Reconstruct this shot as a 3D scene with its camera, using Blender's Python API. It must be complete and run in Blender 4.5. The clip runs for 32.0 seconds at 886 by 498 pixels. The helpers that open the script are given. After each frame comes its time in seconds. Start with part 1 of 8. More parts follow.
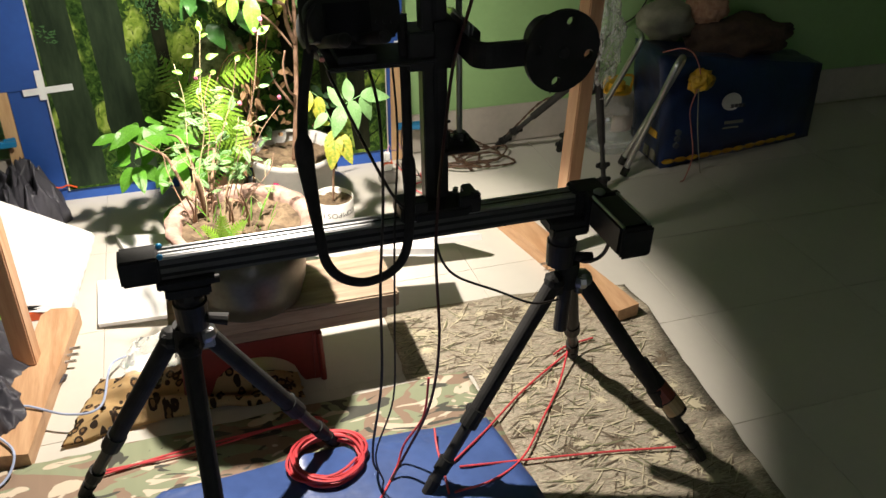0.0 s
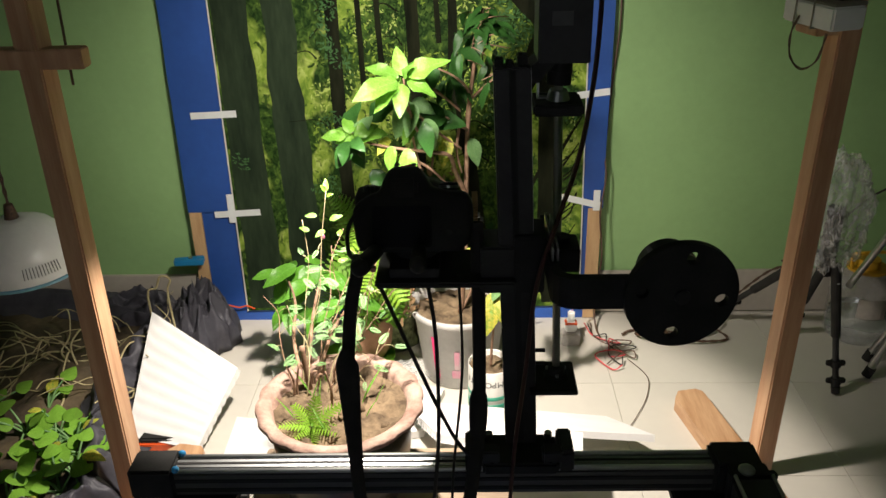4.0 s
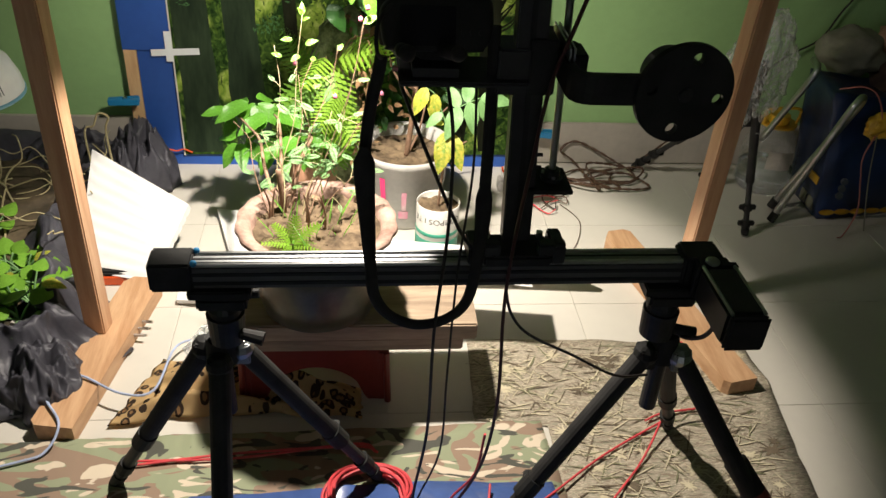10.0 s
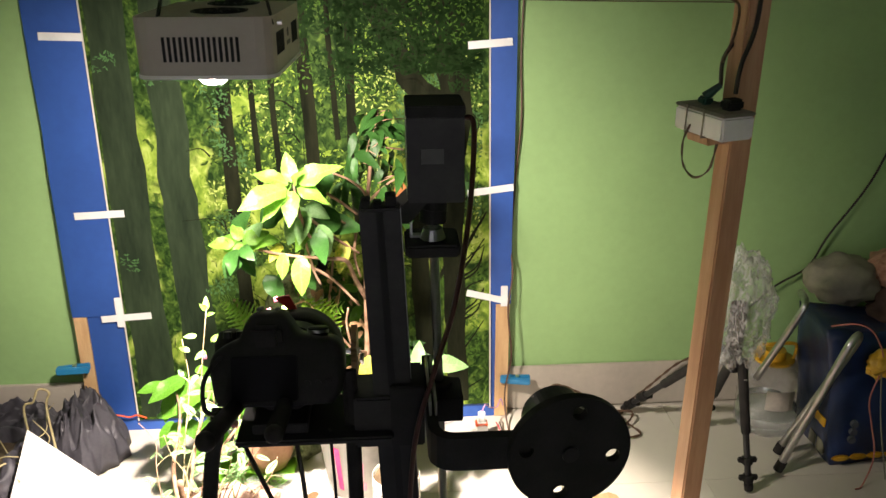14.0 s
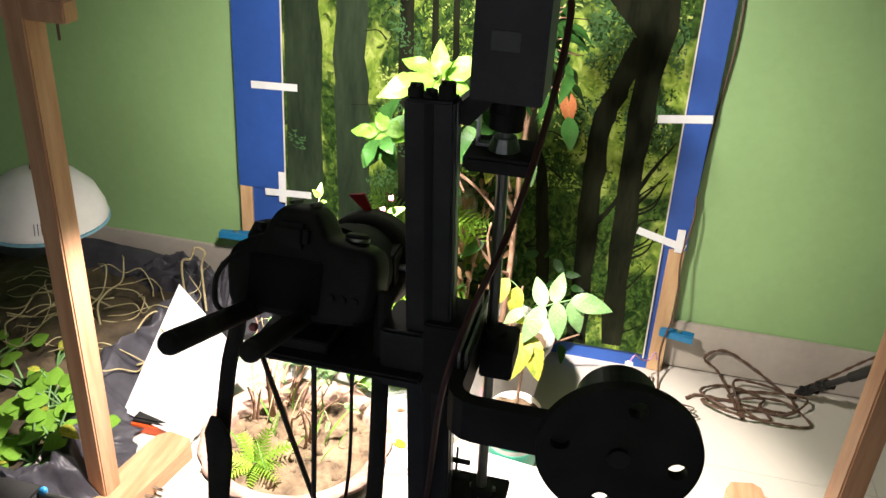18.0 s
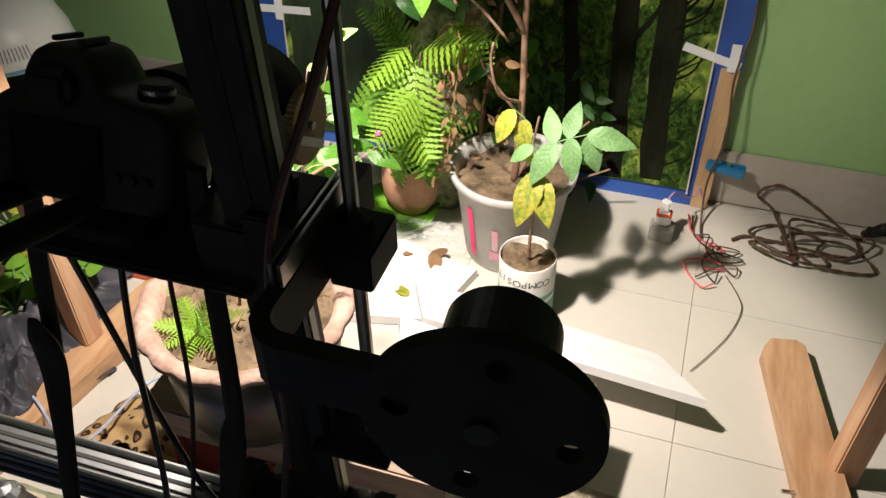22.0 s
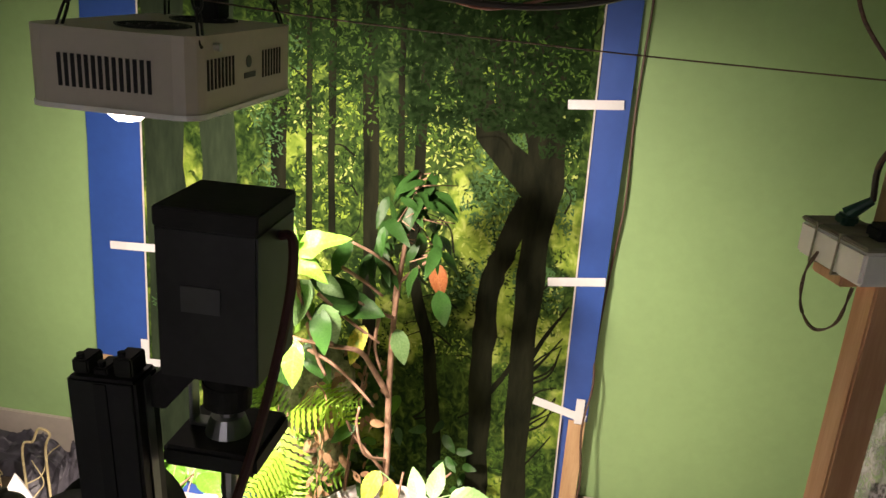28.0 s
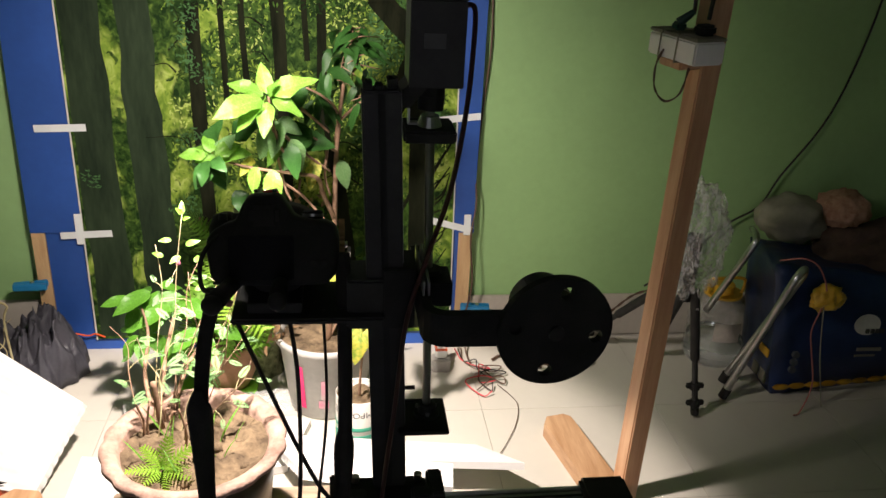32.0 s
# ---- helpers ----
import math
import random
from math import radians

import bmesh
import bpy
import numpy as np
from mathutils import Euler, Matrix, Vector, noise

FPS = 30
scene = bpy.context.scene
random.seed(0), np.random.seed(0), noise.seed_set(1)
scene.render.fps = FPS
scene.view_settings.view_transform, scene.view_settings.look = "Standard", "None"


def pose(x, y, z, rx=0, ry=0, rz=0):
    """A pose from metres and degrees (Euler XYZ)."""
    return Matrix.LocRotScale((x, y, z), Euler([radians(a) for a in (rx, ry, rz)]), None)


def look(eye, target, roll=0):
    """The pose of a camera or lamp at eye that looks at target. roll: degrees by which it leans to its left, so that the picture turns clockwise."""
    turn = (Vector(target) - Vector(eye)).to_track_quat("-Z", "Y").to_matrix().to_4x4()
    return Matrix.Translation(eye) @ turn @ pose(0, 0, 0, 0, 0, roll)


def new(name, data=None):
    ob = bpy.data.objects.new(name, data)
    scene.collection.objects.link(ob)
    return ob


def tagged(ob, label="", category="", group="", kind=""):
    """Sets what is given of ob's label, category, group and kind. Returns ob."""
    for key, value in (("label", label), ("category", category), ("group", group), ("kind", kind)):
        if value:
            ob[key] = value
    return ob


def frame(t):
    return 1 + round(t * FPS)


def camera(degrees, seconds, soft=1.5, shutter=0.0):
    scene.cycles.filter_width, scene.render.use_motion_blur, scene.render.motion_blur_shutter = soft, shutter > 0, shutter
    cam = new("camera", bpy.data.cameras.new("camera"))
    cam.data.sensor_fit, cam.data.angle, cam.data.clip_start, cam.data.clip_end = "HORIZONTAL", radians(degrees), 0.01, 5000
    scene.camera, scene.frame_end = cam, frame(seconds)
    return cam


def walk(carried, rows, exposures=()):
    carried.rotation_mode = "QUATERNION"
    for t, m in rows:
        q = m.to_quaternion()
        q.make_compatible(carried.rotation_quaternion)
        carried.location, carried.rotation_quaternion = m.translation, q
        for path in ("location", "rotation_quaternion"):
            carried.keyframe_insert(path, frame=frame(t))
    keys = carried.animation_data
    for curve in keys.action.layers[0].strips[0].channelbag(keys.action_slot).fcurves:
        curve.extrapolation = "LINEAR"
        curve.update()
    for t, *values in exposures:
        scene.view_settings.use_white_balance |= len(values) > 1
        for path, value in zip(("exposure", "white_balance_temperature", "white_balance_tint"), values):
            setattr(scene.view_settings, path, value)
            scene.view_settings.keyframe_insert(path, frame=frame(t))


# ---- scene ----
cam = camera(56.1, 32.0)
PATH = [
    (0, (-0.01, -0.043, 1.074), (0.54, 1.55, -0.002), 1.6),
    (0.5, (0.029, 0.039, 1.064), (0.567, 1.63, -0.021), 1.6),
    (1, (0.085, 0.136, 1.083), (0.483, 1.786, 0.025), 2.0),
    (1.5, (0.151, 0.168, 1.101), (0.325, 1.908, 0.129), 3.0),
    (2, (0.242, 0.188, 1.105), (0.294, 1.983, 0.225), 4.1),
    (2.5, (0.251, 0.196, 1.122), (0.284, 2.01, 0.281), 2.1),
    (4.5, (0.254, 0.196, 1.088), (0.186, 1.985, 0.194), -1.7),
    (5, (0.235, 0.167, 1.082), (0.158, 1.945, 0.169), -0.4),
    (5.5, (0.195, 0.143, 1.071), (0.177, 1.896, 0.109), 0.1),
    (6, (0.162, 0.118, 1.055), (0.269, 1.806, -0.013), 1.0),
    (6.5, (0.135, 0.115, 1.04), (0.304, 1.761, -0.083), 2.2),
    (7, (0.122, 0.113, 1.045), (0.301, 1.755, -0.083), 2.9),
    (8, (0.125, 0.114, 1.053), (0.337, 1.76, -0.064), 4.1),
    (9, (0.123, 0.111, 1.055), (0.338, 1.755, -0.063), 4.2),
    (10, (0.12, 0.103, 1.054), (0.329, 1.746, -0.066), 4.0),
    (11, (0.12, 0.107, 1.054), (0.316, 1.751, -0.068), 3.6),
    (12, (0.115, 0.104, 1.051), (0.308, 1.748, -0.071), 3.6),
    (12.5, (0.12, 0.102, 1.051), (0.305, 1.746, -0.073), 3.3),
    (13, (0.204, 0.167, 1.055), (0.37, 1.854, -0.006), 2.2),
    (13.5, (0.301, 0.253, 1.091), (0.442, 2.041, 0.207), 1.0),
    (14, (0.302, 0.282, 1.132), (0.427, 2.141, 0.406), -0.2),
    (14.5, (0.278, 0.297, 1.157), (0.432, 2.179, 0.499), -0.3),
    (16.5, (0.262, 0.306, 1.1), (0.355, 2.116, 0.254), 0.9),
    (17, (0.345, 0.379, 1.073), (0.26, 2.158, 0.162), 1.7),
    (17.5, (0.401, 0.421, 1.081), (0.129, 2.174, 0.158), 2.6),
    (18, (0.413, 0.425, 1.079), (0.037, 2.159, 0.156), 3.2),
    (18.5, (0.418, 0.418, 1.054), (0.006, 2.158, 0.159), 3.4),
    (19, (0.429, 0.442, 1.072), (-0.011, 2.144, 0.117), 2.3),
    (19.5, (0.443, 0.446, 1.061), (-0.005, 2.104, 0.036), 1.1),
    (20, (0.476, 0.451, 1.051), (0.073, 2.078, -0.04), -0.0),
    (20.5, (0.476, 0.476, 1.038), (0.139, 2.063, -0.132), 0.7),
    (21, (0.465, 0.55, 1.028), (0.17, 2.079, -0.228), -1.2),
    (21.5, (0.46, 0.597, 1.022), (0.164, 2.061, -0.308), -1.5),
    (22, (0.493, 0.632, 1.012), (0.012, 2.078, -0.283), -0.6),
    (22.5, (0.589, 0.699, 1.054), (-0.111, 2.154, -0.127), 1.6),
    (23, (0.639, 0.711, 1.065), (-0.063, 2.268, 0.024), 2.9),
    (23.5, (0.622, 0.698, 1.123), (0.121, 2.389, 0.179), 3.5),
    (24, (0.552, 0.656, 1.139), (0.251, 2.428, 0.263), 3.3),
    (24.5, (0.494, 0.615, 1.152), (0.28, 2.432, 0.343), 2.9),
    (25, (0.489, 0.62, 1.183), (0.277, 2.466, 0.444), 3.6),
    (25.5, (0.484, 0.613, 1.178), (0.269, 2.489, 0.521), 4.2),
    (27.5, (0.488, 0.622, 1.105), (0.208, 2.507, 0.499), 3.5),
    (28, (0.485, 0.61, 1.103), (0.216, 2.486, 0.464), 4.0),
    (28.5, (0.431, 0.517, 1.11), (0.319, 2.402, 0.451), 2.3),
    (29, (0.388, 0.395, 1.109), (0.397, 2.267, 0.407), 1.2),
    (29.5, (0.394, 0.388, 1.094), (0.385, 2.221, 0.295), 1.6),
    (30, (0.387, 0.379, 1.076), (0.285, 2.192, 0.239), 1.7),
    (30.5, (0.324, 0.335, 1.08), (0.268, 2.147, 0.234), 1.0),
    (31, (0.273, 0.298, 1.079), (0.399, 2.091, 0.203), 2.0),
    (31.5, (0.248, 0.266, 1.081), (0.485, 2.056, 0.222), 3.0),
    (32, (0.258, 0.243, 1.088), (0.509, 2.045, 0.258), 3.1),
]
walk(cam, [(t, look(eye, target, roll)) for t, eye, target, roll in PATH],
     [(0.0, 0.82, 6450, 14), (1.0, 0.80, 6450, 14), (2.0, 0.6, 6450, 14), (5.0, 0.48, 6450, 15), (6.0, 0.55, 6450, 13), (12.5, 0.57, 6450, 13), (13.3, 0.7, 6600, 16), (14.0, 1.62, 6800, 20), (14.5, 1.75, 6700, 20), (16.5, 1.9, 6400, 20), (17.0, 1.85, 6350, 20), (18.0, 1.4, 6350, 20), (19.0, 1.27, 6400, 18),
      (20.0, 0.65, 6450, 18), (22.0, 0.35, 6450, 18), (23.0, -0.38, 6450, 20), (24.0, 0.24, 6800, 24), (25.0, 0.48, 7150, 28), (25.5, 0.55, 7200, 28), (27.5, 1.5, 7200, 28), (28.2, 1.4, 7100, 28), (29.0, 0.8, 7000, 24), (30.0, 1.68, 6500, 22), (31.0, 0.9, 6500, 20), (32.0, 0.7, 6500, 20)])

# ---- light: a grow lamp above the plants, an added wall fill and an added ambient fill ----
world = bpy.data.worlds.new("ambient_fill")
world.use_nodes = True
scene.world = world
# added ambient fill that lifts the dark parts, no source of the place
world.node_tree.nodes["Background"].inputs[0].default_value = (0.92, 0.94, 1.0, 1)
world.node_tree.nodes["Background"].inputs[1].default_value = 0.53
BULB = Vector((0.098, 1.292, 0.952))


def lamp(name, kind, power, colour, place, target=None, size=0.02, cone=None, blend=0.2):
    data = bpy.data.lights.new(name, kind)
    data.energy, data.color, data.shadow_soft_size = power, colour, size
    ob = new(name, data)
    ob.matrix_world = look(place, target) if target else Matrix.Translation(place)
    if cone:
        data.spot_size, data.spot_blend = radians(cone), blend
    return ob


lamp("grow_lamp_beam", "SPOT", 47, (1.0, 0.92, 0.79), BULB, BULB - Vector((0, 0, 1)), 0.016, 92, 0.22)
# added fill: a second spot aimed at the wall, standing in for bounced light
lamp("grow_lamp_spill", "SPOT", 29, (1.0, 0.93, 0.80), BULB, (0.15, 2.07, 0.33), 0.045, 126, 0.88)


# ---- materials ----
def mat(name, col, rough=0.6, metal=0.0, var=0.2, scale=12.0, fine=140.0, bump=0.15, col2=None, stretch=(1, 1, 1), clear=0.0, spec=0.5, each=0.0, trans=0.0):
    m = bpy.data.materials.new(name)
    m.use_nodes = True
    nt = m.node_tree
    b = nt.nodes["Principled BSDF"]
    tc = nt.nodes.new("ShaderNodeTexCoord")
    mp = nt.nodes.new("ShaderNodeMapping")
    mp.inputs["Scale"].default_value = stretch
    nt.links.new(tc.outputs["Object"], mp.inputs[0])
    n1, n2 = nt.nodes.new("ShaderNodeTexNoise"), nt.nodes.new("ShaderNodeTexNoise")
    for n, s, d in ((n1, scale, 4), (n2, fine, 3)):
        n.inputs["Scale"].default_value, n.inputs["Detail"].default_value = s, d
        nt.links.new(mp.outputs[0], n.inputs["Vector"])
    add = nt.nodes.new("ShaderNodeMath")
    add.operation = "MULTIPLY_ADD"
    add.inputs[1].default_value = 0.35
    nt.links.new(n2.outputs["Fac"], add.inputs[0])
    nt.links.new(n1.outputs["Fac"], add.inputs[2])
    ramp = nt.nodes.new("ShaderNodeValToRGB")
    c2 = col2 or tuple(min(1.0, c * (1 + var)) for c in col)
    c1 = col if col2 else tuple(c * (1 - var) for c in col)
    ramp.color_ramp.elements[0].position, ramp.color_ramp.elements[1].position = 0.48, 0.88
    ramp.color_ramp.elements[0].color, ramp.color_ramp.elements[1].color = (*c1, 1), (*c2, 1)
    nt.links.new(add.outputs[0], ramp.inputs[0])
    out = ramp.outputs[0]
    if each:
        info, hsv, mul = nt.nodes.new("ShaderNodeObjectInfo"), nt.nodes.new("ShaderNodeHueSaturation"), nt.nodes.new("ShaderNodeMapRange")
        mul.inputs["To Min"].default_value, mul.inputs["To Max"].default_value = 1 - each, 1 + each
        nt.links.new(info.outputs["Random"], mul.inputs[0])
        nt.links.new(mul.outputs[0], hsv.inputs["Value"])
        nt.links.new(out, hsv.inputs["Color"])
        out = hsv.outputs[0]
    nt.links.new(out, b.inputs["Base Color"])
    b.inputs["Roughness"].default_value, b.inputs["Metallic"].default_value = rough, metal
    b.inputs["Specular IOR Level"].default_value = spec
    if trans:
        b.inputs["Subsurface Weight"].default_value = 0.0
        tr, mix = nt.nodes.new("ShaderNodeBsdfTranslucent"), nt.nodes.new("ShaderNodeMixShader")
        nt.links.new(out, tr.inputs[0])
        mix.inputs[0].default_value = trans
        nt.links.new(b.outputs[0], mix.inputs[1])
        nt.links.new(tr.outputs[0], mix.inputs[2])
        nt.links.new(mix.outputs[0], nt.nodes["Material Output"].inputs[0])
    if clear:
        b.inputs["Coat Weight"].default_value = clear
    if bump:
        bp = nt.nodes.new("ShaderNodeBump")
        bp.inputs["Strength"].default_value, bp.inputs["Distance"].default_value = bump, 0.004
        nt.links.new(add.outputs[0], bp.inputs["Height"])
        nt.links.new(bp.outputs[0], b.inputs["Normal"])
    return m


def glass(name, tint, rough=0.05, weight=0.85):
    m = mat(name, tint, rough, 0, 0.05, 20, 90, 0.3)
    m.node_tree.nodes["Principled BSDF"].inputs["Transmission Weight"].default_value = weight
    m.node_tree.nodes["Principled BSDF"].inputs["IOR"].default_value = 1.2
    return m


def glow(name, col, strength):
    m = bpy.data.materials.new(name)
    m.use_nodes = True
    b = m.node_tree.nodes["Principled BSDF"]
    b.inputs["Emission Color"].default_value, b.inputs["Emission Strength"].default_value = (*col, 1), strength
    b.inputs["Base Color"].default_value = (*col, 1)
    return m


def patches(name, cols, scale, cuts, rough=0.85, stretch=(1, 1, 1), distort=1.2, bump=0.3, fine=900, spots=False):
    """A printed cloth: patches of the given colours, one noise field for each colour after the first."""
    m = bpy.data.materials.new(name)
    m.use_nodes = True
    nt = m.node_tree
    b = nt.nodes["Principled BSDF"]
    tc, mp = nt.nodes.new("ShaderNodeTexCoord"), nt.nodes.new("ShaderNodeMapping")
    mp.inputs["Scale"].default_value = stretch
    nt.links.new(tc.outputs["Object"], mp.inputs[0])
    last = None
    for i, c in enumerate(cols):
        rgb = nt.nodes.new("ShaderNodeRGB")
        rgb.outputs[0].default_value = (*c, 1)
        if last is None:
            last = rgb.outputs[0]
            continue
        if spots:
            tex = nt.nodes.new("ShaderNodeTexVoronoi")
            warp = nt.nodes.new("ShaderNodeTexNoise")
            warp.inputs["Scale"].default_value = scale * 1.3
            mixv = nt.nodes.new("ShaderNodeMix")
            mixv.data_type = "VECTOR"
            mixv.inputs["Factor"].default_value = 0.007
            nt.links.new(mp.outputs[0], mixv.inputs["A"])
            nt.links.new(mp.outputs[0], warp.inputs["Vector"])
            nt.links.new(warp.outputs["Color"], mixv.inputs["B"])
            nt.links.new(mixv.outputs["Result"], tex.inputs["Vector"])
            tex.inputs["Scale"].default_value = scale
            val = tex.outputs["Distance"]
        else:
            tex = nt.nodes.new("ShaderNodeTexNoise")
            tex.inputs["Scale"].default_value, tex.inputs["Distortion"].default_value, tex.inputs["Detail"].default_value = scale * (1 + 0.25 * i), distort, 1.5
            off = nt.nodes.new("ShaderNodeVectorMath")
            off.inputs[1].default_value = (3.7 * i, 1.9 * i, 0.6 * i)
            nt.links.new(mp.outputs[0], off.inputs[0])
            nt.links.new(off.outputs[0], tex.inputs["Vector"])
            val = tex.outputs["Fac"]
        ramp = nt.nodes.new("ShaderNodeValToRGB")
        ramp.color_ramp.elements[0].position, ramp.color_ramp.elements[1].position = cuts[i - 1], cuts[i - 1] + 0.012
        if spots:
            ramp.color_ramp.elements[0].color, ramp.color_ramp.elements[1].color = (1, 1, 1, 1), (0, 0, 0, 1)
        nt.links.new(val, ramp.inputs[0])
        mix = nt.nodes.new("ShaderNodeMix")
        mix.data_type = "RGBA"
        nt.links.new(ramp.outputs[0], mix.inputs["Factor"])
        nt.links.new(last, mix.inputs["A"])
        nt.links.new(rgb.outputs[0], mix.inputs["B"])
        last = mix.outputs["Result"]
    nt.links.new(last, b.inputs["Base Color"])
    b.inputs["Roughness"].default_value = rough
    weave, bp = nt.nodes.new("ShaderNodeTexNoise"), nt.nodes.new("ShaderNodeBump")
    weave.inputs["Scale"].default_value = fine
    nt.links.new(tc.outputs["Object"], weave.inputs["Vector"])
    nt.links.new(weave.outputs["Fac"], bp.inputs["Height"])
    bp.inputs["Strength"].default_value, bp.inputs["Distance"].default_value = bump, 0.001
    nt.links.new(bp.outputs[0], b.inputs["Normal"])
    return m


GREEN_WALL = mat("green_wall_paint", (0.275, 0.46, 0.19), 0.6, 0, 0.08, 3, 60, 0.12)
TILE = mat("cream_floor_tile", (0.55, 0.52, 0.455), 0.30, 0, 0.03, 5, 40, 0.015, each=0.025)
GROUT = mat("tile_grout", (0.52, 0.485, 0.42), 0.9, 0, 0.2, 30, 200, 0.2)
SKIRT = mat("skirting_tile", (0.45, 0.41, 0.35), 0.4, 0, 0.12, 7, 60, 0.06)
PLASTER = mat("white_plaster", (0.80, 0.80, 0.77), 0.8, 0, 0.08, 3, 50, 0.1)
BLUE = mat("blue_corrugated_sheet", (0.020, 0.080, 0.33), 0.5, 0, 0.12, 6, 60, 0.1)
WOOD = mat("planed_reddish_wood", (0.46, 0.25, 0.135), 0.5, 0, 0.3, 5, 30, 0.12, (0.60, 0.37, 0.22), (14, 14, 1.2))
WOODF = mat("planed_foot_wood", (0.40, 0.22, 0.11), 0.5, 0, 0.3, 5, 30, 0.12, (0.55, 0.34, 0.19), (14, 1.5, 14))
PLANK = mat("old_plank_wood", (0.23, 0.165, 0.11), 0.65, 0, 0.3, 5, 26, 0.3, (0.42, 0.315, 0.215), (1.5, 14, 14))
BATTEN = mat("pale_batten_wood", (0.48, 0.29, 0.14), 0.6, 0, 0.3, 6, 40, 0.2, (0.60, 0.40, 0.21), (12, 12, 1.5))
TAPE = mat("white_paper_tape", (0.72, 0.74, 0.74), 0.7, 0, 0.06, 30, 200, 0.1)
RAILM = mat("dark_grey_anodised_rail", (0.085, 0.085, 0.083), 0.36, 0.35, 0.15, 20, 200, 0.02)
BLACK = mat("black_anodised_metal", (0.022, 0.022, 0.022), 0.45, 0.0, 0.3, 30, 200, 0.02, spec=0.3)
BLACKP = mat("black_plastic", (0.022, 0.022, 0.021), 0.6, 0, 0.3, 30, 400, 0.03, spec=0.15)
RUBBER = mat("black_rubber", (0.022, 0.021, 0.020), 0.75, 0, 0.3, 40, 500, 0.06, spec=0.25)
STEEL = mat("brushed_steel", (0.5, 0.5, 0.5), 0.28, 1.0, 0.15, 30, 200, 0.05)
ALU = mat("grey_aluminium", (0.33, 0.34, 0.34), 0.38, 1.0, 0.12, 30, 200, 0.05)
FOAM = mat("white_foam_sheet", (0.70, 0.69, 0.67), 0.75, 0, 0.04, 8, 120, 0.2)
CLAY = mat("terracotta", (0.36, 0.16, 0.085), 0.85, 0, 0.25, 9, 120, 0.3, (0.50, 0.27, 0.17))
RIMCLAY = mat("weathered_clay_tray", (0.20, 0.115, 0.085), 0.85, 0, 0.35, 26, 130, 0.9, (0.44, 0.30, 0.235))
SOIL = mat("dry_soil", (0.055, 0.035, 0.018), 0.95, 0, 0.4, 30, 160, 0.9, (0.20, 0.14, 0.08))
GREYPOT = mat("grey_plastic_pot", (0.36, 0.35, 0.33), 0.5, 0, 0.15, 9, 90, 0.1, (0.50, 0.48, 0.45))
PINK = mat("pink_paint_mark", (0.75, 0.03, 0.16), 0.5, 0, 0.2, 20, 90, 0.05)
CANW = mat("white_tin_print", (0.62, 0.60, 0.55), 0.45, 0, 0.12, 20, 120, 0.05)
CANG = mat("green_tin_print", (0.05, 0.33, 0.22), 0.45, 0, 0.15, 20, 120, 0.05)
def veined(m, strength=0.13):
    """Pale side veins and a midrib on a leaf mesh that lies along +y."""
    nt = m.node_tree
    b = nt.nodes["Principled BSDF"]
    src = b.inputs["Base Color"].links[0].from_socket
    tc, sep = nt.nodes.new("ShaderNodeTexCoord"), nt.nodes.new("ShaderNodeSeparateXYZ")
    nt.links.new(tc.outputs["Object"], sep.inputs[0])

    def op(kind, a, c, d=None):
        n = nt.nodes.new("ShaderNodeMath")
        n.operation = kind
        for k, v in enumerate((a, c, d)):
            if v is None:
                continue
            if isinstance(v, (int, float)):
                n.inputs[k].default_value = v
            else:
                nt.links.new(v, n.inputs[k])
        return n.outputs[0]
    ax = op("ABSOLUTE", sep.outputs["X"], None)
    ph = op("FRACT", op("MULTIPLY", op("MULTIPLY_ADD", ax, -0.75, sep.outputs["Y"]), 8.0), None)
    near = op("ABSOLUTE", op("SUBTRACT", ph, 0.5), None)
    side = op("GREATER_THAN", near, 0.46)
    rib = op("LESS_THAN", ax, 0.018)
    fac = op("MULTIPLY", op("MAXIMUM", side, rib), strength)
    mix, lit = nt.nodes.new("ShaderNodeMix"), nt.nodes.new("ShaderNodeHueSaturation")
    lit.inputs["Value"].default_value, lit.inputs["Saturation"].default_value = 1.7, 0.8
    mix.data_type = "RGBA"
    nt.links.new(src, lit.inputs["Color"])
    nt.links.new(fac, mix.inputs["Factor"])
    nt.links.new(src, mix.inputs["A"])
    nt.links.new(lit.outputs[0], mix.inputs["B"])
    nt.links.new(mix.outputs["Result"], b.inputs["Base Color"])
    for n in nt.nodes:
        if n.type == "BSDF_TRANSLUCENT":
            nt.links.new(mix.outputs["Result"], n.inputs[0])
    bump = nt.nodes.new("ShaderNodeBump")
    bump.inputs["Strength"].default_value, bump.inputs["Distance"].default_value = 0.07, 0.01
    nt.links.new(near, bump.inputs["Height"])
    old = b.inputs["Normal"].links
    if old:
        nt.links.new(old[0].from_socket, bump.inputs["Normal"])
    nt.links.new(bump.outputs[0], b.inputs["Normal"])
    return m


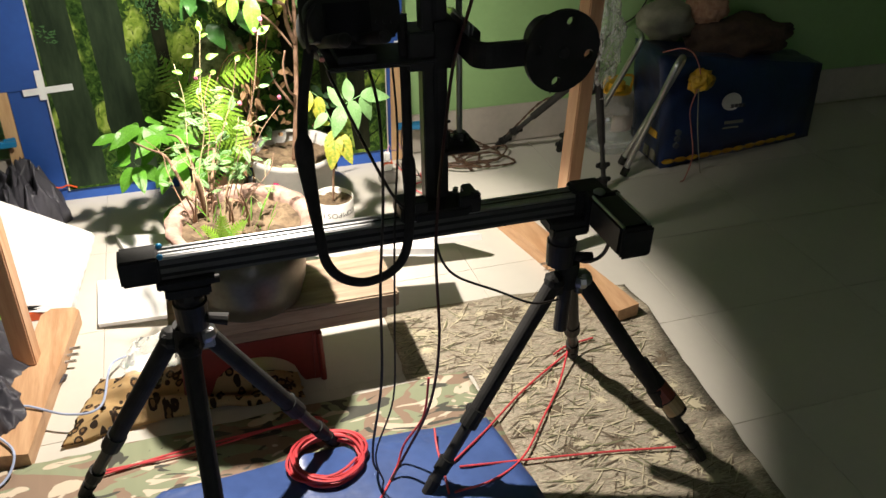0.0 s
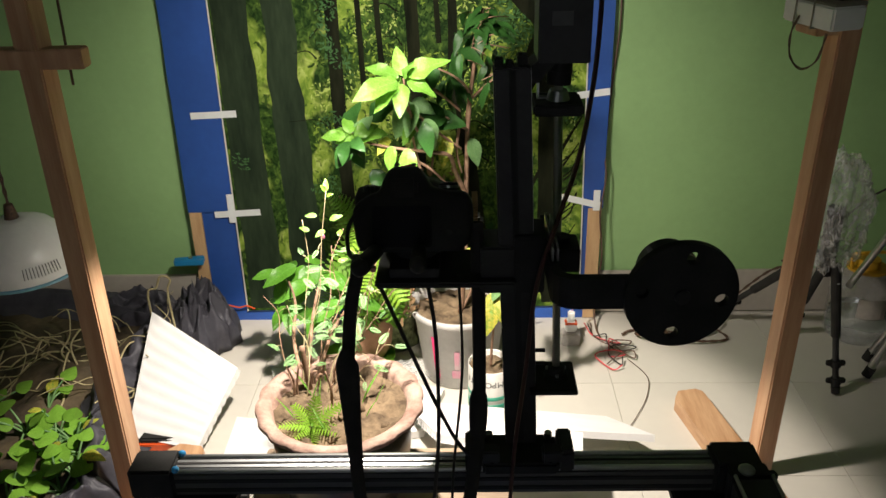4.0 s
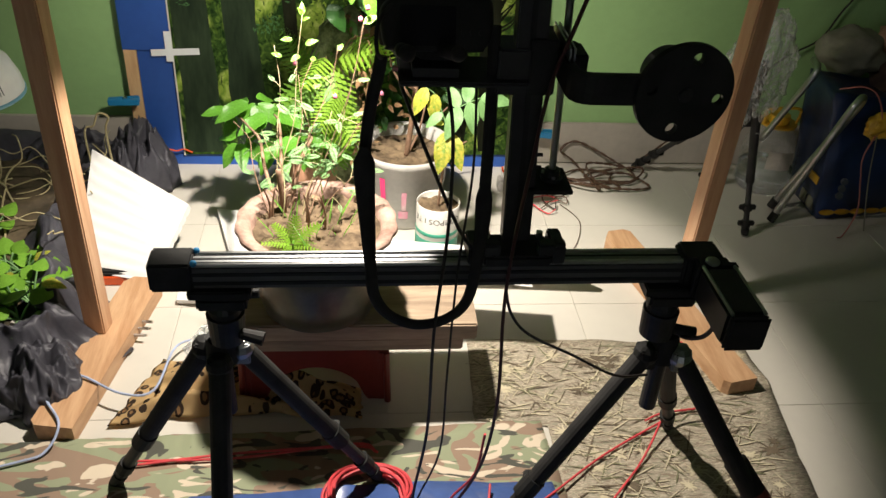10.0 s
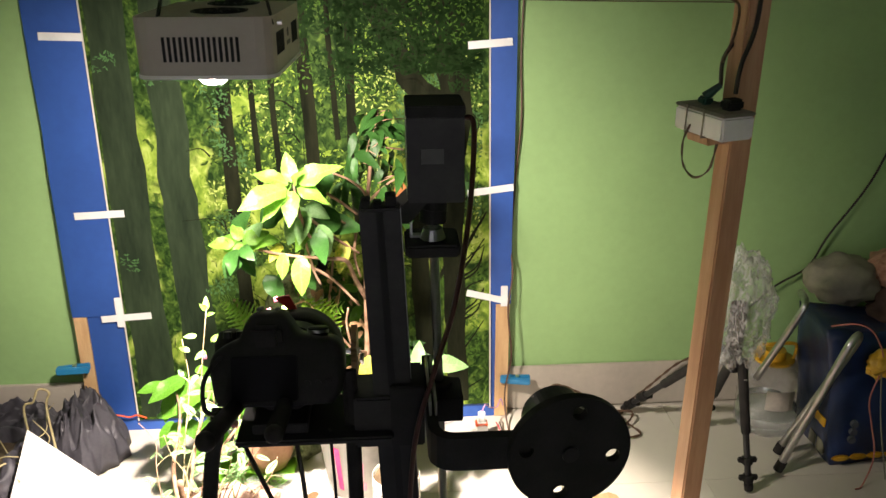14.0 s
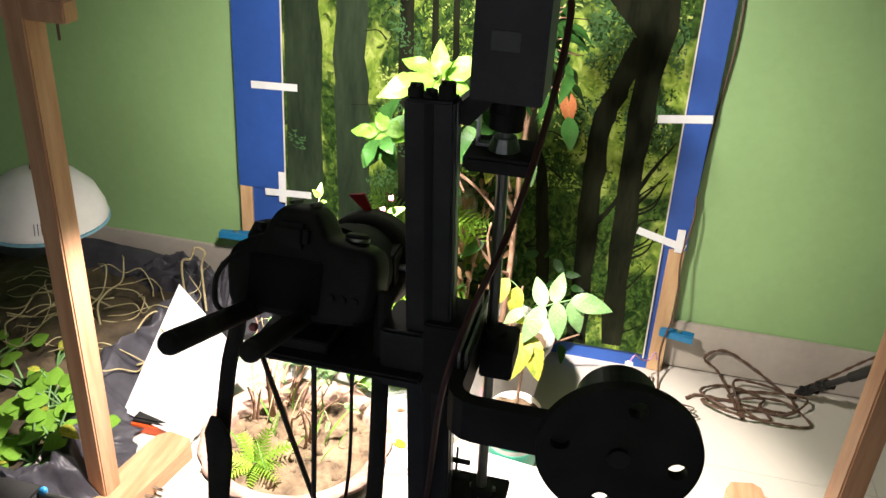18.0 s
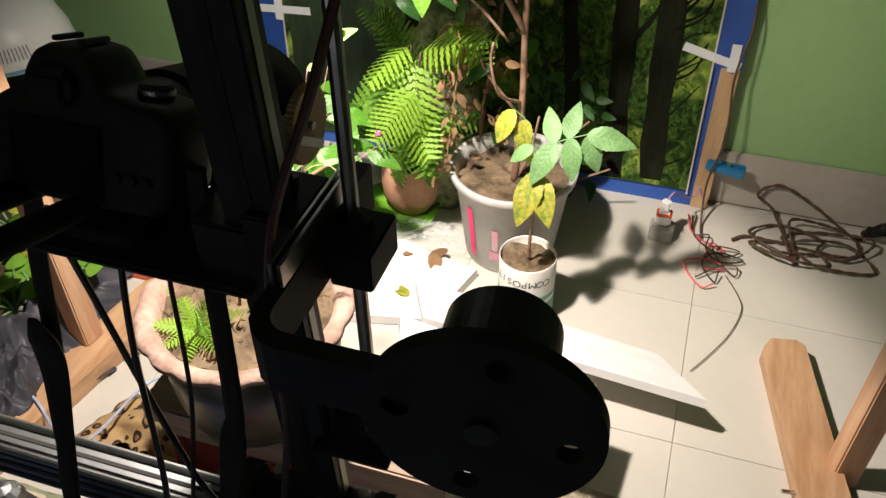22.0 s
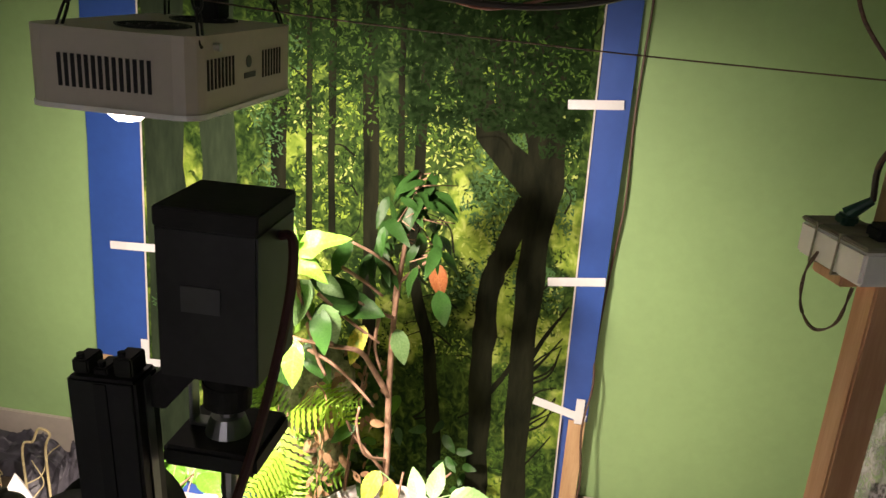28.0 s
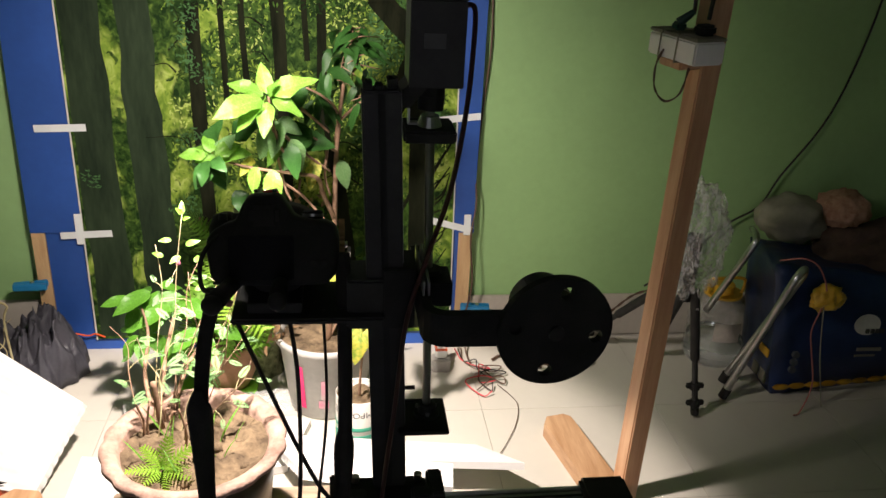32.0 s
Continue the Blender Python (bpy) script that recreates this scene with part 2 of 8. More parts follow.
def crinkled_film(name, cover=0.45):
    """Thin crumpled clear plastic: mostly see-through, with whitish creases and gloss."""
    m = mat(name, (0.62, 0.63, 0.62), 0.2, 0, 0.2, 14, 60, 0.35)
    nt = m.node_tree
    b = nt.nodes["Principled BSDF"]
    tr, mix, n, r = (nt.nodes.new(k) for k in ("ShaderNodeBsdfTransparent", "ShaderNodeMixShader", "ShaderNodeTexNoise", "ShaderNodeMapRange"))
    n.inputs["Scale"].default_value, n.inputs["Detail"].default_value, n.inputs["Distortion"].default_value = 13, 3, 1.2
    r.inputs["From Min"].default_value, r.inputs["From Max"].default_value = 0.35, 0.72
    r.inputs["To Min"].default_value, r.inputs["To Max"].default_value = cover * 0.35, min(1.0, cover * 1.8)
    nt.links.new(n.outputs["Fac"], r.inputs[0])
    nt.links.new(r.outputs[0], mix.inputs[0])
    nt.links.new(tr.outputs[0], mix.inputs[1])
    nt.links.new(b.outputs[0], mix.inputs[2])
    nt.links.new(mix.outputs[0], nt.nodes["Material Output"].inputs[0])
    return m


LEAF = mat("green_leaf", (0.13, 0.30, 0.035), 0.26, 0, 0.3, 26, 160, 0.3, (0.20, 0.44, 0.06), each=0.25, trans=0.35)
LEAFM = mat("mid_green_leaf", (0.065, 0.20, 0.018), 0.3, 0, 0.3, 26, 160, 0.2, (0.11, 0.30, 0.03), each=0.3, trans=0.3)
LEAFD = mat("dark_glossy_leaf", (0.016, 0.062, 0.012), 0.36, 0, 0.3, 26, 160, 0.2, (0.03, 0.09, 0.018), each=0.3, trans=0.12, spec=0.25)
LEAFY = mat("yellowing_leaf", (0.16, 0.30, 0.03), 0.5, 0, 0.3, 12, 120, 0.3, (0.62, 0.50, 0.06), each=0.2, trans=0.3)
LEAFP = mat("pale_leaflet", (0.14, 0.30, 0.10), 0.5, 0, 0.2, 20, 120, 0.2, (0.22, 0.40, 0.15), each=0.15, trans=0.3)
FERN = mat("fern_green", (0.20, 0.40, 0.03), 0.45, 0, 0.3, 26, 160, 0.2, (0.36, 0.58, 0.07), each=0.2, trans=0.5)
STEM = mat("brown_stem", (0.16, 0.09, 0.05), 0.8, 0, 0.3, 40, 300, 0.5, (0.33, 0.20, 0.13))
DRYO = mat("withered_orange_leaf", (0.26, 0.075, 0.02), 0.7, 0, 0.3, 26, 160, 0.3, (0.42, 0.15, 0.04), trans=0.3)
for m in (LEAF, LEAFM, LEAFY, LEAFP, DRYO):
    veined(m)
DRY = mat("dry_fronds", (0.20, 0.11, 0.05), 0.85, 0, 0.3, 60, 260, 0.5, (0.36, 0.22, 0.11), each=0.2, trans=0.2)
VINE = mat("dry_vine", (0.30, 0.24, 0.12), 0.8, 0, 0.3, 40, 200, 0.3, (0.45, 0.40, 0.22))
BIN = mat("black_plastic_sheet", (0.075, 0.073, 0.088), 0.46, 0, 0.4, 22, 120, 0.3, (0.12, 0.118, 0.14))
RED = mat("red_plastic", (0.20, 0.028, 0.020), 0.4, 0, 0.15, 10, 90, 0.05)
REDWIRE = mat("red_wire", (0.60, 0.06, 0.07), 0.45, 0, 0.2, 30, 200, 0.0)
BLUEWIRE = mat("blue_white_wire", (0.36, 0.42, 0.58), 0.5, 0, 0.2, 30, 200, 0.0)
BLACKWIRE = mat("black_wire", (0.018, 0.014, 0.012), 0.5, 0, 0.2, 30, 200, 0.0)
BROWNWIRE = mat("brown_twisted_wire", (0.09, 0.05, 0.03), 0.55, 0, 0.4, 200, 400, 0.0)
WHITE = mat("white_enamel", (0.78, 0.78, 0.75), 0.35, 0, 0.06, 12, 90, 0.03)
LAMPGREY = mat("white_lamp_housing", (0.46, 0.42, 0.35), 0.5, 0, 0.06, 12, 120, 0.05)
DARKHOLE = mat("dark_slot", (0.01, 0.01, 0.01), 0.8, 0, 0.2, 30, 90, 0.0)
CYAN = mat("blue_peg_plastic", (0.015, 0.20, 0.42), 0.35, 0, 0.1, 20, 90, 0.03)
ORANGE = mat("orange_plastic", (0.70, 0.10, 0.02), 0.4, 0, 0.1, 20, 90, 0.03)
YELLOW = mat("yellow_plastic", (0.62, 0.34, 0.02), 0.4, 0, 0.1, 20, 90, 0.03)
BAG = mat("dark_blue_bag", (0.011, 0.026, 0.085), 0.32, 0, 0.3, 9, 60, 0.25)
CLEAR = glass("clear_plastic", (0.85, 0.88, 0.88), 0.08, 0.85)
WRAP = crinkled_film("crumpled_clear_wrap", 0.34)
FILM = crinkled_film("loose_clear_film", 0.28)
BOTTLE = crinkled_film("clear_bottle_wall", 0.22)
STRAW = mat("woven_straw", (0.28, 0.14, 0.08), 0.9, 0, 0.4, 60, 160, 0.9, (0.45, 0.27, 0.18))
SACK = mat("pale_sack", (0.21, 0.20, 0.15), 0.8, 0, 0.2, 12, 90, 0.3)
TARP = mat("blue_tarpaulin", (0.055, 0.10, 0.27), 0.28, 0, 0.2, 12, 60, 0.3)
CAMO = patches("woodland_camouflage_cloth", [(0.25, 0.275, 0.17), (0.26, 0.18, 0.125), (0.58, 0.49, 0.37), (0.07, 0.07, 0.055)], 4.6, [0.50, 0.585, 0.60], stretch=(1, 2.3, 1), distort=2.4)
MATCLOTH = patches("reed_camouflage_mat", [(0.33, 0.285, 0.215), (0.22, 0.175, 0.125), (0.25, 0.235, 0.165), (0.44, 0.385, 0.285)], 22, [0.54, 0.57, 0.58], stretch=(1, 3.4, 1), distort=3.0)
LEOPARD = patches("leopard_cloth", [(0.66, 0.47, 0.23), (0.05, 0.03, 0.018), (0.36, 0.21, 0.09)], 58, [0.43, 0.22], stretch=(1, 1, 0.02), spots=True)
TRUNKP = mat("printed_trunk", (0.007, 0.009, 0.005), 0.8, 0, 0.4, 14, 60, 0.0, (0.020, 0.022, 0.012), (3, 3, 0.6), spec=0.04)
TRUNKG = mat("printed_grey_trunk", (0.016, 0.026, 0.015), 0.75, 0, 0.4, 9, 50, 0.0, (0.036, 0.056, 0.03), (3, 3, 0.6), spec=0.05)
BARS = mat("printed_bars", (0.05, 0.05, 0.05), 0.5, 0, 0.2, 30, 90, 0.0)


def print_material():
    """A photo of a sunlit wood: big light and shade, clumps of foliage, small leaves."""
    m = bpy.data.materials.new("printed_forest")
    m.use_nodes = True
    nt = m.node_tree
    b = nt.nodes["Principled BSDF"]
    tc, mp = nt.nodes.new("ShaderNodeTexCoord"), nt.nodes.new("ShaderNodeMapping")
    mp.inputs["Scale"].default_value = (1, 0.05, 0.8)
    nt.links.new(tc.outputs["Object"], mp.inputs[0])

    def field(scale, detail, distort, shift):
        n, off = nt.nodes.new("ShaderNodeTexNoise"), nt.nodes.new("ShaderNodeVectorMath")
        off.inputs[1].default_value = (shift, 0, shift * 0.7)
        n.inputs["Scale"].default_value, n.inputs["Detail"].default_value, n.inputs["Distortion"].default_value = scale, detail, distort
        nt.links.new(mp.outputs[0], off.inputs[0])
        nt.links.new(off.outputs[0], n.inputs["Vector"])
        return n.outputs["Fac"]

    def ramp(val, stops):
        r = nt.nodes.new("ShaderNodeValToRGB")
        for k, (p, c) in enumerate(stops):
            e = r.color_ramp.elements[k] if k < 2 else r.color_ramp.elements.new(p)
            e.position, e.color = p, (*c, 1)
        nt.links.new(val, r.inputs[0])
        return r.outputs[0]

    def mixed(f, a, c):
        x = nt.nodes.new("ShaderNodeMix")
        x.data_type = "RGBA"
        nt.links.new(f, x.inputs["Factor"])
        nt.links.new(a, x.inputs["A"])
        nt.links.new(c, x.inputs["B"])
        return x.outputs["Result"]
    light = ramp(field(46, 6, 1.0, 1.0), ((0.34, (0.12, 0.21, 0.026)), (0.70, (0.44, 0.53, 0.14)), (0.50, (0.24, 0.35, 0.05))))
    dark = ramp(field(58, 6, 1.2, 5.0), ((0.38, (0.010, 0.028, 0.007)), (0.72, (0.13, 0.21, 0.035)), (0.55, (0.040, 0.085, 0.016))))
    sep, zmap = nt.nodes.new("ShaderNodeSeparateXYZ"), nt.nodes.new("ShaderNodeFloatCurve")
    nt.links.new(tc.outputs["Object"], sep.inputs[0])
    cv = zmap.mapping.curves[0]
    cv.points[0].location, cv.points[1].location = (0.0, 0.56), (1.0, 0.92)
    for q in ((0.25, 0.53), (0.40, 0.50), (0.54, 0.50), (0.66, 0.68), (0.76, 0.86)):
        cv.points.new(*q)
    zmap.mapping.update()
    half = nt.nodes.new("ShaderNodeMath")
    half.operation = "MULTIPLY"
    half.inputs[1].default_value = 0.8
    nt.links.new(sep.outputs["Z"], half.inputs[0])
    nt.links.new(half.outputs[0], zmap.inputs["Value"])
    summed = nt.nodes.new("ShaderNodeMath")
    summed.operation = "ADD"
    nt.links.new(field(7.5, 7, 0.6, 2.0), summed.inputs[0])
    nt.links.new(zmap.outputs[0], summed.inputs[1])
    clump = ramp(summed.outputs[0], ((0.94, (0, 0, 0)), (1.08, (1, 1, 1))))
    col = mixed(clump, light, dark)
    leaves = ramp(field(62, 6, 1.0, 8.0), ((0.57, (0, 0, 0)), (0.66, (1, 1, 1))))
    col = mixed(leaves, col, ramp(field(30, 2, 0, 3.0), ((0.35, (0.010, 0.026, 0.006)), (0.7, (0.06, 0.12, 0.02)))))
    nt.links.new(col, b.inputs["Base Color"])
    b.inputs["Roughness"].default_value = 0.6
    b.inputs["Specular IOR Level"].default_value = 0.06
    return m


PRINT = print_material()


# ---- building blocks ----
def thing(name, at, label, category, group="", kind=""):
    ob = new(name)
    ob.empty_display_size = 0.02
    ob.matrix_basis = Matrix.Translation(at)
    return tagged(ob, label, category, group, kind)


def link(name, me, material, parent, label="", m=None, smooth=False):
    if material and not me.materials:
        me.materials.append(material)
    if smooth:
        me.polygons.foreach_set("use_smooth", [True] * len(me.polygons))
    ob = new(name, me)
    if parent:
        ob.parent = parent
        if parent.type == "EMPTY":
            ob.matrix_parent_inverse = parent.matrix_basis.inverted()
        elif parent.get("placed"):
            ob.matrix_parent_inverse = parent.matrix_basis.inverted()
    if m is not None:
        ob.matrix_basis = m
        ob["placed"] = 1
    if label:
        ob["label"] = label
    return ob


def part(name, bm, material, parent=None, label="", smooth=False):
    me = bpy.data.meshes.new(name)
    bm.to_mesh(me)
    bm.free()
    return link(name, me, material, parent, label, None, smooth)


def solid(*makers):
    bm = bmesh.new()
    for f in makers:
        f(bm)
    return bm


def box(x0, x1, y0, y1, z0, z1, bevel=0.0015, m=None):
    def f(bm):
        v = bmesh.ops.create_cube(bm, size=1, matrix=Matrix.Translation(((x0 + x1) / 2, (y0 + y1) / 2, (z0 + z1) / 2)) @ Matrix.Diagonal((x1 - x0, y1 - y0, z1 - z0, 1)))["verts"]
        if bevel:
            e = list({e for w in v for e in w.link_edges})
            r = bmesh.ops.bevel(bm, geom=e, offset=bevel, segments=2, affect="EDGES")
            v = list({w for q in r["faces"] for w in q.verts} | {w for w in v if w.is_valid})
        if m is not None:
            bmesh.ops.transform(bm, matrix=m, verts=[w for w in v if w.is_valid])
    return f


def rod(a, b, r0, r1=None, n=16, caps=True):
    a, b = Vector(a), Vector(b)
    r1 = r0 if r1 is None else r1
    d = b - a
    m = Matrix.Translation((a + b) / 2) @ d.to_track_quat("Z", "Y").to_matrix().to_4x4()
    return lambda bm: bmesh.ops.create_cone(bm, cap_ends=caps, segments=n, radius1=r0, radius2=r1, depth=d.length, matrix=m)


def ball(c, r, seg=14, scale=(1, 1, 1)):
    return lambda bm: bmesh.ops.create_uvsphere(bm, u_segments=seg, v_segments=max(6, seg // 2), radius=r, matrix=Matrix.Translation(c) @ Matrix.Diagonal((*scale, 1)))


def lathe(prof, at, n=40, wob=0.0, waves=0, m=None):
    """A turned shape: (radius, height) rows round an upright axis at the place `at`."""
    def f(bm):
        rings = []
        for k, (r, z) in enumerate(prof):
            ring = []
            for i in range(n):
                a = 2 * math.pi * i / n
                rr = r * (1 + wob * (math.sin(waves * a) if waves else noise.noise((3 * math.cos(a), 3 * math.sin(a), z * 30))))
                p = Vector((rr * math.cos(a), rr * math.sin(a), z))
                ring.append(bm.verts.new((m @ p if m else p) + Vector(at)))
            rings.append(ring)
        for a, b in zip(rings, rings[1:]):
            for i in range(n):
                j = (i + 1) % n
                bm.faces.new((a[i], a[j], b[j], b[i]))
        if prof[0][0] > 1e-5:
            bm.faces.new(list(reversed(rings[0])))
        if prof[-1][0] > 1e-5:
            bm.faces.new(rings[-1])
    return f


def smooth_path(pts, steps=6):
    pts = [Vector(p) for p in pts]
    if len(pts) < 3:
        return pts
    q = [2 * pts[0] - pts[1]] + pts + [2 * pts[-1] - pts[-2]]
    out = []
    for i in range(1, len(q) - 2):
        a, b, c, d = q[i - 1:i + 3]
        for k in range(steps):
            t = k / steps
            out.append(0.5 * ((2 * b) + (c - a) * t + (2 * a - 5 * b + 4 * c - d) * t * t + (3 * b - a - 3 * c + d) * t ** 3))
    return out + [pts[-1]]


def tube(pts, r, n=8, steps=6, taper=1.0, flat=1.0, swell=None):
    """A wire or stem along a smooth path. flat: breadth against thickness."""
    def f(bm):
        path = smooth_path(pts, steps)
        side = None
        rings = []
        for i, p in enumerate(path):
            d = (path[min(i + 1, len(path) - 1)] - path[max(i - 1, 0)]).normalized()
            if side is None:
                side = d.orthogonal().normalized()
                if abs(d.z) > 0.5 and flat != 1.0:
                    side = (Vector((1, 0, 0)) - d * d.x).normalized()
            side = (side - d * side.dot(d)).normalized()
            up = d.cross(side)
            f_ = i / max(1, len(path) - 1)
            rr = r * (swell(f_) if swell else 1 + (taper - 1) * f_)
            rings.append([bm.verts.new(p + side * (math.cos(2 * math.pi * k / n) * rr * flat) + up * (math.sin(2 * math.pi * k / n) * rr)) for k in range(n)])
        for a, b in zip(rings, rings[1:]):
            for k in range(n):
                j = (k + 1) % n
                bm.faces.new((a[k], a[j], b[j], b[k]))
        bm.faces.new(list(reversed(rings[0])))
        bm.faces.new(rings[-1])
    return f


def twisted(pts, r, gap):
    """Two wires wound round each other along a path."""
    def f(bm):
        path = smooth_path(pts, 10)
        for ph in (0, math.pi):
            out, s = [], 0.0
            for i, p in enumerate(path):
                d = (path[min(i + 1, len(path) - 1)] - path[max(i - 1, 0)]).normalized()
                a = d.orthogonal().normalized()
                b = d.cross(a)
                if i:
                    s += (p - path[i - 1]).length
                w = s / 0.009 + ph
                out.append(p + (a * math.cos(w) + b * math.sin(w)) * gap)
            tube(out, r, 5, 1)(bm)
    return f


def sheet(fn, nu, nv, thick=0.0):
    """A surface from fn(u, v), u and v in 0..1, with some thickness below it."""
    def f(bm):
        g = [[bm.verts.new(fn(i / nu, j / nv)) for j in range(nv + 1)] for i in range(nu + 1)]
        for i in range(nu):
            for j in range(nv):
                bm.faces.new((g[i][j], g[i + 1][j], g[i + 1][j + 1], g[i][j + 1]))
        if thick:
            bmesh.ops.solidify(bm, geom=bm.faces[:], thickness=thick)
    return f


def prism(poly, z0, z1, m=None):
    """An upright prism over a flat outline."""
    def f(bm):
        lo = [bm.verts.new((m or Matrix()) @ Vector((x, y, z0))) for x, y in poly]
        hi = [bm.verts.new((m or Matrix()) @ Vector((x, y, z1))) for x, y in poly]
        bm.faces.new(list(reversed(lo)))
        bm.faces.new(hi)
        for i in range(len(poly)):
            j = (i + 1) % len(poly)
            bm.faces.new((lo[i], lo[j], hi[j], hi[i]))
    return f


def nz(x, y, z=0.0):
    return noise.noise((x, y, z))


# ---- the room ----
def structure(name, bm, material, label="", cat=""):
    return tagged(part(name, bm, material), label, cat, "", "structure")


WALL_Y = 2.075
structure("floor", solid(box(-2.4, 3.0, -2.0, 2.2, -0.10, -0.004, 0)), GROUT, "cream ceramic floor tiles with thin grout joints", "floor")
structure("wall_north", solid(box(-2.4, 3.0, WALL_Y, WALL_Y + 0.12, -0.1, 2.8, 0)), GREEN_WALL, "light green painted wall behind the plants", "wall")
structure("wall_east", solid(box(3.0, 3.12, -2.0, 2.2, -0.1, 2.8, 0)), GREEN_WALL, "green painted side wall in the dark", "wall")
structure("wall_west", solid(box(-2.52, -2.4, -2.0, 2.2, -0.1, 2.8, 0)), GREEN_WALL, "green painted side wall in shade", "wall")
# unseen wall; its opening is added so that the world's fill light gets in
structure("wall_south", solid(box(-2.4, -0.5, -2.12, -2.0, -0.1, 2.8, 0), box(0.5, 3.0, -2.12, -2.0, -0.1, 2.8, 0), box(-0.5, 0.5, -2.12, -2.0, 2.05, 2.8, 0)), GREEN_WALL, "unseen green wall with an opening added to let fill light in", "wall")
structure("ceiling", solid(box(-2.4, 3.0, -2.0, 2.075, 2.7, 2.8, 0)), PLASTER, "plain white plaster ceiling", "ceiling")
sk = structure("baseboard", solid(box(-2.4, 3.0, WALL_Y - 0.009, WALL_Y - 0.0005, 0.0, 0.118, 0.002)), SKIRT, "greyish cream tiled skirting along the wall", "skirting")


# ---- the forest backdrop ----
def by(z):
    return 2.0365 + 0.032 * z


bd = thing("photo_backdrop", (0.08, 2.04, 0.0), "forest photo print taped on blue sheets between pale wooden battens", "backdrop")


def flat_piece(name, poly, material, lift, thick, parent, label=""):
    """A flat outline (x, z) on the board, its face `lift` in front of the board's plane."""
    bm = bmesh.new()
    n = len(poly)
    fr = [bm.verts.new((x, by(z) - lift, z)) for x, z in poly]
    bk = [bm.verts.new((x, by(z) - lift + thick, z)) for x, z in poly]
    bm.faces.new(fr)
    bm.faces.new(list(reversed(bk)))
    for i in range(n):
        j = (i + 1) % n
        bm.faces.new((fr[i], bk[i], bk[j], fr[j]))
    bmesh.ops.recalc_face_normals(bm, faces=bm.faces[:])
    return part(name, bm, material, parent, label)


def rect(x0, x1, z0, z1):
    return [(x0, z0), (x1, z0), (x1, z1), (x0, z1)]


TOP = 1.62
flat_piece("backing_sheet", rect(-0.395, 0.545, 0.0, TOP), BLUE, -0.002, 0.008, bd, "blue corrugated backing sheet")
for x0, x1 in ((-0.425, -0.396), (0.545, 0.577)):
    flat_piece("batten", rect(x0, x1, 0.002, TOP), BATTEN, 0.002, 0.018, bd, "pale wooden batten")
wob = [(-0.426 + 0.004 * nz(3.1 * k, 2), 0.302 + k * 0.11) for k in range(13)]
flat_piece("side_sheet", wob[::-1] + [(-0.309, 0.302), (-0.306, TOP)], BLUE, 0.004, 0.002, bd, "blue side sheet")
wob = [(0.580 + 0.005 * nz(2.7 * k, 5), 0.302 + k * 0.11) for k in range(13)]
flat_piece("side_sheet", [(0.512, TOP), (0.522, 0.302)] + wob, BLUE, 0.004, 0.002, bd, "blue side sheet")
pr = flat_piece("forest_print", [(-0.309, 0.032), (0.532, 0.040), (0.512, TOP), (-0.312, TOP)], PRINT, 0.0065, 0.0008, bd, "glossy forest photo with dark trunks and green foliage")
flat_piece("print_edge", [(-0.312, 0.03), (-0.3085, 0.03), (-0.3115, TOP), (-0.315, TOP)], CANW, 0.0068, 0.0006, bd, "white paper margin")
flat_piece("print_edge", [(0.532, 0.03), (0.5350, 0.03), (0.5145, TOP), (0.5115, TOP)], CANW, 0.0068, 0.0006, bd, "white paper margin")


def printed(line, w0, w1, material=None, wobble=0.25, seed=0):
    """A trunk or branch of the photo: a flat band along a line (x, z)."""
    pts = [p.xy for p in smooth_path([(x, z, 0) for x, z in line], 5)] if len(line) > 2 else None
    if pts is None:
        (xa, za), (xb, zb) = line
        pts = [Vector((xa + (xb - xa) * k / 8, za + (zb - za) * k / 8)) for k in range(9)]
    left, right = [], []
    n = len(pts) - 1
    for i, p in enumerate(pts):
        d = (pts[min(i + 1, n)] - pts[max(i - 1, 0)]).normalized()
        w = (w0 + (w1 - w0) * i / n) / 2
        a = w * (1 + wobble * nz(i * 0.9, seed, 1.7))
        b = w * (1 + wobble * nz(i * 0.9, seed, 9.1))
        left.append((p.x - d.y * a, p.y + d.x * a))
        right.append((p.x + d.y * b, p.y - d.x * b))
    poly = [(min(0.52, max(-0.306, x)), max(0.036, z)) for x, z in left + right[::-1]]
    flat_piece("printed_trunk", poly, material or TRUNKP, 0.0071 + 0.00003 * (seed % 9), 0.0004, pr)


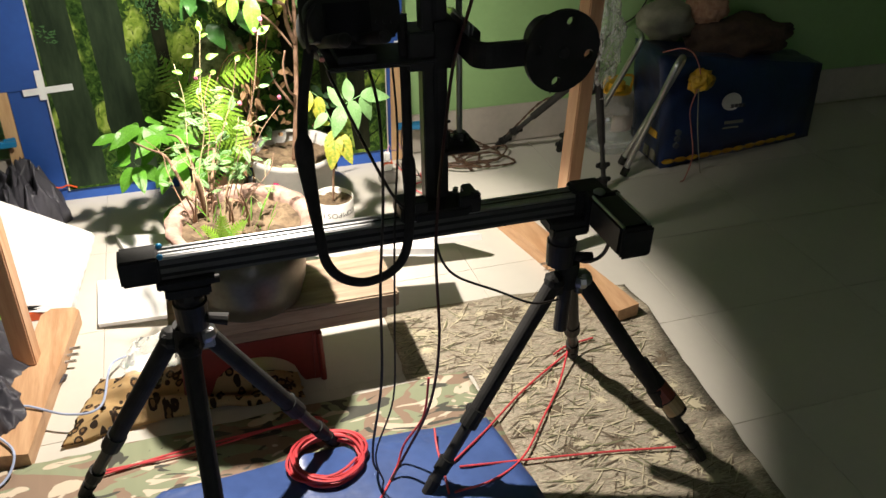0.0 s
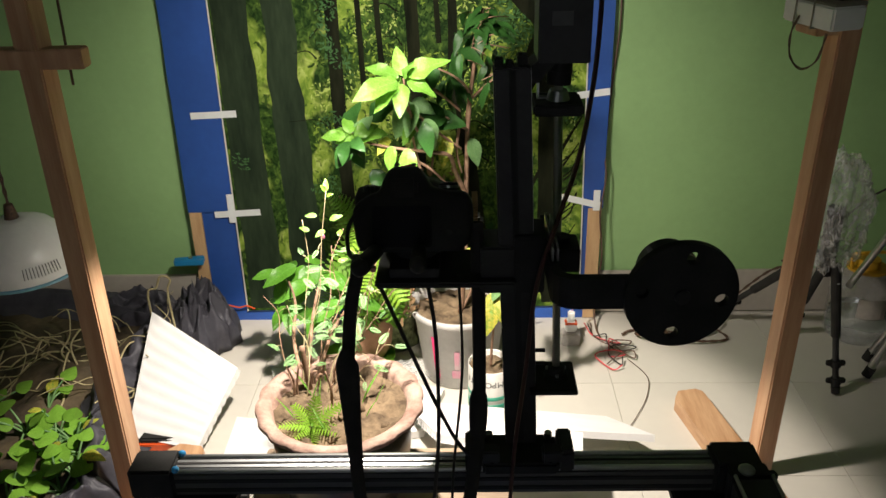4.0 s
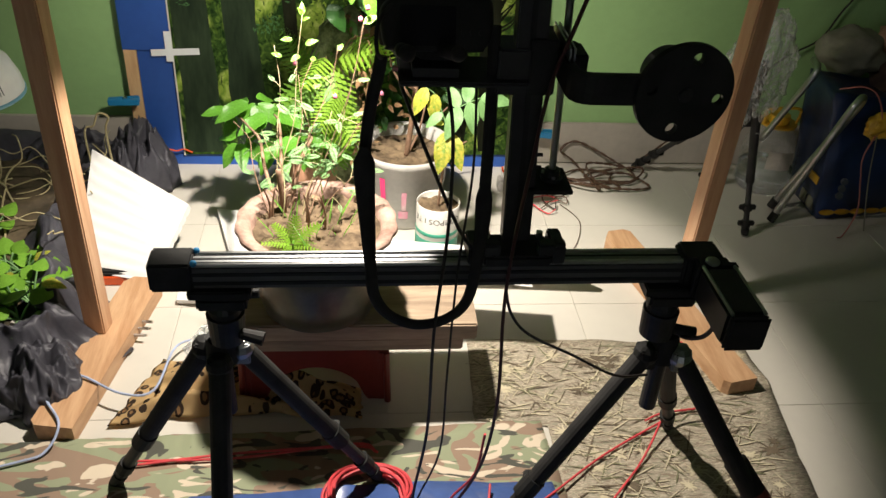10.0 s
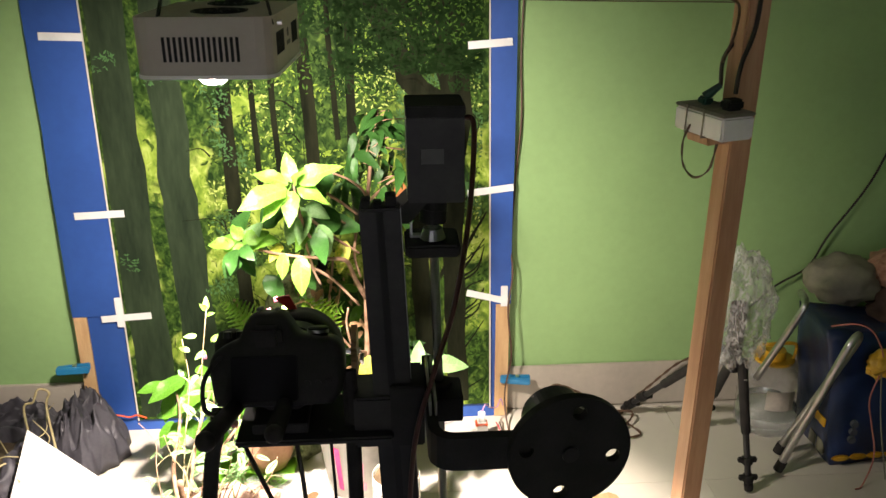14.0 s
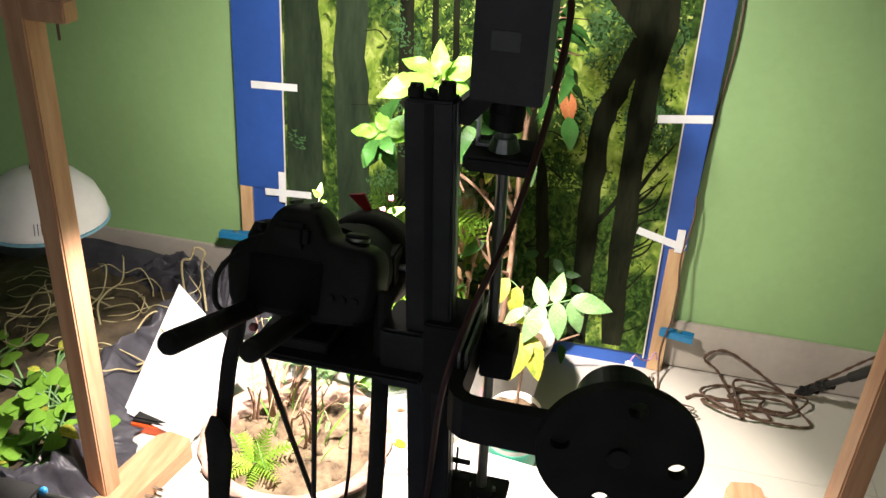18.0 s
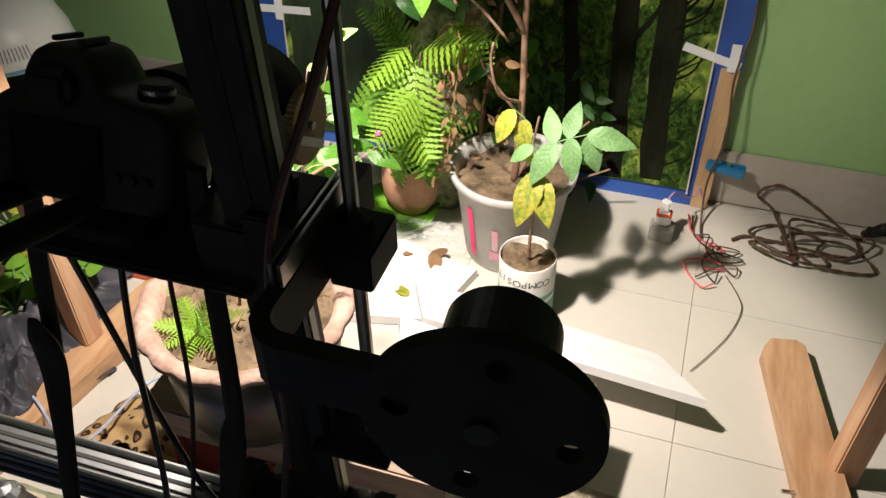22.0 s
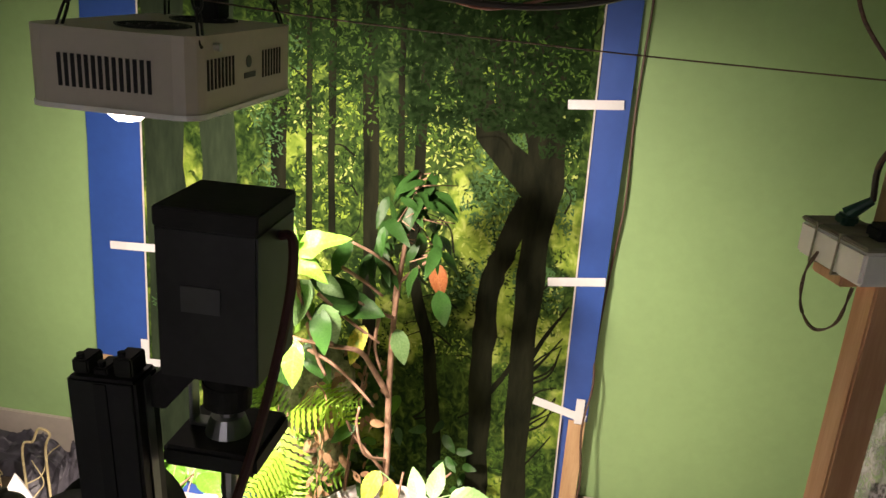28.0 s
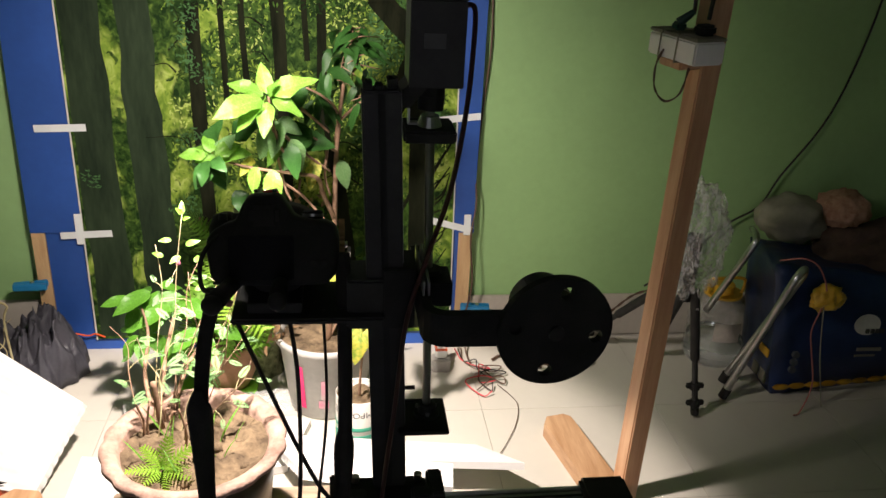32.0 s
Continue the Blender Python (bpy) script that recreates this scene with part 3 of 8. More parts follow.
TR = [([(-0.268, TOP), (-0.266, 0.9), (-0.262, 0.5), (-0.255, 0.04)], 0.075, 0.085, TRUNKG),
      ([(-0.165, TOP), (-0.160, 0.72), (-0.150, 0.45), (-0.135, 0.04)], 0.060, 0.085, TRUNKG),
      ([(-0.036, TOP), (-0.038, 1.03), (-0.040, 0.65), (-0.030, 0.3)], 0.030, 0.030, None),
      ([(0.010, 1.2), (0.016, 0.86), (0.022, 0.60)], 0.010, 0.013, None), ([(0.055, 1.3), (0.059, 0.84), (0.066, 0.62)], 0.014, 0.013, None),
      ([(0.118, TOP), (0.122, 1.04), (0.138, 0.70), (0.145, 0.4)], 0.030, 0.026, None),
      ([(0.180, 1.2), (0.184, 0.92), (0.195, 0.70)], 0.010, 0.013, None),
      ([(0.235, 1.4), (0.225, 0.81), (0.230, 0.55), (0.262, 0.43), (0.279, 0.30), (0.300, 0.09), (0.306, 0.04)], 0.016, 0.034, None),
      ([(0.10, 1.065), (0.164, 1.045), (0.224, 1.027), (0.265, 0.997), (0.311, 0.914), (0.360, 0.820), (0.426, 0.754), (0.460, 0.720)], 0.026, 0.062, None),
      ([(0.418, TOP), (0.420, 1.06), (0.432, 0.97), (0.438, 0.88), (0.456, 0.74)], 0.084, 0.060, None), ([(0.458, 0.77), (0.446, 0.65), (0.444, 0.426), (0.457, 0.05)], 0.056, 0.044, None),
      ([(0.347, TOP), (0.350, 1.06), (0.360, 0.96), (0.372, 0.86)], 0.050, 0.030, None),
      ([(0.425, 0.72), (0.395, 0.63), (0.372, 0.55), (0.369, 0.415), (0.381, 0.087), (0.382, 0.04)], 0.040, 0.044, None), ([(0.452, 0.40), (0.485, 0.47), (0.520, 0.53)], 0.012, 0.004, None), ([(0.384, 0.33), (0.41, 0.37), (0.425, 0.40)], 0.012, 0.008, None)]
for k, (line, w0, w1, mt) in enumerate(TR):
    printed(line, w0, w1, mt, 0.3, k)
rng = random.Random(5)
for k in range(46):
    x, z = rng.uniform(-0.1, 0.5), rng.uniform(0.25, 1.1)
    a = rng.uniform(0.3, 2.8)
    L = rng.uniform(0.04, 0.13)
    printed([(x, z), (x + L * 0.5 * math.cos(a), z + L * 0.5 * math.sin(a)), (x + L * math.cos(a + 0.5), z + L * math.sin(a + 0.5))], rng.uniform(0.002, 0.005), 0.0012, None, 0.3, k + 20)
for k in range(12):
    z = rng.uniform(0.05, 0.6)
    printed([(0.455, z), (0.48 + rng.uniform(-0.01, 0.02), z + 0.03), (0.515, z + rng.uniform(0.02, 0.09))], 0.006, 0.002, None, 0.3, k + 70)


def printed_leaves(count, zone, size, material, seed, lift, thresh=0.0, freq=9.0):
    """Many small leaves of the photo: pointed flat shapes in clumps."""
    r = random.Random(seed)
    vs, fs = [], []
    x0, x1, z0, z1 = zone
    while len(fs) < count:
        x, z = r.uniform(x0, x1), r.uniform(z0, z1)
        if nz(x * freq + seed, z * freq, seed) < thresh:
            continue
        a, L = r.uniform(0, 6.28), r.uniform(0.6, 1.3) * size
        d, n = (math.cos(a) * L, math.sin(a) * L), (-math.sin(a) * L * 0.36, math.cos(a) * L * 0.36)
        k = len(vs)
        for px, pz in ((x - d[0], z - d[1]), (x + n[0], z + n[1]), (x + d[0], z + d[1]), (x - n[0], z - n[1])):
            px, pz = min(0.508, max(-0.304, px)), max(0.045, pz)
            vs.append((px, by(pz) - lift, pz))
        fs.append((k, k + 1, k + 2, k + 3))
    me = bpy.data.meshes.new("printed_foliage")
    me.from_pydata(vs, [], fs)
    ob = link("printed_foliage", me, material, pr, "small printed leaves")
    ob["kind"] = "stuff"


PL = [mat("printed_leaf_" + n, c, 0.7, 0, 0.3, 30, 90, 0.0, spec=0.05) for n, c in (("dark", (0.012, 0.032, 0.008)), ("mid", (0.055, 0.12, 0.02)), ("light", (0.22, 0.33, 0.045)), ("pale", (0.40, 0.50, 0.13)), ("cool", (0.06, 0.14, 0.05)))]
printed_leaves(2600, (-0.10, 0.51, 0.80, 1.25), 0.0065, PL[0], 1, 0.0076, -0.05)
printed_leaves(1500, (-0.10, 0.51, 0.70, 1.25), 0.0060, PL[1], 2, 0.0069, 0.0)
printed_leaves(700, (-0.10, 0.51, 0.80, 1.25), 0.0050, PL[1], 12, 0.0080, 0.1)
printed_leaves(1300, (-0.10, 0.51, 0.40, 0.95), 0.0055, PL[2], 3, 0.0069, 0.0)
printed_leaves(900, (-0.10, 0.51, 0.40, 0.90), 0.0050, PL[3], 4, 0.00685, 0.08)
printed_leaves(1500, (0.27, 0.51, 0.52, 0.86), 0.0055, PL[4], 5, 0.0069, -0.08, 12)
printed_leaves(5200, (0.20, 0.51, 0.84, 1.30), 0.0085, PL[0], 9, 0.0079, -0.6, 8)
printed_leaves(1500, (-0.10, 0.25, 0.92, 1.30), 0.0085, PL[0], 10, 0.0079, -0.2, 8)
printed_leaves(900, (0.24, 0.51, 0.05, 0.55), 0.0055, PL[1], 6, 0.0069, 0.0, 14)
printed_leaves(1200, (-0.08, 0.51, 0.35, 0.85), 0.0048, PL[0], 7, 0.00695, 0.12, 14)
printed_leaves(700, (-0.30, 0.00, 0.35, 1.0), 0.0050, PL[4], 8, 0.0077, 0.22, 10)


def tape(x0, z0, x1, z1, w=0.016):
    d = Vector((x1 - x0, z1 - z0)).normalized() * (w / 2)
    flat_piece("paper_tape", [(x0 + d.y, z0 - d.x), (x1 + d.y, z1 - d.x), (x1 - d.y, z1 + d.x), (x0 - d.y, z0 + d.x)], TAPE, 0.0083, 0.0005, bd, "strip of white paper tape")


for q in ((0.476, 0.896, 0.570, 0.903), (0.476, 0.574, 0.579, 0.586), (0.475, 0.335, 0.576, 0.309), (-0.399, 0.925, -0.312, 0.922), (-0.384, 0.543, -0.277, 0.547), (-0.360, 0.297, -0.248, 0.303)):
    tape(*q)
for q in ((0.563, 0.298, 0.566, 0.350), (-0.318, 0.277, -0.322, 0.350)):
    d = q
    flat_piece("paper_tape", rect(q[0] - 0.008, q[0] + 0.008, q[1], q[3]), TAPE, 0.0092, 0.0005, bd, "upright strip of white paper tape")


def peg(at, label, turn):
    p = thing("clothes_peg", at, label, "peg")
    m = Matrix.Translation(at) @ Matrix.Rotation(radians(turn), 4, "Z")
    for s in (-1, 1):
        part("jaw", solid(box(-0.036, 0.036, -0.012 if s < 0 else 0.002, -0.002 if s < 0 else 0.012, -0.008, 0.008, 0.002, m @ Matrix.Rotation(radians(4 * s), 4, "Z"))), CYAN, p)
    part("spring", solid(rod(m @ Vector((0.004, 0, -0.011)), m @ Vector((0.004, 0, 0.011)), 0.005)), STEEL, p, "small steel spring")


peg((-0.436, 2.022, 0.180), "blue plastic peg clipped on the wooden batten", 8)
peg((0.594, 2.028, 0.106), "blue plastic clothes peg clipped to the batten", -8)


# ---- wooden stands ----
def stand(name, top, base, foot_a, foot_b, fw, label):
    s = thing(name, (base[0], base[1], 0), label, "stand", "wooden stands")
    top, base = Vector(top), Vector(base)
    z = (top - base).normalized()
    dirn = (Vector(foot_b) - Vector(foot_a)).to_3d().normalized()
    y = (dirn - z * dirn.dot(z)).normalized()
    x = y.cross(z)
    m = Matrix((x, y, z)).transposed().to_4x4()
    m.translation = base
    part("post", solid(box(-0.0185, 0.0185, -0.018, 0.018, 0, (top - base).length, 0.0025, m)), WOOD, s)
    a, b = Vector(foot_a), Vector(foot_b)
    f = Matrix.Translation(((a + b) / 2).to_3d()) @ Matrix.Rotation(math.atan2((b - a).y, (b - a).x) - math.pi / 2, 4, "Z")
    L = (b - a).length / 2
    h = 0.034
    poly = [(-fw / 2, -L + 0.01), (-fw / 2 + 0.01, -L), (fw / 2, -L), (fw / 2, L - 0.012), (fw / 2 - 0.012, L), (-fw / 2 + 0.015, L), (-fw / 2, L - 0.02)]
    part("foot", solid(prism(poly, 0.001, h, f)), WOODF, s)
    return s, f


sr, fm = stand("wooden_stand", (0.822, 1.455, 1.60), (0.804, 1.455, 0.001), (0.8235, 1.170), (0.7185, 1.676), 0.066, "reddish wooden post on a flat plank foot beside the plants")
for k in (0, 1):
    part("screw", solid(rod(fm @ Vector((-0.032, -0.02 - 0.03 * k, 0.018)), fm @ Vector((-0.052, -0.02 - 0.03 * k, 0.020)), 0.003, None, 8)), STEEL, sr, "steel screw end")
sl, fm = stand("wooden_stand", (-0.340, 1.342, 1.60), (-0.352, 1.342, 0.034), (-0.369, 1.095), (-0.302, 1.500), 0.072, "reddish wooden post on a plank foot near the black plastic")
for k in (0, 1, 2):
    part("screw", solid(rod(fm @ Vector((0.034, 0.09 - 0.02 * k, 0.016)), fm @ Vector((0.056, 0.09 - 0.02 * k, 0.018)), 0.003, None, 8)), STEEL, sl, "steel screw end")


# ---- the motorised camera slider ----
sl_ = thing("camera_slider", (0.24, 0.97, 0.44), "black motorised camera slider with a vertical axis, bridging two tripods", "camera slider")
RA = radians(0.6)
RM = Matrix.Translation((0.224, 0.902, 0.4785)) @ Matrix.Rotation(RA, 4, "Z")
rail = part("rail", solid(box(-0.290, 0.290, -0.0155, 0.0155, -0.012, 0.0175, 0.0015, RM)), RAILM, sl_, "dark grey aluminium rail")
for y in (-0.0115, 0.0115):
    part("rail_rod", solid(rod(RM @ Vector((-0.29, y, 0.0185)), RM @ Vector((0.29, y, 0.0185)), 0.0030, None, 10)), STEEL, rail, "bright steel guide rod")
part("belt", solid(box(-0.29, 0.29, -0.006, 0.006, 0.0180, 0.0195, 0, RM)), ALU, rail, "grey belt channel")
part("belt_slot", solid(box(-0.29, 0.29, -0.0015, 0.0015, 0.0196, 0.0202, 0, RM)), RUBBER, rail, "dark belt slot")
for z in (-0.004, 0.008):
    part("groove", solid(box(-0.29, 0.29, -0.0163, -0.0150, z - 0.0022, z + 0.0022, 0.0, RM)), DARKHOLE, rail)
part("end_block", solid(box(-0.337, -0.288, -0.0195, 0.0195, -0.0145, 0.024, 0.003, RM)), BLACKP, sl_)
for y in (-0.013, 0.013):
    part("fitting", solid(ball(RM @ Vector((-0.286, y, 0.022)), 0.0042)), CYAN, sl_, "light blue plastic fitting")
part("end_block", solid(box(0.288, 0.338, -0.021, 0.021, -0.0145, 0.028, 0.004, RM)), BLACKP, sl_)
MM = RM @ Matrix.Translation((0.320, -0.022, 0.008))
mo = part("drive_motor", solid(box(-0.023, 0.023, -0.108, -0.020, -0.023, 0.023, 0.004, MM)), BLACK, sl_, "black stepper motor")
part("motor_flange", solid(box(-0.0245, 0.0245, -0.020, -0.010, -0.0245, 0.0245, 0.002, MM), box(-0.020, 0.020, -0.010, 0.006, -0.020, 0.020, 0.002, MM)), BLACKP, mo)
part("motor_cap", solid(box(-0.0235, 0.0235, -0.118, -0.1082, -0.0235, 0.0235, 0.004, MM)), BLACKP, mo)
for x in (-0.019, 0.019):
    part("bolt", solid(rod(MM @ Vector((x, -0.018, 0.0225)), MM @ Vector((x, -0.108, 0.0225)), 0.0022, None, 8)), STEEL, mo, "long steel bolt")
part("knob", solid(ball(RM @ Vector((0.314, -0.034, 0.033)), 0.009, 14, (1, 1, 0.5))), ALU, sl_, "pale round button")
CX = 0.083
ca = part("carriage", solid(box(CX - 0.040, CX + 0.040, -0.026, 0.026, 0.021, 0.036, 0.003, RM)), BLACKP, sl_, "black carriage with bolts")
for x in (CX - 0.032, CX + 0.032):
    for y in (-0.018, 0.018):
        part("bolt", solid(rod(RM @ Vector((x, y, 0.036)), RM @ Vector((x, y, 0.043)), 0.0042, None, 8)), STEEL, ca, "hex bolt")
    part("bearing_block", solid(box(x - 0.010, x + 0.010, -0.026, -0.010, 0.036, 0.052, 0.002, RM)), BLACK, ca)
for x in (CX - 0.030, CX, CX + 0.030):
    part("plate_screw", solid(rod(RM @ Vector((x, -0.024, 0.036)), RM @ Vector((x, -0.024, 0.0385)), 0.0032, None, 10)), DARKHOLE, ca)
part("clamp_block", solid(box(CX + 0.040, CX + 0.056, -0.022, 0.022, 0.022, 0.046, 0.002, RM), box(CX + 0.042, CX + 0.054, -0.024, -0.012, 0.046, 0.053, 0.0015, RM)), BLACK, ca, "black machined clamp block")
part("clamp_block", solid(box(CX - 0.058, CX - 0.041, -0.022, 0.022, 0.022, 0.044, 0.002, RM), box(CX - 0.056, CX - 0.043, -0.024, -0.010, 0.044, 0.051, 0.0015, RM)), BLACK, ca, "black machined clamp block")
PX = 0.303
lean = Matrix.Translation((PX + 0.006, 0.921, 0.520)) @ Matrix.Rotation(radians(-2.2), 4, "Y")
post = part("upright_post", solid(box(-0.0165, 0.0165, -0.0105, 0.0105, -0.006, 0.402, 0.0015, lean)), BLACK, sl_, "black upright aluminium profile")
for x0, x1, h in ((-0.015, -0.007, 0.409), (-0.005, 0.002, 0.406), (0.005, 0.014, 0.4115)):
    part("connector", solid(box(x0, x1, -0.007, 0.006, 0.4022, h, 0.0008, lean), rod(lean @ Vector((x0 + 0.003, -0.004, h)), lean @ Vector((x0 + 0.003, -0.004, h + 0.002)), 0.0018, None, 8)), BLACKP, post, "small black wire connector")
part("groove", solid(box(-0.003, 0.003, -0.0112, -0.0100, 0.0, 0.40, 0, lean)), DARKHOLE, post)
part("edge_strip", solid(box(0.0160, 0.0172, -0.003, 0.003, 0.0, 0.40, 0, lean)), ALU, post, "bare metal strip")
part("lead_screw", solid(rod((0.346, 0.932, 0.585), (0.338, 0.945, 0.902), 0.0042, None, 10)), STEEL, sl_, "dark steel lead screw")
part("foot_plate", solid(box(0.3160, 0.3660, 0.9020, 0.9590, 0.5830, 0.5880, 0.001)), BLACKP, sl_)
br = part("bearing", solid(rod((0.3460, 0.9320, 0.5880), (0.3460, 0.9320, 0.5920), 0.0130, None, 24), rod((0.3460, 0.9320, 0.5920), (0.3460, 0.9320, 0.6010), 0.0092, 0.0088, 24)), BLACK, sl_)
for x, y in ((0.346, 0.9225), (0.355, 0.938), (0.337, 0.938)):
    part("screw", solid(rod((x, y, 0.592), (x, y, 0.595), 0.0020, None, 10)), STEEL, br, "small steel screw")
part("side_plate", solid(box(0.3200, 0.3220, 0.9490, 0.9515, 0.5880, 0.6190, 0.0005)), ALU, sl_, "thin bare metal plate")
for z in (0.599, 0.615):
    part("bolt", solid(rod((0.316, 0.939, z), (0.334, 0.939, z), 0.0022, None, 10)), BLACK, sl_)
part("head_plate", solid(box(0.3140, 0.3600, 0.9240, 0.9700, 0.8730, 0.8840, 0.002)), BLACKP, sl_)
part("head_bearing", solid(rod((0.3380, 0.9450, 0.8840), (0.3380, 0.9450, 0.8930), 0.011, 0.008, 18)), ALU, sl_)
part("motor_bracket", solid(prism([(0.012, 0.0), (0.026, 0.0), (0.046, 0.024), (0.046, 0.030), (0.036, 0.030), (0.012, 0.008)], -0.018, 0.018, Matrix.Translation((0.2920, 0.9400, 0.9050)) @ Matrix.Rotation(radians(90), 4, "X"))), BLACKP, sl_)
part("coupling", solid(rod((0.338, 0.945, 0.899), (0.339, 0.945, 0.924), 0.0115, None, 24), rod((0.338, 0.945, 0.908), (0.3383, 0.945, 0.911), 0.0121, None, 24)), BLACKP, sl_, "dark steel shaft coupling")
part("angle_bracket", solid(box(0.3185, 0.3205, 0.944, 0.952, 0.8842, 0.914, 0.0004), box(0.3185, 0.328, 0.944, 0.952, 0.8842, 0.8862, 0.0004)), ALU, sl_, "small bare metal angle")
lm = part("lift_motor", solid(box(0.3165, 0.3625, 0.9215, 0.9685, 0.9220, 0.9925, 0.0008)), BLACK, sl_, "black stepper motor")
part("motor_cap", solid(box(0.3160, 0.3630, 0.9210, 0.9690, 0.9925, 1.0015, 0.0008)), BLACKP, lm)
part("rating_label", solid(box(0.328, 0.346, 0.9207, 0.9213, 0.955, 0.967, 0)), BARS, lm, "dark grey rating plate")
# lift carriage with the pan arm and the round counter plate
ZC = 0.737
part("lift_block", solid(box(0.3385, 0.362, 0.912, 0.950, ZC - 0.016, ZC + 0.008, 0.0012), rod((0.345, 0.935, ZC + 0.008), (0.345, 0.935, ZC + 0.013), 0.009, None, 18)), BLACKP, sl_)
part("lift_plate", solid(box(0.298, 0.3275, 0.904, 0.948, ZC - 0.034, ZC + 0.026, 0.0015)), BLACKP, sl_)
for x in (0.3300, 0.3345):
    part("fin_plate", solid(box(x, x + 0.0020, 0.872, 0.952, ZC + 0.0165, ZC + 0.0300, 0.0004)), STEEL, sl_, "thin metal edge plate")
for y in (0.914, 0.926, 0.938):
    part("bolt", solid(rod((0.311, y, ZC + 0.026), (0.311, y, ZC + 0.0295), 0.0028, None, 8)), BLACK, sl_)


def bent_arm(bm):
    out = [(0.337, 0.978), (0.337, 0.860)] + [(0.349 - 0.012 * math.cos(a), 0.860 - 0.012 * math.sin(a)) for a in (0.4, 0.8, 1.2)] + [(0.349, 0.848), (0.440, 0.848), (0.440, 0.838), (0.349, 0.838)]
    out += [(0.349 - 0.021 * math.cos(a), 0.859 - 0.021 * math.sin(a)) for a in (1.2, 0.8, 0.4)] + [(0.328, 0.859), (0.328, 0.978)]
    prism(out, ZC - 0.014, ZC + 0.016)(bm)
    bmesh.ops.recalc_face_normals(bm, faces=bm.faces[:])


arm = part("pan_arm", solid(bent_arm), BLACKP, sl_, "black bent flat arm")
WM = Matrix.Translation((0.4405, 0.840, 0.7365)) @ Matrix.Rotation(radians(6), 4, "Z") @ Matrix.Rotation(radians(90), 4, "X") @ Matrix.Rotation(radians(-10), 4, "Z")


def holed_disc(R, r, n, hr, t):
    def f(bm):
        rings = {}
        seg = 96
        outer = [[bm.verts.new(WM @ Vector((R * math.cos(2 * math.pi * i / seg), R * math.sin(2 * math.pi * i / seg), s * t))) for i in range(seg)] for s in (-0.5, 0.5)]
        for i in range(seg):
            j = (i + 1) % seg
            bm.faces.new((outer[0][i], outer[0][j], outer[1][j], outer[1][i]))
        for s in (0, 1):
            edges = [bm.edges.get((outer[s][i], outer[s][(i + 1) % seg])) for i in range(seg)]
            for k in range(n):
                c = 2 * math.pi * k / n
                hv = [bm.verts.new(WM @ Vector((r * math.cos(c) + hr * math.cos(2 * math.pi * i / 18), r * math.sin(c) + hr * math.sin(2 * math.pi * i / 18), (s - 0.5) * t))) for i in range(18)]
                edges += [bm.edges.new((hv[i], hv[(i + 1) % 18])) for i in range(18)]
                rings[(s, k)] = hv
            bmesh.ops.triangle_fill(bm, edges=edges, use_beauty=True)
        for k in range(n):
            a, b = rings[(0, k)], rings[(1, k)]
            for i in range(18):
                j = (i + 1) % 18
                bm.faces.new((a[i], b[i], b[j], a[j]))
        bmesh.ops.recalc_face_normals(bm, faces=bm.faces[:])
    return f


wh = part("counter_disc", solid(holed_disc(0.051, 0.037, 4, 0.0062, 0.008)), BLACKP, sl_, "black round plate with four holes")
part("drum", solid(rod(WM @ Vector((0, 0.004, -0.004)), WM @ Vector((0, 0.004, -0.050)), 0.028, 0.027, 40)), BLACK, wh, "black pan drum")
part("drum_ring", solid(rod(WM @ Vector((0, 0.004, -0.016)), WM @ Vector((0, 0.004, -0.0172)), 0.0284, None, 40)), STEEL, wh, "bright metal ring")
part("hub", solid(rod(WM @ Vector((0, 0, 0.004)), WM @ Vector((0, 0, 0.007)), 0.007, None, 18)), BLACK, wh)
part("camera_plate", solid(box(0.164, 0.300, 0.894, 0.970, 0.714, 0.7200, 0.002), box(0.266, 0.300, 0.905, 0.950, 0.702, 0.752, 0.002), box(0.178, 0.226, 0.905, 0.965, 0.7200, 0.7300, 0.001)), BLACK, sl_, "black camera mounting plate")
def gear_shape(bm):
    n, c = 48, Vector((0.262, 1.046, 0.724))
    rings = []
    for x in (-0.003, 0.003):
        rings.append([bm.verts.new(c + Vector((x, r * math.cos(a), r * math.sin(a)))) for k in range(n * 2) for r, a in ((0.0268 if k % 2 else 0.0250, math.pi * k / n),)])
    for k in range(n * 2):
        j = (k + 1) % (n * 2)
        bm.faces.new((rings[0][k], rings[0][j], rings[1][j], rings[1][k]))
    bm.faces.new(rings[0][::-1])
    bm.faces.new(rings[1])


ge = part("focus_gear", solid(gear_shape), mat("wooden_gear", (0.40, 0.27, 0.13), 0.6), sl_, "pale wooden toothed gear wheel")
part("gear_shaft", solid(rod((0.225, 1.046, 0.724), (0.268, 1.046, 0.724), 0.003, None, 12)), STEEL, ge)
part("gear_bracket", solid(box(0.226, 0.240, 1.028, 1.062, 0.706, 0.742, 0.002), box(0.226, 0.246, 0.960, 1.040, 0.707, 0.712, 0.001)), BLACKP, sl_)
part("bracket_edge", solid(box(0.268, 0.271, 1.010, 1.052, 0.708, 0.714, 0.0005, Matrix.Translation((0.268, 1.046, 0.71)) @ Matrix.Rotation(radians(-35), 4, "X") @ Matrix.Translation((-0.268, -1.046, -0.71)))), ALU, ge, "bare metal bracket edge")

# ---- the camera on the slider ----
dc = thing("digital_camera", (0.20, 0.94, 0.714), "black digital reflex camera with a neck strap, mounted on the slider", "camera")


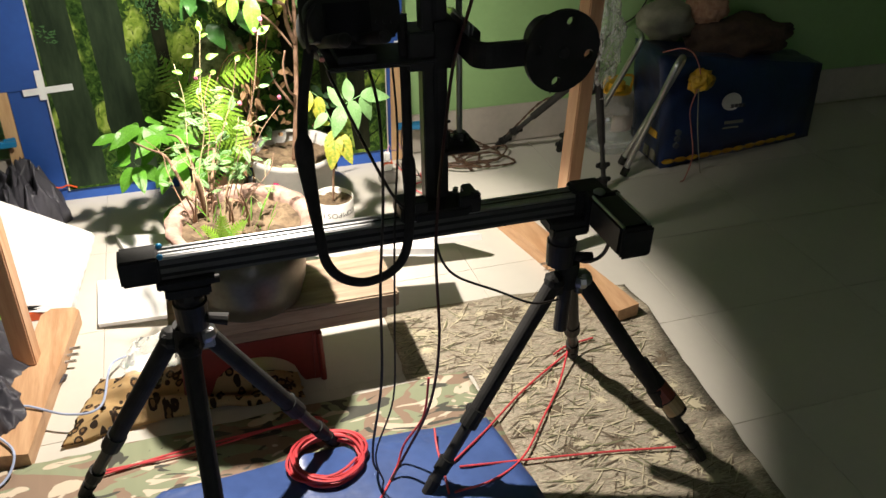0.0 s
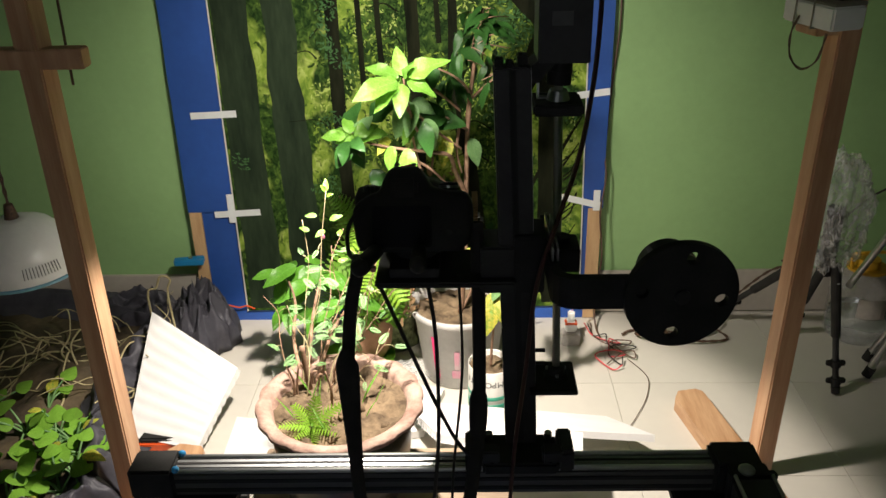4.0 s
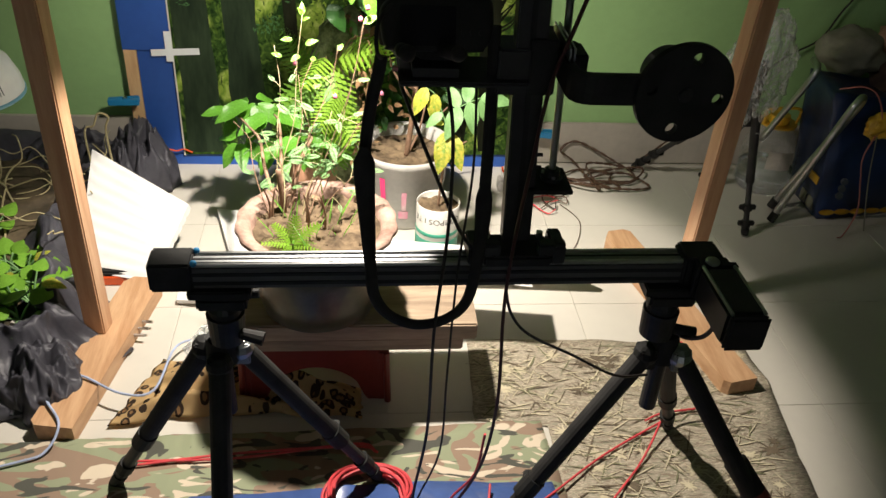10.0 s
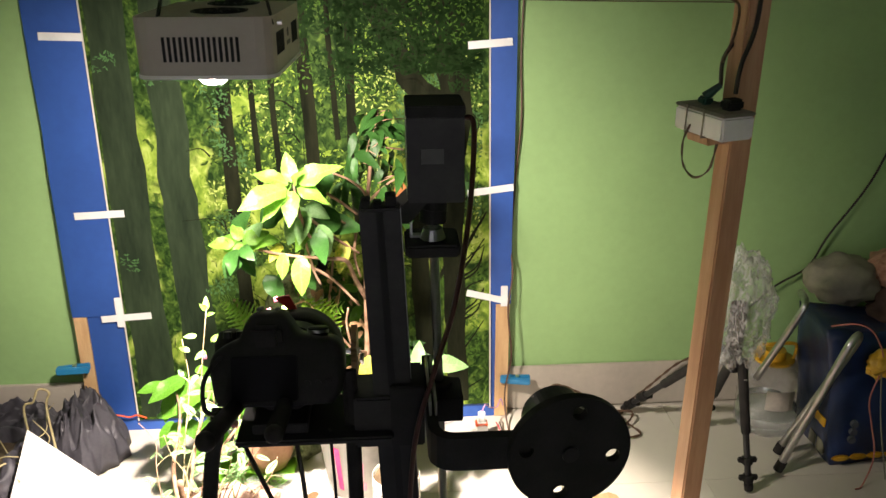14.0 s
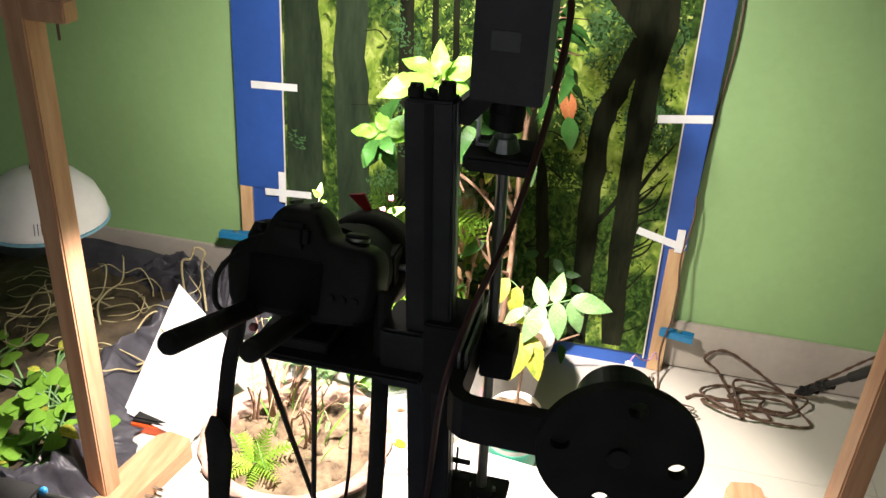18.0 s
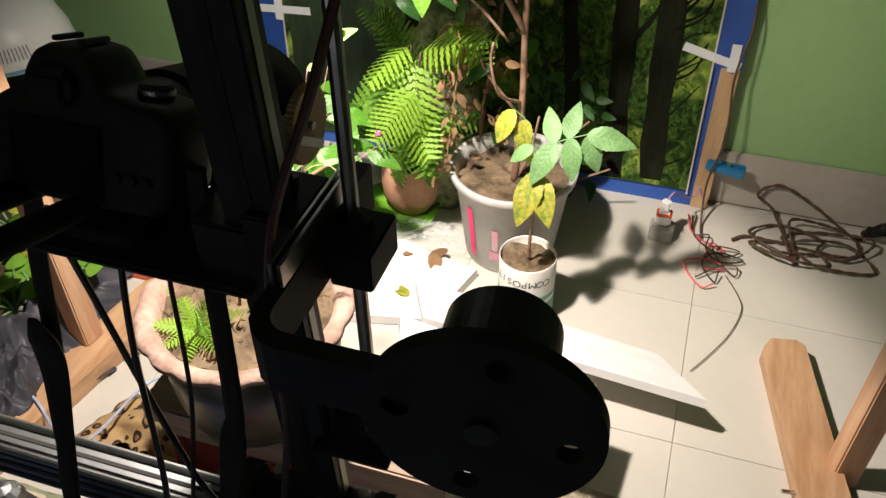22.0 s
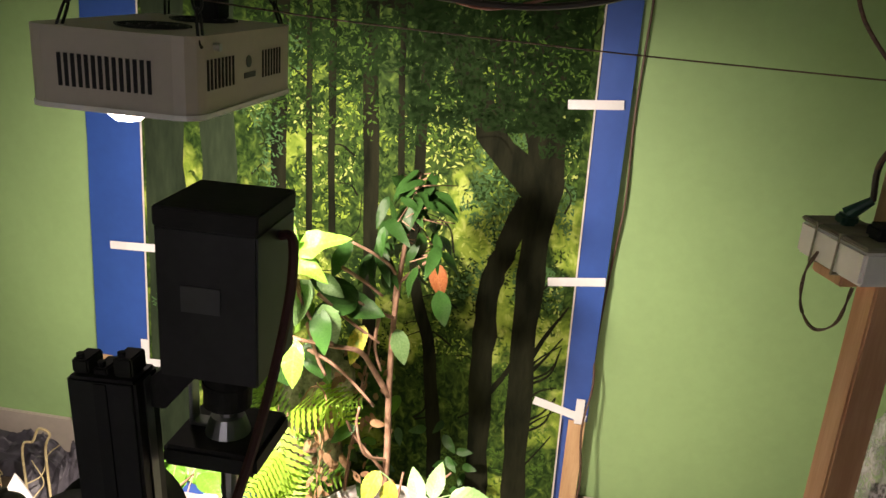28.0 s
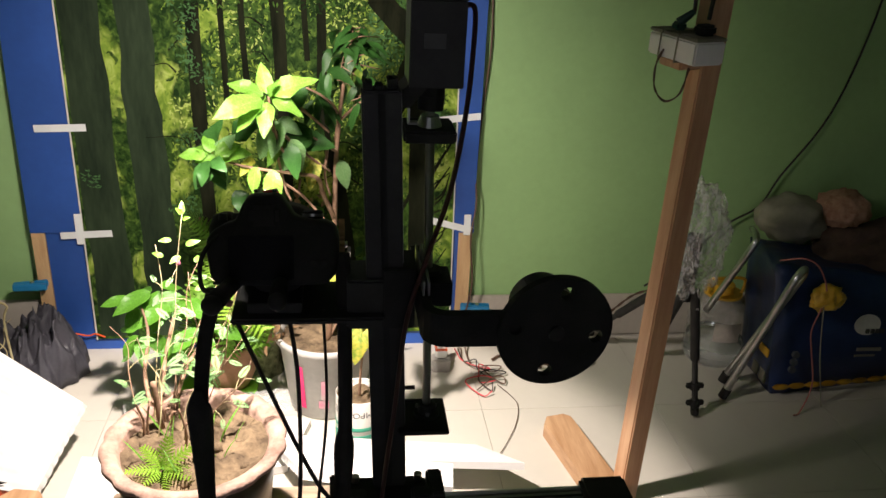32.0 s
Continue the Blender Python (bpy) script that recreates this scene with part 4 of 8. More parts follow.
def camera_body(bm):
    """Rounded body: a grip side, sloping shoulders and a prism hump, swept front to back."""
    top = [(-0.048, 0.032), (-0.051, 0.056), (-0.046, 0.068), (-0.034, 0.076), (-0.025, 0.080), (-0.020, 0.091), (-0.013, 0.1005), (0.0, 0.102), (0.012, 0.1010), (0.020, 0.092), (0.026, 0.083), (0.040, 0.080), (0.056, 0.077), (0.064, 0.066), (0.063, 0.036), (0.056, 0.025), (0.046, 0.021), (-0.037, 0.021), (-0.045, 0.025)]
    pts = [p.xy for p in smooth_path([(x, z, 0) for x, z in top + top[:1]], 4)][:-1]
    rings = []
    for y, k, drop in ((0.9225, 0.90, 0.0), (0.925, 0.97, 0.0), (0.932, 1.0, 0.0), (0.955, 1.0, 0.0), (0.964, 0.97, 0.001), (0.969, 0.88, 0.003)):
        rings.append([bm.verts.new((0.199 + x * k, y, 0.7145 + 0.05 + (z - 0.05) * k - drop + 0.0008 * nz(x * 90, z * 90, y * 60))) for x, z in pts])
    n = len(pts)
    for a, b in zip(rings, rings[1:]):
        for i in range(n):
            j = (i + 1) % n
            bm.faces.new((a[i], a[j], b[j], b[i]))
    bm.faces.new(rings[0][::-1])
    bm.faces.new(rings[-1])
    bmesh.ops.recalc_face_normals(bm, faces=bm.faces[:])


part("body", solid(camera_body), BLACKP, dc, "", True)
part("grip", solid(lathe([(0.004, 0.0), (0.013, 0.003), (0.016, 0.02), (0.016, 0.048), (0.012, 0.058), (0.003, 0.061)], (0.162, 0.966, 0.738), 24)), RUBBER, dc, "", True)
part("screen", solid(box(0.168, 0.224, 0.9205, 0.9228, 0.741, 0.780, 0.001)), mat("dark_screen", (0.008, 0.008, 0.01), 0.6, spec=0.1), dc, "dark glossy screen")
part("eyepiece", solid(box(0.186, 0.212, 0.912, 0.925, 0.788, 0.806, 0.004)), RUBBER, dc)
part("hot_shoe", solid(box(0.189, 0.193, 0.932, 0.952, 0.8172, 0.8198, 0.0005), box(0.205, 0.209, 0.932, 0.952, 0.8172, 0.8198, 0.0005)), BLACK, dc)
dial = part("dial", solid(lathe([(0.0085, 0.0), (0.009, 0.001), (0.009, 0.008), (0.0075, 0.0092)], (0.240, 0.946, 0.792), 40, 0.02, 20)), BLACKP, dc, "ridged mode dial")
dial_ring_ob = part("dial_ring", solid(lathe([(0.0091, 0.0), (0.0094, 0.0006), (0.0094, 0.0022), (0.0091, 0.0028)], (0.240, 0.946, 0.7955), 40)), ALU, dial, "silver ring")
for x, y in ((0.160, 0.952), (0.171, 0.955)):
    part("button", solid(rod((x, y, 0.792), (x, y, 0.798), 0.004, 0.0035, 14)), BLACK, dc)
for x in (0.232, 0.241, 0.250):
    part("button", solid(rod((x, 0.9235, 0.755), (x, 0.9195, 0.755), 0.003, None, 12)), BLACKP, dc)
ln = part("lens", solid(rod((0.203, 0.985, 0.770), (0.203, 1.108, 0.770), 0.034, 0.036, 40)), BLACKP, dc)
focus_ring_ob = part("focus_ring", solid(rod((0.203, 1.030, 0.770), (0.203, 1.070, 0.770), 0.0385, None, 60)), RUBBER, ln, "ribbed focus ring")
hood_ob = part("lens_hood", solid(lambda bm: lathe([(0.036, 0.0), (0.043, 0.004), (0.047, 0.034), (0.0455, 0.034), (0.041, 0.006), (0.035, 0.003)], (0, 0, 0), 40, 0, 0, Matrix.Translation((0.203, 1.098, 0.770)) @ Matrix.Rotation(radians(-90), 4, "X"))(bm)), RUBBER, ln, "", True)
part("red_tab", solid(prism([(0.179, 0.768), (0.194, 0.771), (0.204, 0.750), (0.197, 0.751)], -1.0875, -1.0850, Matrix.Rotation(radians(90), 4, "X"))), mat("bright_red_plastic", (0.60, 0.03, 0.03), 0.4), dc, "small red tab")
part("port_cover", solid(box(0.158, 0.1638, 0.915, 0.921, 0.7215, 0.7265, 0.0008)), mat("pink_port", (0.6, 0.2, 0.2), 0.4), dc, "small pink port")
part("handle_rod", solid(rod((0.166, 0.946, 0.735), (0.165, 0.800, 0.786), 0.0072, 0.0078, 20), ball((0.165, 0.800, 0.786), 0.0078)), RUBBER, dc, "black rubber rod", True)
for ob in [dial_ring_ob] + [o for o in bpy.data.objects if o.parent == dc]:
    if ob.name.split(".")[0] in ("body", "grip", "screen", "eyepiece", "hot_shoe", "dial", "dial_ring", "button"):
        ob.data.transform(Matrix.Translation((-0.004, 0.030, 0.012)))
# the whole camera looks down at the tray
TIP = Matrix.Translation((0.195, 0.8965, 0.737)) @ Matrix.Rotation(radians(-20), 4, "X") @ Matrix.Translation((-0.195, -0.9525, -0.734))
for ob in [dial_ring_ob, focus_ring_ob, hood_ob] + [o for o in bpy.data.objects if o.parent == dc]:
    if ob.name.split(".")[0] in ("body", "grip", "screen", "eyepiece", "hot_shoe", "dial", "dial_ring", "button", "lens", "focus_ring", "lens_hood"):
        ob.data.transform(TIP)
part("handle_rod", solid(rod((0.206, 0.946, 0.736), (0.212, 0.812, 0.782), 0.0068, 0.0074, 20), ball((0.212, 0.812, 0.782), 0.0074)), RUBBER, dc, "black rubber rod", True)
part("strap_cord", solid(tube([(0.164, 0.925, 0.792), (0.154, 0.916, 0.790), (0.142, 0.905, 0.775), (0.141, 0.900, 0.752), (0.145, 0.912, 0.738), (0.147, 0.925, 0.733)], 0.0021, 8, 6)), RUBBER, dc, "thin black strap cord", True)
strap = part("neck_strap", solid(tube([(0.147, 0.925, 0.735), (0.143, 0.924, 0.712), (0.136, 0.920, 0.68), (0.130, 0.912, 0.62), (0.133, 0.890, 0.56), (0.137, 0.868, 0.505), (0.142, 0.862, 0.470), (0.160, 0.860, 0.444), (0.192, 0.858, 0.432), (0.228, 0.860, 0.440), (0.250, 0.864, 0.466), (0.258, 0.872, 0.520), (0.264, 0.900, 0.58), (0.264, 0.915, 0.70), (0.262, 0.925, 0.770)], 0.0036, 10, 6, 1, 1.9)), RUBBER, dc, "black woven strap")
part("strap_pad", solid(tube([(0.129, 0.904, 0.640), (0.130, 0.903, 0.60), (0.133, 0.888, 0.555), (0.137, 0.868, 0.500)], 0.0046, 10, 8, 1, 2.6, lambda f: 0.35 + 0.65 * min(1, f / 0.15) * (1 if f < 0.3 else 1 - 0.72 * (f - 0.3) / 0.7))), RUBBER, strap, "padded strap end")
part("strap_pad", solid(tube([(0.264, 0.904, 0.60), (0.262, 0.885, 0.545), (0.257, 0.868, 0.49)], 0.0044, 10, 8, 1, 2.2, lambda f: 0.35 + 0.65 * min(1, f / 0.15) * (1 if f < 0.3 else 1 - 0.72 * (f - 0.3) / 0.7))), RUBBER, strap, "padded strap end")


# ---- cables that hang from the slider ----
def cable(name, pts, r, material, label, n=7):
    c = part(name, solid(tube(pts, r, n)), material)
    return tagged(c, label, "cable")


cable("hanging_cable", [(0.214, 0.915, 0.716), (0.215, 0.905, 0.712), (0.222, 0.885, 0.66), (0.222, 0.872, 0.55), (0.212, 0.856, 0.42), (0.212, 0.86, 0.25), (0.200, 0.88, 0.09), (0.215, 0.90, 0.012), (0.25, 0.86, 0.006)], 0.0021, BLACKWIRE, "black cable hanging from the camera to the floor")
cable("hanging_cable", [(0.244, 0.915, 0.716), (0.245, 0.905, 0.712), (0.247, 0.89, 0.62), (0.236, 0.868, 0.50), (0.232, 0.858, 0.35), (0.232, 0.87, 0.2), (0.205, 0.88, 0.08), (0.218, 0.88, 0.008)], 0.0015, BLACKWIRE, "thin black cable hanging behind the rail")
cable("hanging_cable", [(0.168, 0.910, 0.716), (0.172, 0.912, 0.695), (0.235, 0.885, 0.55), (0.268, 0.880, 0.512)], 0.0022, BLACKWIRE, "taut black cable from the camera to the carriage")
cable("motor_cable", [(0.362, 0.950, 0.985), (0.371, 0.942, 0.985), (0.371, 0.935, 0.955), (0.365, 0.915, 0.905), (0.352, 0.890, 0.845), (0.334, 0.878, 0.790), (0.318, 0.885, 0.72), (0.310, 0.890, 0.62), (0.300, 0.880, 0.53), (0.296, 0.872, 0.44), (0.300, 0.86, 0.30), (0.290, 0.87, 0.17), (0.255, 0.89, 0.05), (0.220, 0.87, 0.010), (0.19, 0.84, 0.006)], 0.0023, mat("dark_red_cable", (0.05, 0.014, 0.012), 0.5), "dark cable from the lift motor down to the floor")
cable("motor_cable", [(0.296, 0.874, 0.470), (0.306, 0.872, 0.435), (0.33, 0.870, 0.405), (0.39, 0.87, 0.37), (0.45, 0.87, 0.335), (0.498, 0.880, 0.325)], 0.0019, BLACKWIRE, "black cable sagging from the carriage to the tripod")
cable("motor_cable", [(0.540, 0.83, 0.465), (0.545, 0.84, 0.435), (0.545, 0.86, 0.405), (0.535, 0.885, 0.385), (0.528, 0.90, 0.39)], 0.0030, BLACKWIRE, "short black cable of the drive motor")


# ---- tripods ----
def tripod(head, spider, feet, label, fat):
    t = thing("tripod", (spider[0], spider[1], 0), label, "tripod", "tripods under the slider")
    hx, hy, hz = head
    part("top_plate", solid(box(hx - 0.036, hx + 0.036, hy - 0.028, hy + 0.028, hz - 0.012, hz, 0.002)), BLACKP, t)
    part("plate_clamp", solid(box(hx - 0.028, hx + 0.030, hy - 0.026, hy + 0.026, hz - 0.030, hz - 0.013, 0.003), rod((hx + 0.03, hy, hz - 0.022), (hx + 0.042, hy, hz - 0.022), 0.006)), BLACKP, t)
    part("ball_head", solid(ball((hx, hy, hz - 0.045), 0.020, 18), rod((hx, hy, hz - 0.09), (hx, hy, hz - 0.05), 0.021, 0.023, 22)), BLACK, t)
    part("collar", solid(rod((spider[0], spider[1], spider[2] - 0.012), (spider[0], spider[1], hz - 0.09), 0.020, 0.018, 22)), BLACKP, t)
    part("lock_knob", solid(rod((hx + 0.018, hy - 0.01, hz - 0.075), (hx + 0.045, hy - 0.015, hz - 0.080), 0.007, 0.009, 12)), RUBBER, t)
    part("centre_column", solid(rod((spider[0], spider[1], spider[2] - 0.10), (spider[0], spider[1], spider[2]), 0.0115, None, 16)), BLACK, t)
    S = Vector(spider)
    for k, ft in enumerate(feet):
        F = Vector(ft)
        d = (F - S).normalized()
        a = S + Vector((d.x, d.y, 0)).normalized() * 0.024
        d = (F - a).normalized()
        Ln = (F - a).length
        lg = part("leg", solid(rod(a, a + d * Ln * 0.60, fat, fat * 0.97, 18)), RUBBER if k != 1 else BLACKP, t, "black foam-covered leg" if k != 1 else "black leg tube")
        part("leg_joint", solid(ball(a, 0.017, 12), box(-0.012, 0.012, -0.012, 0.012, -0.02, 0.012, 0.002, Matrix.Translation(a))), ALU if k == 2 else BLACKP, lg, "grey hinge" if k == 2 else "")
        part("clamp", solid(rod(a + d * Ln * 0.58, a + d * Ln * 0.66, fat * 1.12, None, 14), box(-0.006, 0.006, -0.006, 0.020, -0.014, 0.014, 0.002, Matrix.Translation(a + d * Ln * 0.62))), BLACKP, lg)
        part("lower_tube", solid(rod(a + d * Ln * 0.6, a + d * Ln * 0.94, fat * 0.72, None, 14)), BLACK, lg)
        part("clamp", solid(rod(a + d * Ln * 0.82, a + d * Ln * 0.88, fat * 0.95, None, 12), box(-0.004, 0.004, -0.004, 0.016, -0.01, 0.01, 0.002, Matrix.Translation(a + d * Ln * 0.85))), BLACKP, lg)
        part("rubber_foot", solid(rod(a + d * Ln * 0.92, F, fat * 0.85, fat * 0.7, 12)), RUBBER, lg)
    return t


tripod((-0.036, 0.904, 0.4665), (-0.046, 0.908, 0.350), ((-0.250, 1.000, 0.006), (-0.045, 0.700, 0.006), (0.160, 0.993, 0.006)), "short black tripod carrying the slider's end block", 0.0135)
tr2 = tripod((0.506, 0.904, 0.4665), (0.522, 0.906, 0.345), ((0.276, 0.838, 0.006), (0.662, 1.090, 0.006), (0.756, 0.776, 0.006)), "black tripod carrying the slider's motor end, with a taped battery", 0.0135)
a, b = Vector((0.645, 0.852, 0.155)), Vector((0.705, 0.800, 0.075))
part("battery_pack", solid(rod(a + Vector((0, 0, 0.03)), b + Vector((0, 0, 0.03)), 0.017, None, 14)), BLACKP, tr2, "black pack taped to the leg")
part("tape_band", solid(rod(a.lerp(b, 0.45) + Vector((0, 0, 0.03)), a.lerp(b, 0.7) + Vector((0, 0, 0.03)), 0.0175, None, 14)), mat("red_tape", (0.16, 0.03, 0.02), 0.5), tr2, "dark red tape")
part("tape_band", solid(rod(a.lerp(b, 0.72) + Vector((0, 0, 0.03)), a.lerp(b, 0.95) + Vector((0, 0, 0.03)), 0.0176, None, 14)), mat("tan_tape", (0.34, 0.24, 0.12), 0.5), tr2, "tan tape")


# ---- the grow lamp that lights the plants ----
gl = thing("grow_lamp", (0.105, 1.38, 0.97), "white boxy grow lamp with fan grilles, hung on chains and lit", "lamp")
hm = Matrix.Translation((0.099, 1.376, 0)) @ Matrix.Rotation(radians(-3), 4, "Z")
hp = [(sx * (0.081 - 0.020 + 0.020 * math.cos(a)), sy * (0.108 - 0.020 + 0.020 * math.sin(a))) for sx, sy, aa in ((1, 1, (0, 30, 60, 90)), (-1, 1, (90, 60, 30, 0)), (-1, -1, (0, 30, 60, 90)), (1, -1, (90, 60, 30, 0))) for a in map(radians, aa)]
part("housing", solid(prism(hp, 0.970, 1.036, hm)), LAMPGREY, gl)
part("rim", solid(prism([(x * 1.012, y * 1.010) for x, y in hp], 0.966, 0.9705, hm)), WHITE, gl, "white lower rim")
for k in range(14):
    part("vent_slot", solid(box(-0.046 + 0.0065 * k, -0.0427 + 0.0065 * k, -0.1090, -0.1070, 0.986, 1.014, 0, hm)), DARKHOLE, gl)
for y0, n in ((-0.086, 8), (0.026, 7)):
    for k in range(n):
        part("vent_slot", solid(box(0.0800, 0.0817, y0 + 0.0068 * k, y0 + 0.0068 * k + 0.0030, 0.990, 1.016, 0, hm)), DARKHOLE, gl)
part("maker_mark", solid(rod(hm @ Vector((0.080, -0.004, 1.008)), hm @ Vector((0.0816, -0.004, 1.008)), 0.0055, None, 20), box(0.080, 0.0816, -0.014, 0.010, 0.993, 0.998, 0, hm)), BARS, gl, "round mark over a line of dark print")
for x, y in ((0.184, 1.300), (0.176, 1.455)):
    part("screw", solid(rod((0.176, y, 1.026), (0.182, y, 1.026), 0.0035, None, 10)), STEEL, gl)
for y in (1.330, 1.435):
    fan = part("fan_grille", solid(*[lambda bm, r=r, y=y: tube([(0.105 + r * math.cos(a * 0.3927), y + r * math.sin(a * 0.3927), 1.0375) for a in range(17)], 0.0012, 5, 2)(bm) for r in (0.012, 0.022, 0.032)],
                                   *[rod((0.105 + 0.008 * math.cos(a), y + 0.008 * math.sin(a), 1.0375), (0.105 + 0.034 * math.cos(a), y + 0.034 * math.sin(a), 1.0375), 0.0012, None, 6) for a in (0.3, 1.87, 3.44, 5.0)]), BLACK, gl, "round black fan grille")
part("bulb_lens", solid(lathe([(0.0, -0.008), (0.011, -0.006), (0.018, 0.0), (0.020, 0.006), (0.020, 0.012)], (0.098, 1.292, 0.9635), 28)), glow("lit_lens", (1.0, 0.95, 0.85), 14), gl, "glowing round lens", True).visible_shadow = False
part("socket", solid(box(0.092, 0.118, 1.440, 1.470, 1.037, 1.060, 0.002)), BLACKP, gl)
for x, y in ((0.045, 1.285), (0.170, 1.285), (0.045, 1.475), (0.170, 1.475)):
    links = []
    for k in range(11):
        c = Vector((x, y, 1.042)).lerp(Vector((0.105, 1.38, 1.32)), k / 10.0)
        ax = Vector((0.004, 0, 0)) if k % 2 else Vector((0, 0.004, 0))
        up = (Vector((0.105, 1.38, 1.32)) - Vector((x, y, 1.042))).normalized() * 0.017
        links.append(tube([c - up, c - up * 0.6 + ax, c + up * 0.6 + ax, c + up, c + up * 0.6 - ax, c - up * 0.6 - ax, c - up], 0.0014, 5, 3))
    part("chain", solid(*links), BLACK, gl, "thin dark chain")
cable("lamp_cord", [(0.105, 1.455, 1.06), (0.106, 1.457, 1.10), (0.112, 1.45, 1.20), (0.110, 1.44, 1.6), (0.10, 1.42, 2.70)], 0.0045, BLACKWIRE, "black lamp cord rising to the ceiling")
cable("string", [(-0.33, 1.36, 1.115), (0.10, 1.40, 1.060), (0.45, 1.43, 1.040), (0.80, 1.46, 1.030)], 0.0008, BROWNWIRE, "thin string stretched between the wooden posts")
cable("overhead_cable", [(0.108, 1.440, 1.30), (0.130, 1.435, 1.17), (0.207, 1.43, 1.102), (0.288, 1.43, 1.083), (0.412, 1.43, 1.073), (0.499, 1.43, 1.083), (0.549, 1.43, 1.103), (0.599, 1.43, 1.126), (0.70, 1.44, 1.20), (0.79, 1.45, 1.30)], 0.0034, BLACKWIRE, "black cable sagging between the lamp cord and the post")
cable("overhead_wire", [(0.13, 1.44, 1.22), (0.24, 1.43, 1.13), (0.31, 1.43, 1.092), (0.38, 1.43, 1.070), (0.43, 1.43, 1.076), (0.50, 1.43, 1.100), (0.54, 1.43, 1.116), (0.66, 1.44, 1.19), (0.79, 1.45, 1.26)], 0.0015, mat("brick_wire", (0.22, 0.07, 0.04), 0.5), "reddish wire sagging beside the black cable")
cable("side_wire", [(0.602, 2.068, 1.60), (0.598, 2.070, 1.20), (0.595, 2.068, 1.069), (0.591, 2.070, 0.884), (0.595, 2.067, 0.733), (0.586, 2.066, 0.60), (0.578, 2.052, 0.448), (0.581, 2.036, 0.38), (0.570, 2.018, 0.296), (0.580, 2.014, 0.18), (0.566, 2.010, 0.08), (0.570, 1.98, 0.012), (0.575, 1.93, 0.006)], 0.0022, BROWNWIRE, "brown twisted wire running down beside the backdrop")

# ---- the dome lamp, not lit ----
DOME = (-0.622, 1.640, 0.372)
dl = thing("dome_lamp", DOME, "unlit white enamel dome lamp with blue rim on a cord", "lamp")
part("shade", solid(lathe([(r * 0.80, z * 0.86) for r, z in ((0.137, -0.012), (0.140, -0.004), (0.136, 0.020), (0.118, 0.060), (0.082, 0.094), (0.040, 0.110), (0.012, 0.113), (0.010, 0.110), (0.040, 0.106), (0.080, 0.090), (0.114, 0.057), (0.132, 0.018), (0.134, -0.012))], DOME, 56)), WHITE, dl, "", True)
part("rim_band", solid(lathe([(r * 0.80, z * 0.86) for r, z in ((0.1385, -0.0135), (0.1425, -0.0125), (0.1425, -0.006), (0.1410, -0.005))], DOME, 56)), mat("light_blue_rim", (0.16, 0.36, 0.46), 0.4), dl, "light blue rim", True)
for k in range(12):
    a = radians(-62 + 3.2 * k)
    part("vent_slit", solid(rod((DOME[0] + 0.1108 * math.cos(a), DOME[1] + 0.1108 * math.sin(a), DOME[2] + 0.011), (DOME[0] + 0.1044 * math.cos(a), DOME[1] + 0.1044 * math.sin(a), DOME[2] + 0.031), 0.0007, None, 6)), DARKHOLE, dl)
part("bulb", solid(lathe([(r * 0.85, z * 0.85) for r, z in ((0.0, -0.068), (0.018, -0.064), (0.030, -0.048), (0.033, -0.030), (0.028, -0.008), (0.020, 0.010), (0.016, 0.040))], DOME, 28)), WHITE, dl, "round frosted bulb", True)
part("cap", solid(rod((DOME[0], DOME[1], DOME[2] + 0.094), (DOME[0], DOME[1], DOME[2] + 0.125), 0.014, 0.008, 18)), BROWNWIRE, dl)
part("cord", solid(twisted([(DOME[0], DOME[1], DOME[2] + 0.120), (-0.620, 1.64, 0.8), (-0.622, 1.64, 1.4), (-0.62, 1.64, 2.70)], 0.0022, 0.002)), BROWNWIRE, dl, "brown twisted cord")

# ---- bench: planks on a red plastic stool, with the clay tray ----
wb = thing("wooden_plank", (0.12, 1.23, 0.157), "old brown wooden plank lying on a second board", "plank", "planks under the tray")
part("board", solid(box(-0.085, 0.320, 1.150, 1.300, 0.157, 0.190, 0.003)), PLANK, wb)
wb = thing("wooden_plank", (0.12, 1.23, 0.130), "dark wooden board lying on the red stool", "plank", "planks under the tray")
part("board", solid(box(-0.070, 0.299, 1.156, 1.296, 0.130, 0.1565, 0.003)), PLANK, wb)
rs = thing("plastic_stool", (0.055, 1.26, 0.0), "low red plastic stool with arched sides under the planks", "stool")
part("seat", solid(box(-0.058, 0.160, 1.185, 1.330, 0.112, 0.1295, 0.005)), RED, rs)


def arch(bm, y, x0=-0.062, x1=0.164, top=0.113):
    out = [(x0 - 0.012, 0.0), (x0, top), (x1, top), (x1 + 0.012, 0.0), (x1 - 0.022, 0.0)]
    n = 14
    out += [(x1 - 0.03 - (x1 - x0 - 0.06) * i / n, 0.012 + 0.064 * math.sin(math.pi * i / n) ** 0.5) for i in range(n + 1)]
    out += [(x0 + 0.022, 0.0)]
    prism(out, -0.004, 0.004, Matrix.Translation((0, y, 0)) @ Matrix.Rotation(radians(90), 4, "X"))(bm)


for y in (1.182, 1.332):
    part("side_panel", solid(lambda bm, y=y: arch(bm, y)), RED, rs)
for x, s in ((-0.066, -1), (0.167, 1)):
    for y in (1.184, 1.326):
        part("leg", solid(box(x - 0.010, x + 0.010, y - 0.010, y + 0.010, 0.0, 0.112, 0.003), rod((x + 0.009 * s, y - 0.011, 0), (x + 0.004 * s, y - 0.011, 0.112), 0.006, None, 8)), RED, rs)


